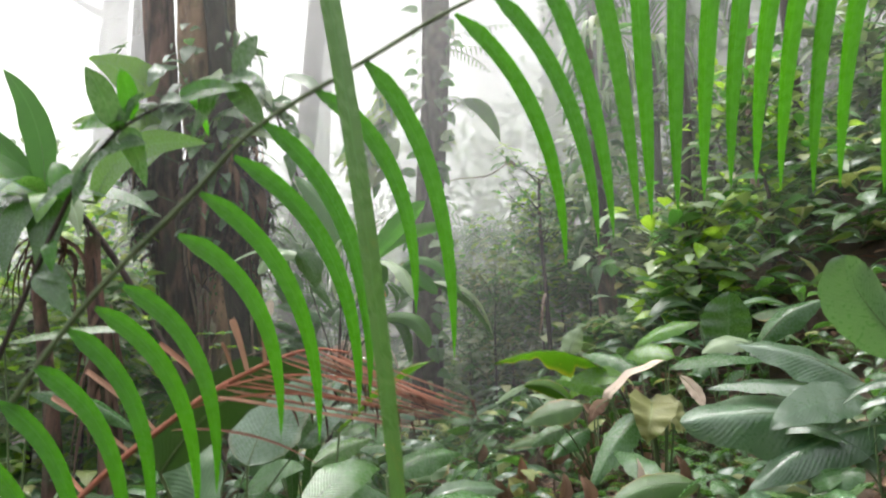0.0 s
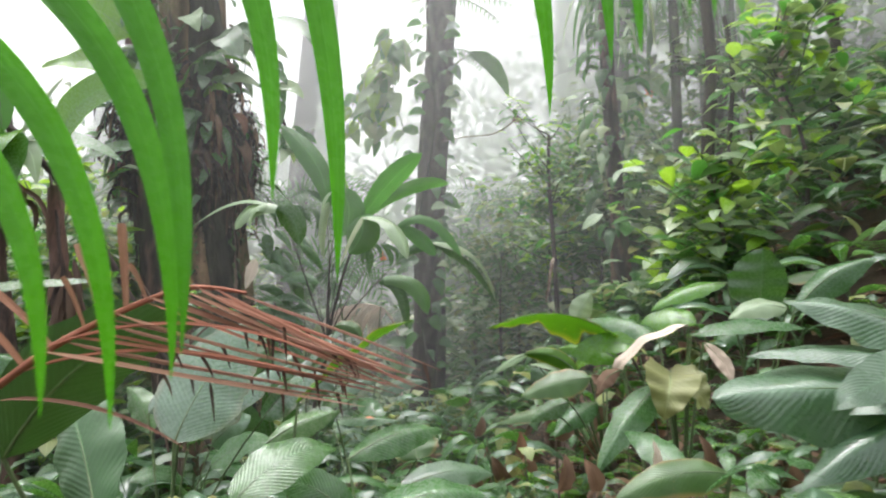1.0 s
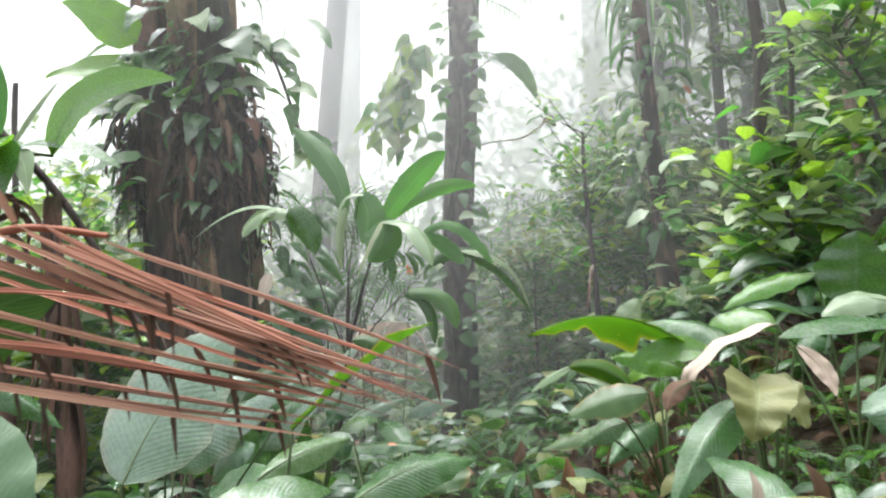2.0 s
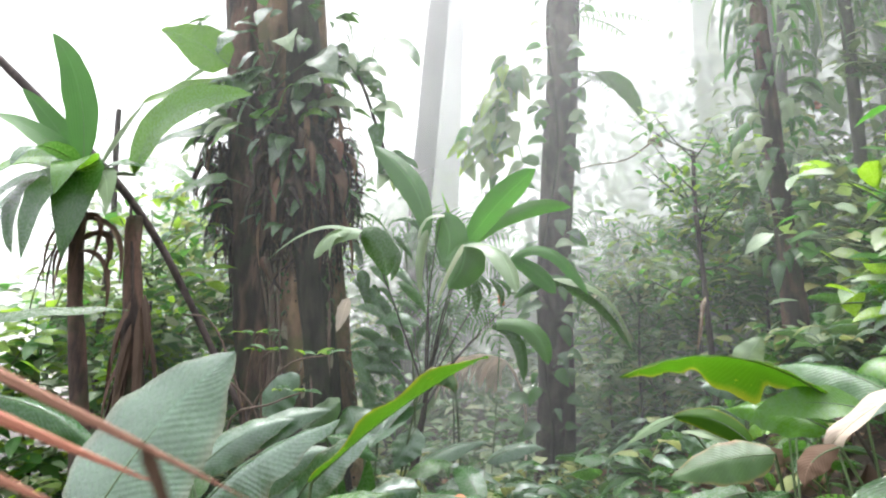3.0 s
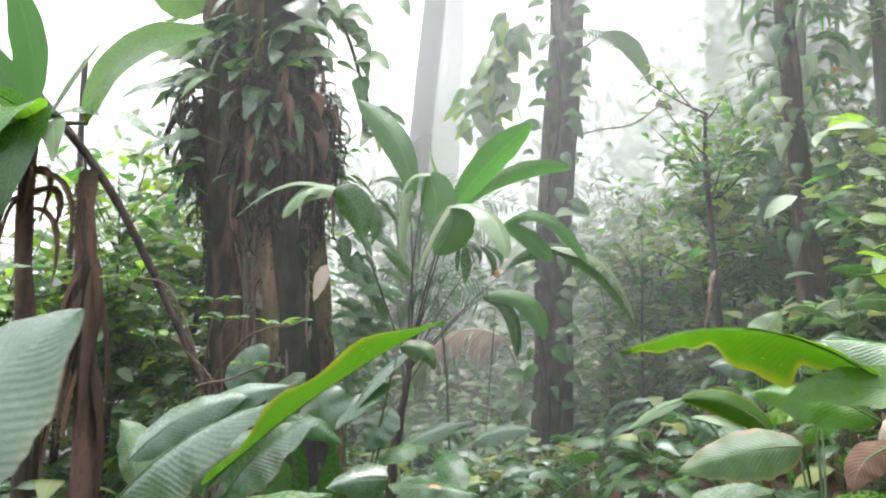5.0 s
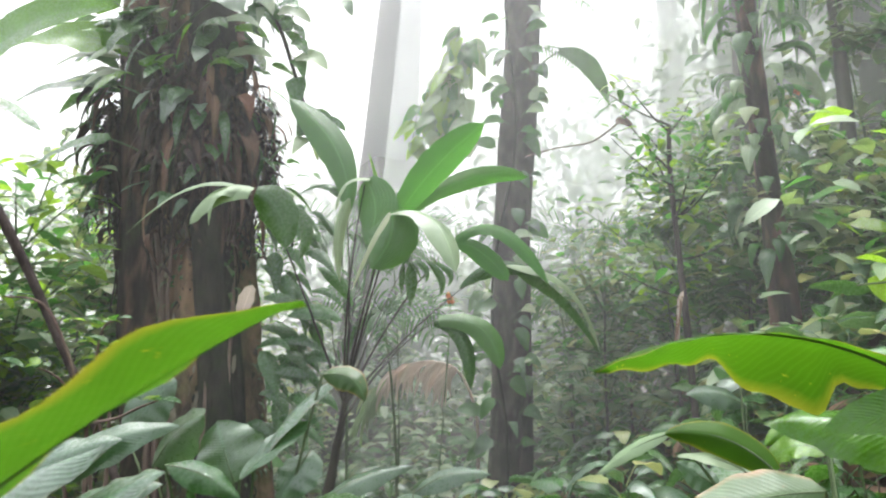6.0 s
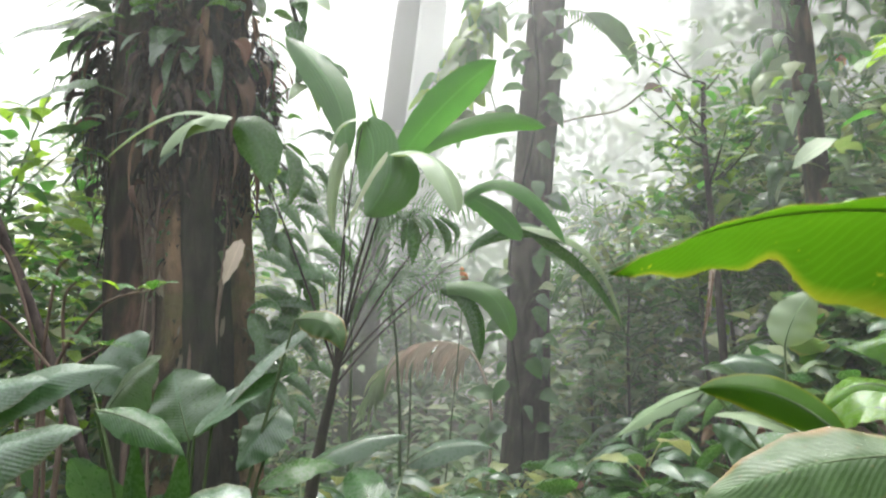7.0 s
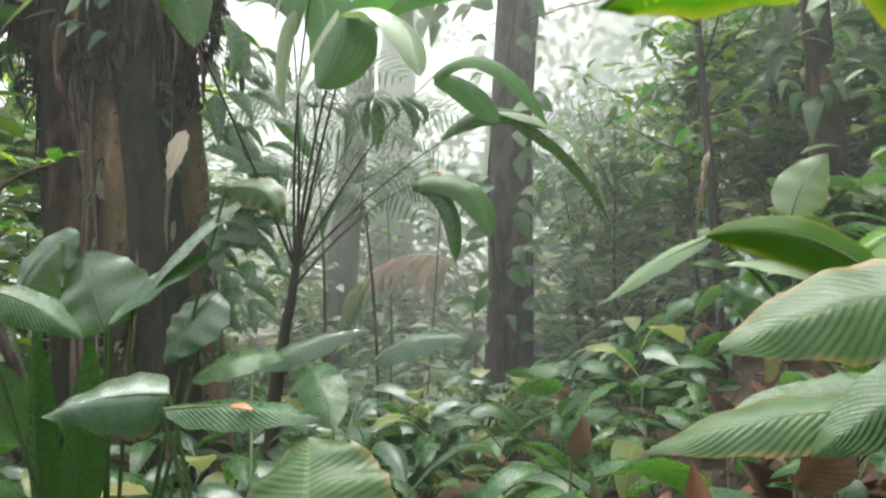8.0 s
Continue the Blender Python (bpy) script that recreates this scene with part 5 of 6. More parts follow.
# curled pale leaf and yellowing leaf
broad_plant("withering_plant", "plant with a bleached curled leaf and a yellowing drooping leaf", (1.05, 4.75), [
    ((1.06, 4.60, 1.50), (0.80, 4.74, 1.30), 0.09, (-0.02, 0, 0.03), (0.5, -0.4, 0.7), LEAF_BLEACHED, "lance"),
    ((1.00, 4.64, 1.345), (0.95, 4.52, 1.19), 0.19, (0, -0.05, 0.02), (0, -0.9, 0.45), LEAF_DRYING, "heart"),
    ((1.12, 4.66, 1.44), (1.20, 4.62, 1.30), 0.05, (0.02, 0, 0), (0, -1, 0.2), LEAF_BLEACHED, "lance"),
    ((0.84, 4.70, 1.34), (0.76, 4.68, 1.25), 0.06, (-0.02, 0, 0.01), (-0.4, -0.8, 0.3), LEAF_DEAD, "lance"),
    ((1.00, 4.64, 1.345), (1.10, 4.56, 1.22), 0.11, (0.01, -0.02, 0.02), (0.2, -0.8, 0.5), LEAF_DRYING, "ovate"),
    ((1.10, 4.75, 1.46), (1.55, 4.85, 1.48), 0.10, (0, 0, 0.03), (0, -0.5, 0.9), LEAF, "lance"),
    ((1.0, 4.7, 1.3), (0.72, 4.45, 1.02), 0.12, (0, 0, 0.05), (0, -0.6, 0.8), LEAF, "lance"),
    ((1.0, 4.85, 1.45), (0.75, 5.0, 1.52), 0.13, (0, 0, 0.03), (0, -0.6, 0.8), LEAF, "ovate"),
], seed=2)
# large leaf with yellow rim that reaches over the path
broad_plant("long_leaf_plant", "big translucent green leaf with a yellowed edge", (0.95, 4.75), [
        ((0.86, 4.9, 1.36), (0.62, 5.0, 1.40), 0.13, (0, 0, 0.03), (0.2, -0.7, 0.7), LEAF_BRIGHT, "ovate"),
], seed=3)


def build_arched_leaf():
    """The bright leaf over the path: an arched midrib, a narrow half held level and a wide half that hangs away from it, torn near the stalk."""
    foot = (0.98, 4.80, ground_z(0.98, 4.80))
    t = thing("arched_leaf_plant", foot, "big translucent yellow-green leaf with a torn edge arching over the path", "plant")
    base, ctrl, tip = V((0.84, 4.85, 1.455)), V((0.62, 4.86, 1.625)), V((0.336, 4.93, 1.486))
    rows, uvs, n = [], [], 4
    for i in range(49):
        u = i / 48
        p = bez(base, ctrl, tip, u)
        wide = 0.15 * min(1, (1 - u) / 0.45) ** 0.6 * min(1, u * 5 + 0.15)
        wide -= 0.026 * math.exp(-((u - 0.66) / 0.045) ** 2)
        wide *= 0.45 + 0.55 * smooth(0.30, 0.345, u)
        wide *= 1 + 0.06 * noise.noise(V((u * 14, 2.2, 0.4)))
        hang = min(0.95, max(0.36, 0.32 + (0.70 - u) * 1.9))
        slim = 0.055 * min(1, (1 - u) / 0.3) ** 0.7 * min(1, u * 6 + 0.2)
        row, ruv = [], []
        for j in range(-n, n + 1):
            c = abs(j) / n
            wave = 0.004 * c * math.sin(u * 42) + 0.006 * c * noise.noise(V((u * 8, j * 0.6, 3.0)))
            if j < 0:
                q = p + V((0.012 * c, -slim * c, -0.10 * slim * c + wave * 0.5))
            else:
                a = hang * (0.55 + 0.45 * c)
                q = p + V((0.02 * c, wide * c * math.cos(a), -wide * c * math.sin(a) + wave))
            row.append(q)
            ruv.append((u, 0.5 + 0.5 * j / n))
        rows.append(row)
        uvs.append(ruv)
    g = Geo()
    g.grid(rows, uvs)
    lf = part("leaf", g, LEAF_LONG, t)
    g = Geo()
    tube(g, [q - V((0, 0, 0.002)) for q in curve_pts(base, ctrl, tip, 16)], [0.0032 * (1.05 - 0.06 * i) for i in range(17)], 5)
    part("midrib", g, STEM, lf)
    g = Geo()
    tube(g, curve_pts(foot, (1.02, 4.80, 1.25), base, 10), 0.005, 6)
    part("leaf_stalk", g, STEM_DARK, t)
    leaf_on_stalk(t, foot, (0.92, 4.82, 1.42), (0.68, 4.86, 1.40), 0.10, LEAF_BRIGHT, (0, 0, 0.02), "ovate", (0.1, -0.8, 0.5), 0.004, 16, 3, 0.1, 0.03, rnd=random.Random(3))


build_arched_leaf()
# long narrow leaf from the left
broad_plant("strap_leaf_plant", "long narrow upright leaf with a yellowing tip", (-0.22, 4.05), [
    ((-0.167, 4.107, 1.283), (0.160, 4.20, 1.53), 0.11, (-0.012, 0, 0.012), (0.55, 0.07, -0.75), LEAF_PADDLE, "paddle"),
    ((-0.30, 4.20, 1.15), (-0.12, 4.40, 1.22), 0.09, (0, 0, 0.02), (0.3, -0.6, 0.7), LEAF, "lance"),
], seed=4)
broad_plant("ribbed_leaf_pair", "long pale ribbed leaves before the big tree", (-1.1, 5.0), [
    ((-0.80, 4.56, 1.10), (-0.35, 4.55, 1.365), 0.21, (-0.03, 0, 0.03), (0.30, -0.50, 0.8), LEAF_RIBBED, "ovate"),
    ((-0.47, 4.55, 1.16), (-0.24, 4.55, 1.335), 0.14, (-0.02, 0, 0.02), (0.30, -0.55, 0.75), LEAF_RIBBED, "ovate"),
    ((-1.22, 5.02, 1.10), (-0.90, 5.2, 1.31), 0.16, (-0.02, 0, 0.04), (0.3, -0.7, 0.6), LEAF_RIBBED, "ovate"),
    ((-1.12, 5.12, 1.17), (-0.80, 5.3, 1.34), 0.12, (-0.02, 0, 0.04), (0.3, -0.7, 0.6), LEAF_BLUE, "lance"),
    ((-1.00, 5.0, 1.02), (-0.68, 5.1, 1.22), 0.14, (-0.02, 0, 0.04), (0.3, -0.7, 0.6), LEAF_RIBBED, "ovate"),
    ((-0.95, 5.1, 0.95), (-0.72, 5.0, 1.08), 0.13, (0, 0, 0.03), (0.2, -0.8, 0.5), LEAF_BLUE, "round"),
    ((-1.25, 5.1, 1.0), (-1.45, 5.2, 1.2), 0.14, (0, 0, 0.03), (0, -0.8, 0.5), LEAF, "ovate"),
    ((-0.85, 4.9, 0.9), (-0.55, 4.85, 1.02), 0.13, (0, 0, 0.04), (0, -0.7, 0.6), LEAF, "ovate"),
], seed=14)
# big pale leaf on the left of the path
broad_plant("pale_leaf_plant", "wide grey-green ribbed leaf held upright", (-0.12, 3.45), [
    # shade is painted into the dark colour of the next two leaves
    ((-0.3, 3.4, 1.15), (-0.55, 3.6, 1.38), 0.16, (0, 0, 0.04), (0.0, -0.9, 0.3), LEAF_SHADED, "ovate"),
    ((-0.27, 3.13, 1.33), (0.066, 3.10, 1.545), 0.15, (-0.02, 0, 0.045), (0.4, -0.75, -0.45), LEAF_SHADED, "ovate"),
    ((-0.1, 3.55, 1.15), (0.05, 3.8, 1.22), 0.13, (0, 0, 0.04), (0.2, -0.6, 0.8), LEAF, "ovate"),
], seed=5)


def build_upright_leaf():
    """The wide leaf whose both halves lie nearly in one plane."""
    foot = (-0.33, 3.72, ground_z(-0.33, 3.72))
    t = thing("upright_leaf_plant", foot, "single wide grey-green ribbed leaf with browned spots", "plant", "broad-leaved plants")
    leaf_on_stalk(t, foot, (-0.345, 3.74, 1.235), (-0.208, 3.905, 1.528), 0.25, LEAF_RIBBED, (-0.02, 0, 0.015), "ovate", (0.05, -0.95, 0.28), 0.0045, 26, 4, -0.10, 0.012, 0.06, rnd=random.Random(51))


build_upright_leaf()
# dark arching leaf further left
broad_plant("dark_leaf_plant", "dark green arching leaves low beside the rosette", (-1.7, 4.5), [
    ((-1.75, 4.4, 1.62), (-1.16, 4.6, 1.68), 0.11, (0, 0, 0.03), (0, -0.4, 0.9), LEAF_DARK, "lance"),
    ((-1.7, 4.5, 1.4), (-1.3, 4.7, 1.2), 0.12, (0, 0, 0.06), (0, -0.6, 0.8), LEAF, "lance"),
], seed=6)
# cluster at the foot of the big tree
broad_plant("broad_leaf_cluster", "cluster of wide grey-green leaves before the big trunk", (-0.75, 5.55), [
    ((-0.75, 5.50, 1.165), (-0.84, 5.52, 1.34), 0.21, (0, -0.01, 0.01), (0.1, -1, 0.4), LEAF_BLUE, "round"),
    ((-1.60, 6.00, 1.25), (-1.42, 6.05, 1.46), 0.20, (-0.01, 0, 0.02), (0.2, -0.95, 0.4), LEAF_BLUE, "round"),
    ((-1.06, 5.52, 1.20), (-0.86, 5.48, 1.36), 0.16, (-0.01, 0, 0.02), (0.1, -0.95, 0.45), LEAF_BLUE, "round"),
    ((-0.76, 5.20, 1.25), (-0.58, 5.28, 1.16), 0.08, (0, 0, 0.02), (0.1, -0.7, 0.7), LEAF, "lance"),
    ((-0.70, 5.52, 1.21), (-0.44, 5.64, 1.485), 0.085, (-0.025, 0.02, 0.05), (-0.5, -0.6, 0.55), LEAF_RIBBED, "lance"),
    ((-0.72, 5.48, 1.18), (-0.54, 5.64, 1.356), 0.10, (-0.01, 0, 0.015), (-0.3, -0.8, 0.6), LEAF_BLUE, "lance"),
    ((-0.58, 5.65, 1.258), (-0.634, 5.55, 1.095), 0.14, (0.01, -0.02, 0.01), (0.05, -1, 0.25), LEAF_BLUE, "ovate"),
    ((-0.81, 5.42, 0.70), (-0.82, 5.38, 1.21), 0.075, (0, 0, 0), (0.1, -1, 0.1), LEAF_DARK, "lance"),
    ((-0.74, 5.42, 0.72), (-0.67, 5.38, 1.16), 0.10, (0.01, 0, 0), (0.2, -1, 0.1), LEAF_DARK, "lance"),
    ((-0.90, 5.45, 0.92), (-0.98, 5.36, 1.12), 0.14, (0, 0, 0), (0, -1, 0.3), LEAF_BLUE, "round"),
    ((-0.60, 5.60, 1.05), (-0.44, 5.75, 1.10), 0.10, (0, 0, 0.03), (0, -0.6, 0.8), LEAF, "ovate"),
    ((-0.53, 5.60, 1.485), (-0.385, 5.60, 1.405), 0.09, (0.025, 0, 0.03), (0.25, -0.85, 0.45), LEAF_EDGED, "ovate"),
], seed=7)
broad_plant("ground_leaf_plant", "broad bright leaves lying low above the litter", (-0.3, 5.4), [
    ((-0.435, 5.33, 1.065), (-0.605, 5.225, 1.032), 0.135, (0, 0, 0.014), (0.2, -0.8, 0.55), LEAF_RIBBED, "heart"),
    ((-0.42, 5.30, 1.045), (-0.11, 5.29, 1.045), 0.08, (0, 0, 0.012), (0, -0.55, 0.85), LEAF, "ovate"),
    ((0.03, 4.98, 0.94), (-0.03, 5.10, 1.06), 0.19, (0, 0, 0.01), (0.05, -0.85, 0.55), LEAF_EDGED, "round"),
    ((-0.71, 6.0, 1.04), (-0.43, 6.2, 1.15), 0.10, (0, 0, 0.03), (0, -0.7, 0.7), LEAF_BLUE, "ovate"),
    ((-0.43, 6.2, 1.05), (-0.15, 6.3, 1.12), 0.10, (0, 0, 0.04), (0, -0.7, 0.7), LEAF_BLUE, "ovate"),
    ((-0.30, 5.7, 0.95), (-0.50, 5.9, 1.06), 0.12, (0, 0, 0.05), (0, -0.6, 0.8), LEAF, "ovate"),
], seed=8)
# right low leaves ahead at the end of the walk
broad_plant("ribbed_leaf_plant", "broad ribbed leaves with browned edges over the bank", (0.85, 5.5), [
    ((0.77, 5.29, 1.255), (0.46, 5.26, 1.166), 0.155, (0, 0, 0.018), (-0.1, -0.75, 0.6), LEAF_EDGED, "ovate"),
    ((0.715, 5.50, 1.265), (0.47, 5.53, 1.343), 0.085, (0.012, 0, 0.035), (0.0, -0.95, 0.3), LEAF_LONG, "wide"),
    # pale strap paints the sheen on the tip half of the leaf above
    ((0.49, 5.54, 1.346), (0.297, 5.60, 1.229), 0.045, (-0.004, 0, 0.012), (-0.35, -0.7, 0.6), LEAF_PALE, "lance"),
    ((0.655, 5.52, 1.26), (0.495, 5.50, 1.292), 0.045, (0, 0, 0.015), (0, -0.5, 0.85), LEAF_PALE, "lance"),
    ((0.60, 5.60, 1.21), (0.497, 5.60, 1.270), 0.075, (0, 0, 0.0), (0.1, -0.85, 0.5), LEAF_BLUE, "ovate"),
    ((0.60, 5.02, 1.135), (0.37, 5.0, 1.086), 0.065, (0, 0, 0.014), (0, -0.6, 0.8), LEAF_EDGED, "lance"),
    ((0.66, 4.97, 1.185), (0.50, 4.95, 1.105), 0.085, (0, 0, 0.014), (0.1, -0.75, 0.6), LEAF, "ovate"),
    ((0.75, 5.35, 1.10), (0.42, 5.28, 1.03), 0.11, (0, 0, 0.04), (0, -0.6, 0.8), LEAF, "ovate"),
    ((0.80, 5.30, 1.14), (0.60, 5.10, 1.02), 0.12, (0, 0, 0.03), (0, -0.7, 0.7), LEAF, "ovate"),
    ((0.85, 5.6, 1.3), (0.72, 5.7, 1.25), 0.10, (0, 0, 0.04), (0, -0.7, 0.7), LEAF_BRIGHT, "ovate"),
    ((0.9, 5.8, 1.35), (0.74, 5.8, 1.30), 0.10, (0, 0, 0.04), (0, -0.7, 0.7), LEAF_BRIGHT, "ovate"),
    ((0.8, 5.6, 1.2), (0.55, 5.7, 1.22), 0.09, (0, 0, 0.03), (0, -0.7, 0.7), LEAF, "lance"),
], seed=9)


broad_plant("standing_leaf_plant", "pale blue-green ribbed leaf standing upright on the bank", (0.78, 6.5), [
    ((0.781, 6.50, 1.487), (0.881, 6.48, 1.672), 0.15, (-0.015, 0, 0.01), (-0.1, -1, 0.25), LEAF_PALE, "ovate"),
    ((0.801, 6.55, 1.387), (0.581, 6.52, 1.427), 0.11, (0, 0, 0.03), (0.1, -0.8, 0.6), LEAF_BLUE, "lance"),
], seed=19)
broad_plant("scalloped_leaf_plant", "dark scalloped leaf standing beside lime-green leaves", (1.4, 5.05), [
    ((1.42, 5.0, 1.56), (1.44, 4.98, 1.80), 0.22, (0, 0, 0), (0, -1, 0.15), LEAF_DARK, "round"),
    ((1.28, 4.92, 1.66), (0.98, 4.9, 1.55), 0.09, (0, 0, 0.03), (0, -0.6, 0.8), LEAF_BRIGHT, "lance"),
    ((1.49, 4.9, 1.56), (1.27, 4.88, 1.52), 0.11, (0, 0, 0.03), (0, -0.7, 0.7), LEAF_PALE, "ovate"),
    ((1.55, 5.0, 1.55), (1.85, 4.95, 1.75), 0.13, (0, 0, 0.05), (0, -0.7, 0.7), LEAF, "lance"),
    ((1.2, 5.1, 1.5), (0.95, 5.2, 1.45), 0.14, (0, 0, 0.05), (0, -0.7, 0.7), LEAF_BRIGHT, "ovate"),
], seed=11)
broad_plant("low_leaf_plant", "low fleshy leaves with yellowing edge over dry litter", (0.98, 4.0), [
    ((1.02, 4.0, 1.14), (0.72, 3.9, 1.09), 0.11, (0, 0, 0.03), (0, -0.7, 0.7), LEAF_EDGED, "ovate"),
    ((1.10, 3.95, 1.05), (1.36, 3.85, 1.14), 0.14, (0, 0, 0.03), (0, -0.7, 0.7), LEAF_BLUE, "ovate"),
    ((0.95, 4.1, 1.08), (0.80, 4.35, 1.18), 0.10, (0, 0, 0.03), (0, -0.7, 0.7), LEAF, "lance"),
], seed=12)
broad_plant("low_leaf_plant", "low green leaves spreading beside the trodden path", (0.15, 3.85), [
    ((0.02, 4.0, 1.15), (0.26, 4.2, 1.20), 0.11, (0, 0, 0.03), (0, -0.7, 0.7), LEAF, "lance"),
    ((0.20, 3.6, 1.12), (0.42, 3.72, 1.14), 0.12, (0, 0, 0.03), (0, -0.6, 0.8), LEAF, "round"),
    ((0.10, 3.8, 1.05), (-0.12, 3.75, 1.16), 0.11, (0, 0, 0.03), (0, -0.7, 0.7), LEAF_DARK, "ovate"),
    ((0.15, 4.1, 1.05), (0.40, 4.3, 1.05), 0.12, (0, 0, 0.03), (0, -0.7, 0.7), LEAF_BLUE, "ovate"),
], seed=13)


MORE_DRY = random.Random(17)


def dry_leaf(x, y, z, h, w, lean, mat, label):
    t = thing("dead_leaf", (x, y, z), label, "dead leaf", "dead standing leaves")
    g = Geo()
    blade(g, (x, y, z), (x + lean, y - 0.02, z + h), w, (0.01, -0.02, 0), "lance", (0.3, -1, 0.1), 8, 2, 0.9, 0.06, rnd=random.Random(int(x * 100)))
    part("leaf", g, mat, t)
    g = Geo()
    tube(g, [(x, y, z), (x, y, (z + ground_z(x, y)) / 2), (x, y, ground_z(x, y) - 0.02)], 0.004, 5)
    part("stalk", g, TWIG, t)


for x, y, z, h, w, lean, mat in ((0.85, 4.2, 1.06, 0.13, 0.03, 0.01, LEAF_BLEACHED), (0.70, 4.25, 1.02, 0.10, 0.05, -0.03, LEAF_DEAD), (1.17, 4.2, 1.05, 0.09, 0.08, 0.05, LEAF_DEAD),
                                 (0.60, 4.4, 0.98, 0.12, 0.05, 0.02, LEAF_DEAD), (1.05, 4.4, 1.05, 0.12, 0.04, -0.02, LEAF_DEAD), (0.62, 5.7, 0.90, 0.14, 0.09, 0.05, LEAF_DEAD),
                                 (0.85, 5.75, 0.95, 0.12, 0.10, -0.05, LEAF_DEAD), (0.42, 5.6, 0.80, 0.16, 0.06, 0.02, LEAF_DEAD), (0.75, 5.5, 0.88, 0.10, 0.08, 0.06, LEAF_DEAD),
                                 (0.15, 6.3, 0.80, 0.12, 0.06, 0.04, LEAF_DEAD), (0.95, 6.2, 1.0, 0.12, 0.07, 0.04, LEAF_DEAD)):
    dry_leaf(x, y, z, h, w, lean, mat, "folded dry leaf standing in the undergrowth")
for _ in range(44):
    x, y = MORE_DRY.uniform(0.0, 1.4), MORE_DRY.uniform(5.35, 6.6)
    dry_leaf(x, y, ground_z(x, y) + MORE_DRY.uniform(0.03, 0.26), MORE_DRY.uniform(0.06, 0.13), MORE_DRY.uniform(0.04, 0.09), MORE_DRY.uniform(-0.08, 0.08),
             MORE_DRY.choice((LEAF_DEAD, LEAF_DEAD, LEAF_WITHERED, LEAF_DRYING)), "crumpled brown dead leaf caught among seedlings")


# ---- undergrowth: seedlings copied over the forest floor ----
BLANK = {}


def seedling(name, label, seed, n, h, L, w, mats, shape, arch, group):
    rnd = random.Random(seed)
    t = thing(name, (0, 0, 0), label, "seedling", group)
    kept = []
    g = Geo()
    tube(g, curve_pts((0, 0, -0.05), (0.01, 0, h * 0.5), (rnd.uniform(-.03, .03), 0, h), 6), [0.007 * (1 - 0.08 * i) for i in range(7)], 5)
    part("stem", g, STEM, t)
    for i in range(n):
        a = i * 2.4 + rnd.uniform(-0.4, 0.4)
        z = h * (0.35 + 0.65 * (i + 0.5) / n)
        r = 0.03 + 0.05 * rnd.random()
        p = V((math.cos(a) * r, math.sin(a) * r, z + 0.03))
        ln = L * rnd.uniform(0.7, 1.15)
        q = p + V((math.cos(a), math.sin(a), rnd.uniform(-0.45, 0.35) - arch * 0.3)).normalized() * ln
        g = Geo()
        tube(g, curve_pts((0, 0, z - 0.03), V((0, 0, z)) + (p - V((0, 0, z))) * 0.6, p, 3), 0.0025, 4)
        blade(g, p, q, w * rnd.uniform(0.8, 1.2), (0, 0, arch * ln * 0.25), shape, (rnd.uniform(-.5, .5), rnd.uniform(-.6, .2), 1), 8, 2, rnd.uniform(-0.5, 0.2), 0.03, rnd.uniform(0, 0.3), rnd=rnd)
        m = rnd.choice(mats)
        part("leaf", g, m, t)
        kept.append((g, m))
    BLANK[t] = kept
    return t


def fern(seed, L, group):
    rnd = random.Random(seed)
    t = thing("fern", (0, 0, 0), "small feathery fern tuft on the forest floor", "fern", group)
    kept = []
    for k in range(6):
        a = k * 1.05 + rnd.uniform(-.2, .2)
        tip = V((math.cos(a) * L, math.sin(a) * L, L * 0.35))
        line = curve_pts((0, 0, 0), (tip.x * 0.4, tip.y * 0.4, L * 0.75), tip, 14)
        g = Geo()
        tube(g, line, 0.003, 4)
        d = V((-math.sin(a), math.cos(a), 0))
        for i in range(2, 15):
            s = 0.30 * L * math.sin(math.pi * min(1, i / 15 + 0.12))
            for sgn in (-1, 1):
                blade(g, line[i], line[i] + d * sgn * s + V((math.cos(a), math.sin(a), -0.3)) * s * 0.35, 0.022, (0, 0, 0.006), "lance", (0, 0, 1), 4, 1, 0.2, rnd=rnd)
        m = LEAF if k % 2 else LEAF_BRIGHT
        part("frond", g, m, t)
        kept.append((g, m))
    BLANK[t] = kept
    return t


PROTOS = [
    seedling("broadleaf_seedling", "knee-high seedling with oval dull green leaves", 71, 9, 0.42, 0.23, 0.105, (LEAF, LEAF_BLUE, LEAF), "ovate", 0.6, "undergrowth seedlings"),
    seedling("broadleaf_seedling", "seedling with long drooping glossy leaves", 72, 8, 0.48, 0.30, 0.095, (LEAF_BLUE, LEAF, LEAF_DARK), "lance", 1.0, "undergrowth seedlings"),
    seedling("broadleaf_seedling", "small seedling with pointed dark leaves", 73, 10, 0.30, 0.16, 0.07, (LEAF_DARK, LEAF), "lance", 0.5, "undergrowth seedlings"),
    seedling("broadleaf_seedling", "leafy seedling of mixed green and greyish leaves", 74, 11, 0.52, 0.19, 0.09, (LEAF, LEAF_BLUE, LEAF_EDGED, LEAF_FERN), "ovate", 0.7, "undergrowth seedlings"),
    seedling("broadleaf_seedling", "seedling with upright broad bright leaves", 75, 7, 0.38, 0.26, 0.13, (LEAF, LEAF_EDGED, LEAF_BLUE), "ovate", 0.5, "undergrowth seedlings"),
    seedling("broadleaf_seedling", "seedling with arching spear-shaped leaves and one brown", 78, 8, 0.40, 0.27, 0.08, (LEAF_BLUE, LEAF, LEAF_DEAD), "lance", 1.1, "undergrowth seedlings"),
    fern(76, 0.32, "undergrowth ferns"),
    fern(77, 0.22, "undergrowth ferns"),
]


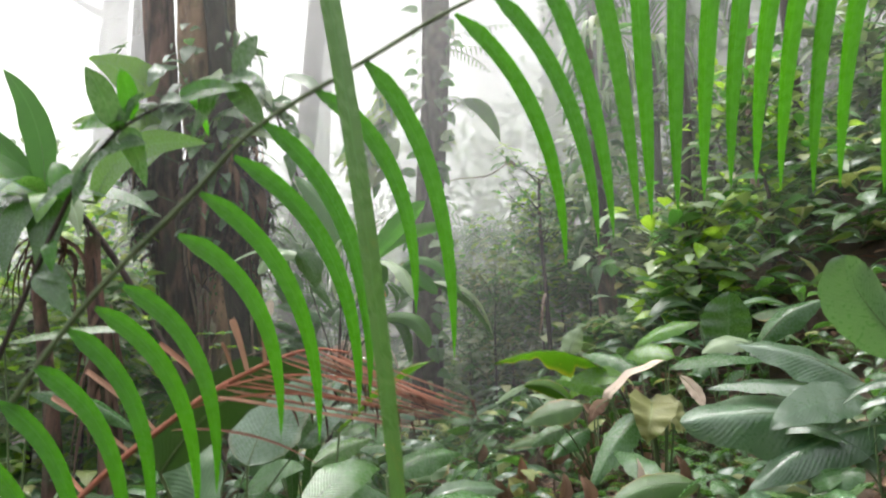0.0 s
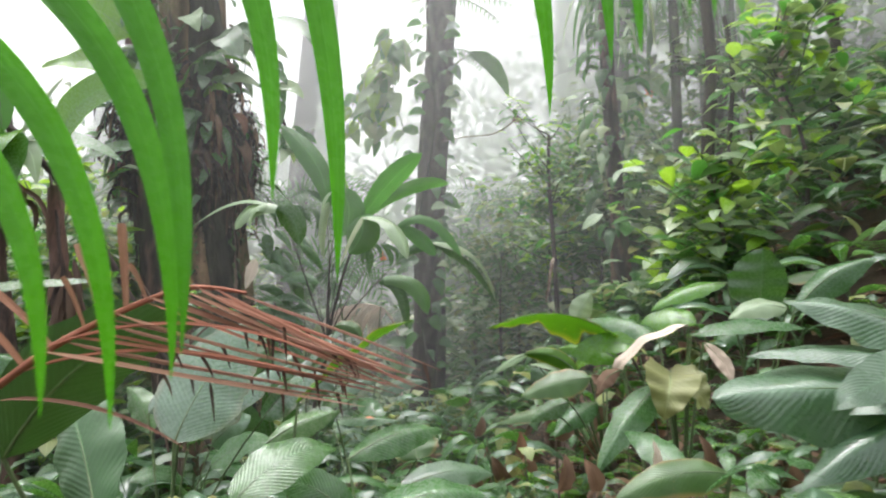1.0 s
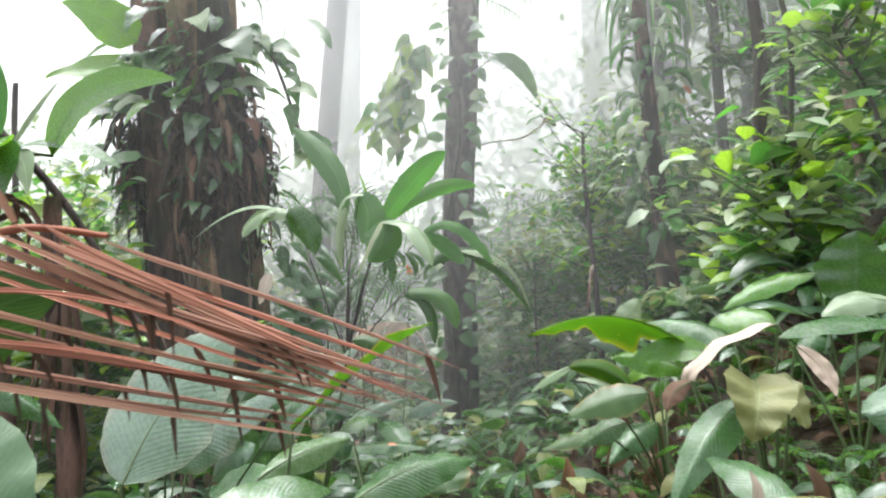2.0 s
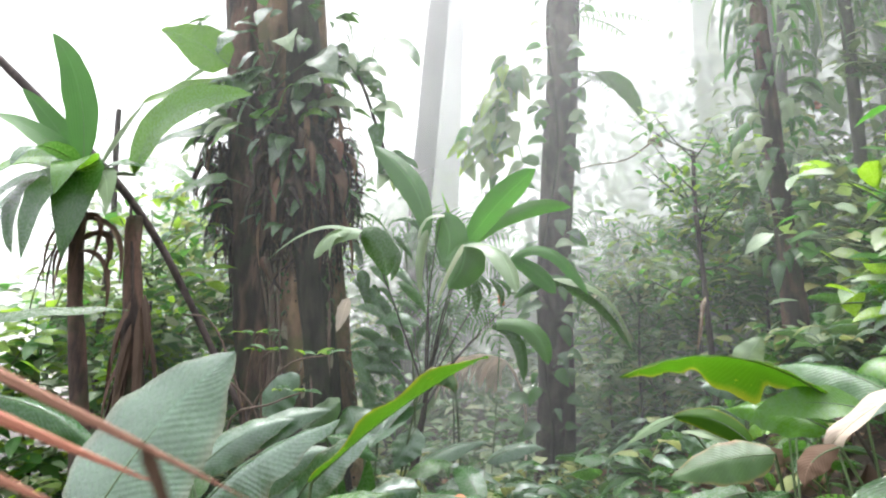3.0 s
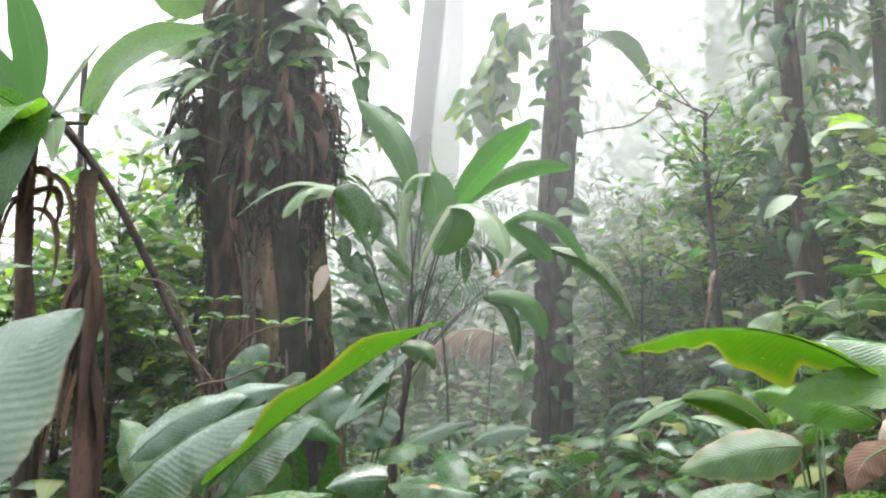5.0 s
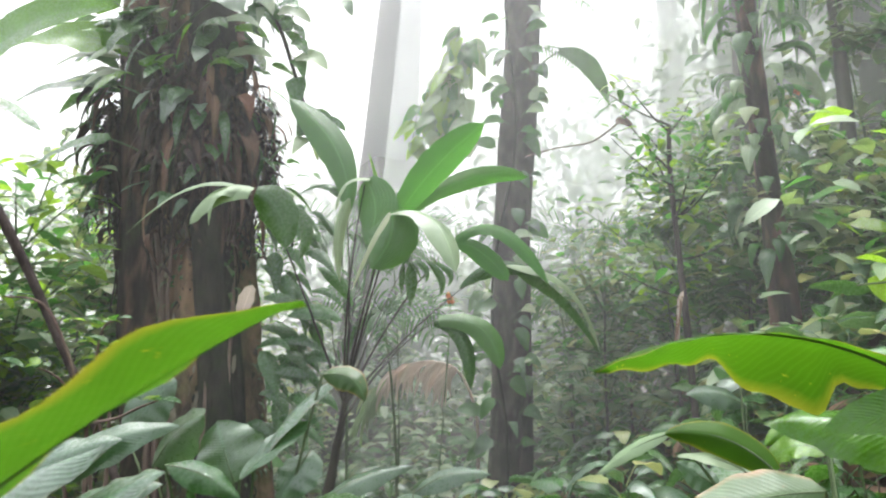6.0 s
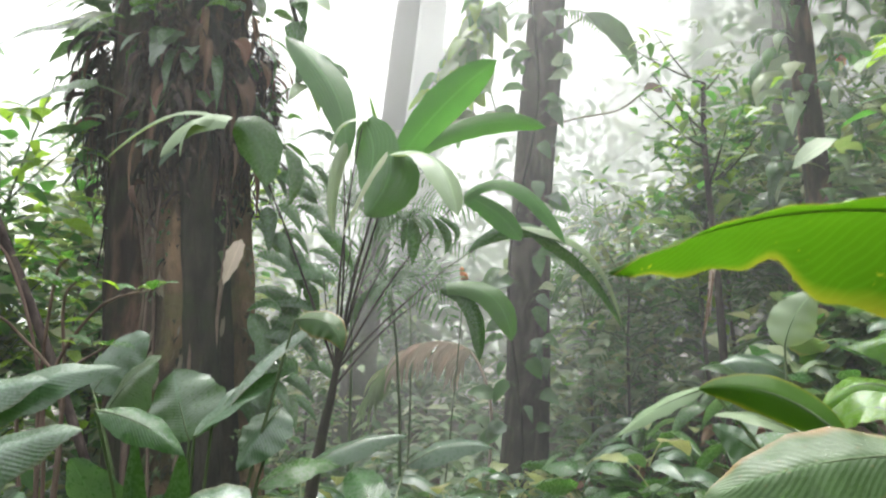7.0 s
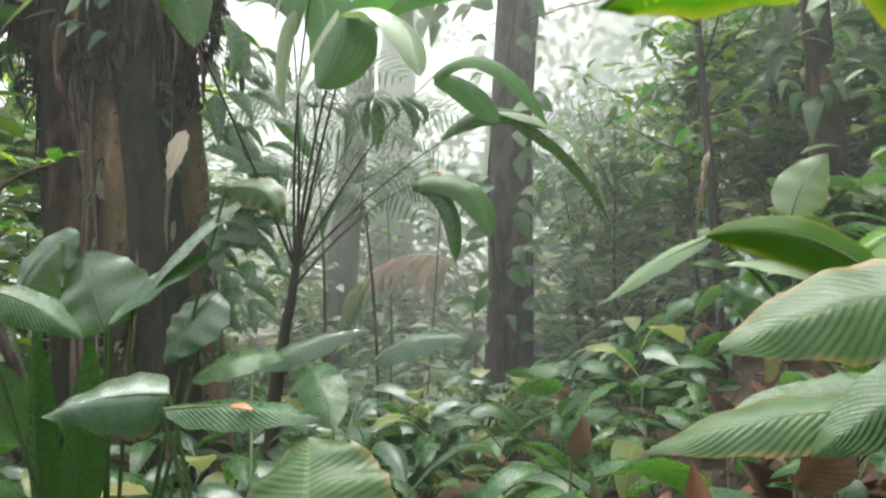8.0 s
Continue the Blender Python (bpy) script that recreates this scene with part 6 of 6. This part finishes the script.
def scatter():
    rnd = random.Random(80)
    used = [False] * len(PROTOS)
    spots = []
    tries = 0
    while len(spots) < 900 and tries < 40000:
        tries += 1
        y = 3.0 + 8.5 * rnd.random() ** 0.9
        x = rnd.uniform(-0.55 * (y - 1.2) - 0.6, 0.55 * (y - 1.2) + 1.2)
        if (x + 2.0) ** 2 + (y - 6.9) ** 2 < 0.3 or (x + 0.7) ** 2 + (y - 9.3) ** 2 < 0.06:
            continue
        gap = 0.11 + 0.028 * (y - 3)
        if any((x - a) ** 2 + (y - b) ** 2 < gap * gap for a, b in spots):
            continue
        spots.append((x, y))
    spots.sort(key=lambda p: (p[0] - 0.4) ** 2 + (p[1] - 4.4) ** 2)
    rest = {}
    count = 0
    # more of the same behind and beside the walker
    for _ in range(620):
        x, y = rnd.uniform(-6, 5), rnd.uniform(-4, 7.0)
        if abs(x - 0.5) > 0.75 + 0.35 * max(0, y - 2.0) or y < 0.9:
            spots.append((x, y))
    for x, y in spots:
        k = rnd.choice((0, 0, 1, 1, 2, 3, 3, 4, 5, 5, 6, 7))
        s = rnd.uniform(0.8, 1.2)
        z = ground_z(x, y)
        # plant heights near the path are capped to keep the camera's view clear
        roof = 1.10 - 0.16 * smooth(3.6, 4.6, y) + (0.55 if x < 0.42 else 0.55 + 0.45 * smooth(4.8, 6.0, y)) * max(0, abs(x - 0.42) - 0.35) + 0.28 * max(0, y - 4.9)
        s = min(s, (roof - z) / 0.58)
        if -0.2 < x < 1.3 and 4.7 < y < 7.2:
            if rnd.random() < 0.25:
                continue
            k = rnd.choice((2, 2, 2, 5, 3, 6, 7))
        if s < 0.3:
            continue
        m = Matrix.LocRotScale((x, y, z), Euler((rnd.uniform(-.15, .15), rnd.uniform(-.15, .15), rnd.uniform(0, 6.28))), (s, s, s))
        if not used[k]:
            used[k] = True
            PROTOS[k].matrix_basis = m
            count += 1
        elif count < 270:
            o = copy_thing(PROTOS[k], Matrix.Identity(4))
            o.matrix_basis = m
            count += 1
        else:
            for g, mat in BLANK[PROTOS[k]]:
                tgt = rest.setdefault(mat, Geo())
                off = len(tgt.v)
                tgt.v.extend(tuple(m @ V(p)) for p in g.v)
                tgt.f.extend(tuple(i + off for i in f) for f in g.f)
                tgt.uv.extend(g.uv)
    for mat, g in rest.items():
        whole("undergrowth", g, mat, "dense low leafy undergrowth further back on the forest floor", "undergrowth", "stuff")


scatter()


# ---- dead arched frond, red fruit and dry stems in the middle distance ----
def pinnate(parent, base, tip, bulge, leaf_len, n, mat, w=0.02, face=(0, -0.8, 0.5), seed=0, hang=0.4):
    """A feathered palm or fern frond as one part."""
    rnd = random.Random(seed)
    base, tip = V(base), V(tip)
    line = curve_pts(base, (base + tip) / 2 + V(bulge) * 2, tip, n)
    g = Geo()
    tube(g, line, [0.006 * (1 - 0.8 * i / n) for i in range(n + 1)], 5)
    for i in range(1, n + 1):
        t = (line[i] - line[i - 1]).normalized()
        s = t.cross(V(face).normalized()).normalized()
        ln = leaf_len * math.sin(math.pi * min(1, 0.15 + 0.8 * i / n)) * rnd.uniform(0.85, 1.1)
        for sgn in (-1, 1):
            d = (s * sgn + t * 0.5 + V((0, 0, -hang))).normalized() * ln
            blade(g, line[i], line[i] + d, w, V((0, 0, 0.12 * ln)), "lance", face, 5, 1, 0.3, rnd=rnd)
    return part("frond", g, mat, parent)


def build_mid_details():
    rnd = random.Random(90)
    t = thing("withered_frond", (-1.1, 9.5, 0.3), "tan withered palm frond drooping in an arch", "palm frond")
    line = smooth_path([(-1.02, 9.55, 0.3), (-0.99, 9.52, 1.1), (-1.13, 9.5, 1.52), (-1.32, 9.46, 1.64), (-1.58, 9.43, 1.63), (-1.80, 9.41, 1.46), (-1.95, 9.4, 1.22)], 5)
    g = Geo()
    tube(g, line, [0.016 - 0.0004 * i for i in range(len(line))], 5)
    part("rachis", g, LEAF_BLEACHED, t)
    for i in range(11, len(line)):
        for k in (0, 1, 2):
            g = Geo()
            p = line[i] + V((rnd.uniform(-.03, .03), 0, 0))
            blade(g, p, p + V((-0.06 - 0.05 * k + rnd.uniform(-.03, .03), -0.05 - 0.04 * k, -0.24 - rnd.uniform(0, 0.12))), 0.038, (-0.03, -0.02, 0.04), "strap", (0.3, -1, 0.2), 6, 1, 0.4, rnd=rnd)
            part("leaflet", g, LEAF_BLEACHED if i < 24 else LEAF_PALE, t)
    # yellowish fern leaves standing in the clearing, mist put into their pale colour
    for n, (fx, fy) in enumerate(((-0.95, 8.3), (-1.15, 7.7), (-0.75, 8.0), (-1.4, 8.6), (-0.35, 8.4))):
        fz = ground_z(fx, fy)
        t = thing("clearing_fern", (fx, fy, fz), "pale yellowish fern fronds drooping in the clearing", "fern", "clearing ferns")
        for k in range(6):
            a = k * 1.05 + n
            pinnate(t, (fx, fy, fz), (fx + math.cos(a) * 0.35, fy + math.sin(a) * 0.3, fz + 0.25 + 0.12 * math.sin(k * 2.1)), (0, 0, 0.16), 0.10, 12, LEAF_FERN, 0.024, seed=200 + 10 * n + k, hang=0.5)
    t = thing("red_fruit", (-1.05, 8.75, 2.1), "small orange-red fruit cluster on a drooping stalk", "fruit")
    g = Geo()
    for _ in range(9):
        c = V((-1.045 + rnd.gauss(0, 0.018), 8.79, 2.14 + rnd.gauss(0, 0.02)))
        tube(g, [c + V((0, 0, 0.022 - 0.011 * i)) for i in range(5)], [0.004, 0.015, 0.019, 0.015, 0.004], 7)
    part("berries", g, RED, t)
    g = Geo()
    tube(g, curve_pts((-1.045, 8.79, 2.15), (-1.0, 8.8, 2.4), (-1.15, 8.85, 0.6), 10), 0.006, 5)
    part("stalk", g, STEM, t)
    # pale hanging leaf pair beside the dark trunk
    t = thing("pale_leaf_vine", (1.55, 9.95, 3.6), "big greyish leaves hanging from a dark trunk", "climbing plant")
    for base, tip, w, mat in (((1.68, 10.0, 4.28), (1.60, 9.9, 3.35), 0.2, LEAF_PALE), ((1.62, 10.0, 4.28), (1.28, 9.9, 3.75), 0.24, LEAF_PALE), ((1.75, 10, 4.3), (2.1, 9.9, 3.9), 0.24, LEAF_PALE),
                             ((1.6, 10, 3.6), (2.05, 9.9, 3.45), 0.12, LEAF_PALE), ((1.5, 10, 3.4), (1.1, 9.9, 3.1), 0.2, LEAF_DARK)):
        leaf_on_stalk(t, (1.62, 10.1, 4.1), base, tip, w, mat, (0, 0, 0.12), "lance", (0, -1, 0.3), 0.01, 10, 2, 0.2, 0.01, rnd=rnd)
    # hanging palm tufts high at the back
    for cx, cy, cz, sd in ((1.95, 8.9, 4.75, 1), (2.7, 9.6, 5.3, 2)):
        t = thing("hanging_palm_tuft", (cx, cy, cz), "tuft of drooping dull palm leaves in the mist", "palm")
        rr = random.Random(sd)
        for i in range(16):
            a = i * 0.4
            g = Geo()
            q = V((cx + math.cos(a) * rr.uniform(0.25, 0.6), cy + math.sin(a) * 0.4, cz - rr.uniform(0.1, 0.75)))
            blade(g, (cx, cy, cz), q, 0.10, (math.cos(a) * 0.1, math.sin(a) * 0.1, 0.2), "lance", (math.cos(a), -0.6, 0.6), 8, 2, 0.3, rnd=rr)
            part("leaf", g, rr.choice((LEAF, LEAF_DARK, LEAF_PALE)), t)
        g = Geo()
        tube(g, [(cx, cy, ground_z(cx, cy) - 0.1 + (cz - ground_z(cx, cy) + 0.1) * i / 8) for i in range(9)], 0.05, 8, 0.1, rr)
        part("stem", g, STEM_DARK, t)
    # leafy stem right: large upright leaf seen on the bank
    broad_plant("bank_leaf_plant", "upright greyish broad leaf among bank seedlings", (1.3, 7.6), [
        ((1.28, 7.6, 1.45), (1.42, 7.55, 1.95), 0.22, (0, 0, 0), (0, -1, 0.2), LEAF_PALE, "lance"),
        ((1.5, 7.6, 1.5), (1.95, 7.5, 1.75), 0.2, (0, 0, 0.05), (0, -0.8, 0.5), LEAF, "ovate"),
        ((1.4, 7.7, 1.5), (1.7, 7.9, 2.1), 0.2, (0, 0, 0.05), (0, -0.8, 0.5), LEAF, "ovate"),
        ((1.2, 7.6, 1.4), (0.9, 7.4, 1.6), 0.18, (0, 0, 0.05), (0, -0.8, 0.5), LEAF_BRIGHT, "ovate"),
    ], seed=91)


build_mid_details()


def build_feather_palms():
    for x, y, zc, sd, mat, r in ((-1.25, 7.9, 1.9, 1, LEAF_DARK, 0.55), (-1.75, 8.2, 2.55, 7, LEAF_DARK, 0.7), (-2.1, 10.2, 2.9, 8, LEAF, 0.9), (-0.1, 11.0, 3.0, 9, LEAF, 0.8), (-0.3, 9.9, 2.2, 2, LEAF, 0.6), (2.1, 9.4, 4.6, 3, LEAF, 0.9), (0.1, 10.2, 1.7, 5, LEAF, 0.5), (1.2, 9.0, 2.2, 6, LEAF_DARK, 0.5)):
        zb = ground_z(x, y)
        t = thing("feather_palm", (x, y, zb), "slim palm with feathery narrow leaflets", "palm", "feather palms")
        g = Geo()
        tube(g, curve_pts((x + 0.12, y, zb - 0.05), (x + 0.16, y, (zb + zc) / 2), (x, y, zc), 8), [0.012 - 0.0006 * i for i in range(9)], 6)
        part("stem", g, STEM, t)
        for k in range(8):
            a = k * 0.785 + 0.3 * sd
            pinnate(t, (x, y, zc), (x + math.cos(a) * r, y + math.sin(a) * r * 0.7, zc + 0.25 * math.sin(k * 1.7) - 0.1), (0, 0, 0.14), 0.22 * r / 0.55, 13, mat, 0.02, seed=sd * 10 + k)
    t = thing("hanging_fern", (-0.5, 9.2, 5.2), "thin fern fronds hanging high on the slim trunk", "fern")
    for k, (q, bl) in enumerate((((0.35, 9.3, 4.95), (0, 0, 0.08)), ((0.15, 9.2, 4.75), (0, 0, 0.08)), ((-0.05, 9.15, 4.2), (0.06, 0, 0.1)), ((0.5, 9.4, 5.4), (0, 0, 0.1)))):
        pinnate(t, (-0.5, 9.2, 5.1 if k != 2 else 4.45), q, bl, 0.16, 14, LEAF_DARK, 0.018, seed=40 + k, hang=0.9)
    t = thing("overhanging_palm", (2.4, 9.2, 2.0), "tall palm whose fronds hang into view from above", "palm")
    g = Geo()
    tube(g, [(2.4, 9.2, 1.3), (2.42, 9.2, 3.5), (2.4, 9.2, 6.2)], [0.06, 0.055, 0.05], 9, 0.08, random.Random(3))
    part("stem", g, BARK_THIN, t)
    for k in range(9):
        a = k * 0.7 + 0.2
        pinnate(t, (2.4, 9.2, 6.1), (2.4 + math.cos(a) * 1.6, 9.2 + math.sin(a) * 1.1, 4.9 + 0.3 * math.sin(k * 2.1)), (0, 0, 0.5), 0.55, 22, LEAF_DARK if k % 2 else LEAF, 0.04, seed=60 + k, hang=1.2)
    # strap-leaved epiphyte on the big trunk
    rnd = random.Random(71)
    t = thing("trunk_epiphyte", (-2.45, 6.65, 3.2), "strap-leaved epiphyte perched on the big trunk", "epiphyte")
    for k in range(34):
        a = rnd.uniform(-3.3, 0.3)
        p = V((-2.2 + 0.33 * math.cos(a), 6.75 + 0.25 * math.sin(a), 3.2 + rnd.uniform(-0.1, 0.35)))
        L = rnd.uniform(0.25, 0.5)
        q = p + V((math.cos(a) * L, math.sin(a) * L * 0.5, rnd.uniform(-0.5, 0.3) * L))
        g = Geo()
        blade(g, p, q, rnd.uniform(0.06, 0.17), (0, 0, 0.08), "lance", (0.2 * math.cos(a), -0.8, 0.5), 9, 2, -0.2, 0.02, rnd=rnd)
        part("leaf", g, rnd.choice((LEAF, LEAF_DARK, LEAF_BRIGHT, LEAF_PALE)), t)


build_feather_palms()


def build_small_touches():
    t = thing("orange_flower", (1.85, 9.95, 3.95), "small orange blossom among hanging leaves", "flower")
    for k in range(5):
        g = Geo()
        blade(g, (1.87, 9.95, 4.1), (1.87 + 0.07 * math.cos(k * 1.256), 9.93, 4.1 + 0.07 * math.sin(k * 1.256)), 0.05, (0, -0.01, 0), "ovate", (0, -1, 0.1), 5, 2, 0.2)
        part("petal", g, RED, t)
    t = thing("fallen_leaf", (-0.26, 5.29, 1.06), "small orange-brown fallen leaf lying on a broad leaf", "fallen leaf")
    g = Geo()
    blade(g, (-0.275, 5.28, 1.058), (-0.232, 5.285, 1.055), 0.014, (0, 0, 0.003), "lance", (0, -0.5, 1), 6, 1, 0.4)
    part("leaf", g, RED, t)


build_small_touches()


# ---- far woods as one mass of leaves on the forest floor and slopes ----
def build_far_woods():
    rnd = random.Random(95)
    gs = (Geo(), Geo())
    for _ in range(1500):
        y = rnd.uniform(10.0, 24)
        x = rnd.uniform(-0.75 * y - 1, 0.6 * y + 1)
        right = smooth(0.9, 3.2, x)
        left = smooth(-3.0, -6, x)
        h = 0.4 + rnd.random() * (2.1 + 6.0 * right + 2.2 * left + 0.08 * (y - 10))
        if -3.8 < x < -0.6 and y < 12.2:
            h *= 0.22
        zb = ground_z(x, y)
        r = rnd.uniform(0.4, 0.9)
        for _ in range(22):
            p = V((x + rnd.gauss(0, r * 0.6), y + rnd.gauss(0, r * 0.5), zb + h + rnd.gauss(0, r * 0.45)))
            if p.z < zb:
                p.z = zb + 0.1
            L = rnd.uniform(0.12, 0.34)
            a = rnd.uniform(0, 6.28)
            d = V((math.cos(a), math.sin(a), rnd.uniform(-0.8, 0.2))).normalized() * L
            blade(rnd.choice(gs), p, p + d, L * 0.42, (0, 0, L * 0.1), "ovate", (rnd.uniform(-.4, .4), -0.6, 1), 3, 1, 0.2, rnd=rnd)
    for _ in range(420):
        y = rnd.uniform(10.4, 14.5)
        x = rnd.uniform(1.3, 0.62 * y)
        z = ground_z(x, y) + rnd.uniform(0.2, 6.5)
        r = rnd.uniform(0.3, 0.7)
        for _ in range(22):
            p = V((x + rnd.gauss(0, r * 0.6), y + rnd.gauss(0, r * 0.5), z + rnd.gauss(0, r * 0.5)))
            L = rnd.uniform(0.12, 0.32)
            e = rnd.uniform(0, 6.28)
            d = V((math.cos(e), math.sin(e), rnd.uniform(-1.0, 0.1))).normalized() * L
            blade(rnd.choice(gs), p, p + d, L * 0.42, (0, 0, L * 0.1), "ovate", (rnd.uniform(-.4, .4), -0.6, 1), 3, 1, 0.2, rnd=rnd)
    for _ in range(330):
        y = rnd.uniform(12.7, 16.2)
        x = rnd.uniform(-5.5, 1.8)
        z = ground_z(x, y) + 0.5 + 4.6 * rnd.random() ** 1.3
        r = rnd.uniform(0.3, 0.6)
        for _ in range(20):
            p = V((x + rnd.gauss(0, r * 0.6), y + rnd.gauss(0, r * 0.5), z + rnd.gauss(0, r * 0.5)))
            L = rnd.uniform(0.12, 0.34)
            e = rnd.uniform(0, 6.28)
            d = V((math.cos(e), math.sin(e), rnd.uniform(-1.0, 0.1))).normalized() * L
            blade(rnd.choice(gs), p, p + d, L * 0.42, (0, 0, L * 0.1), "ovate", (rnd.uniform(-.4, .4), -0.6, 1), 3, 1, 0.2, rnd=rnd)
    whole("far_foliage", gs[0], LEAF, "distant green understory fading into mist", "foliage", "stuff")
    # pale half of the leaves paints light and haze into the distance
    whole("far_foliage_pale", gs[1], LEAF_PALE, "distant understory with light and haze put into its pale leaves", "foliage", "stuff")


build_far_woods()


# ---- flat white sheets standing in for mist haze, from the big tree back ----
def build_haze_sheets():
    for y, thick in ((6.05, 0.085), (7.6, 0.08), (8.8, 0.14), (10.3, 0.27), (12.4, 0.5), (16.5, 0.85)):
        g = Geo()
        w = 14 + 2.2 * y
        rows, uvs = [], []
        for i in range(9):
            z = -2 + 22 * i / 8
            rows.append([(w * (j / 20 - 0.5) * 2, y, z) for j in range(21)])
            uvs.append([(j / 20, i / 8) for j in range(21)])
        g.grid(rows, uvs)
        whole("mist", g, haze_sheet_mat("mist_%d" % int(y * 10), thick, 0.8, 5.0), "flat see-through white sheet standing in for mist haze", "mist", "stuff")


build_haze_sheets()
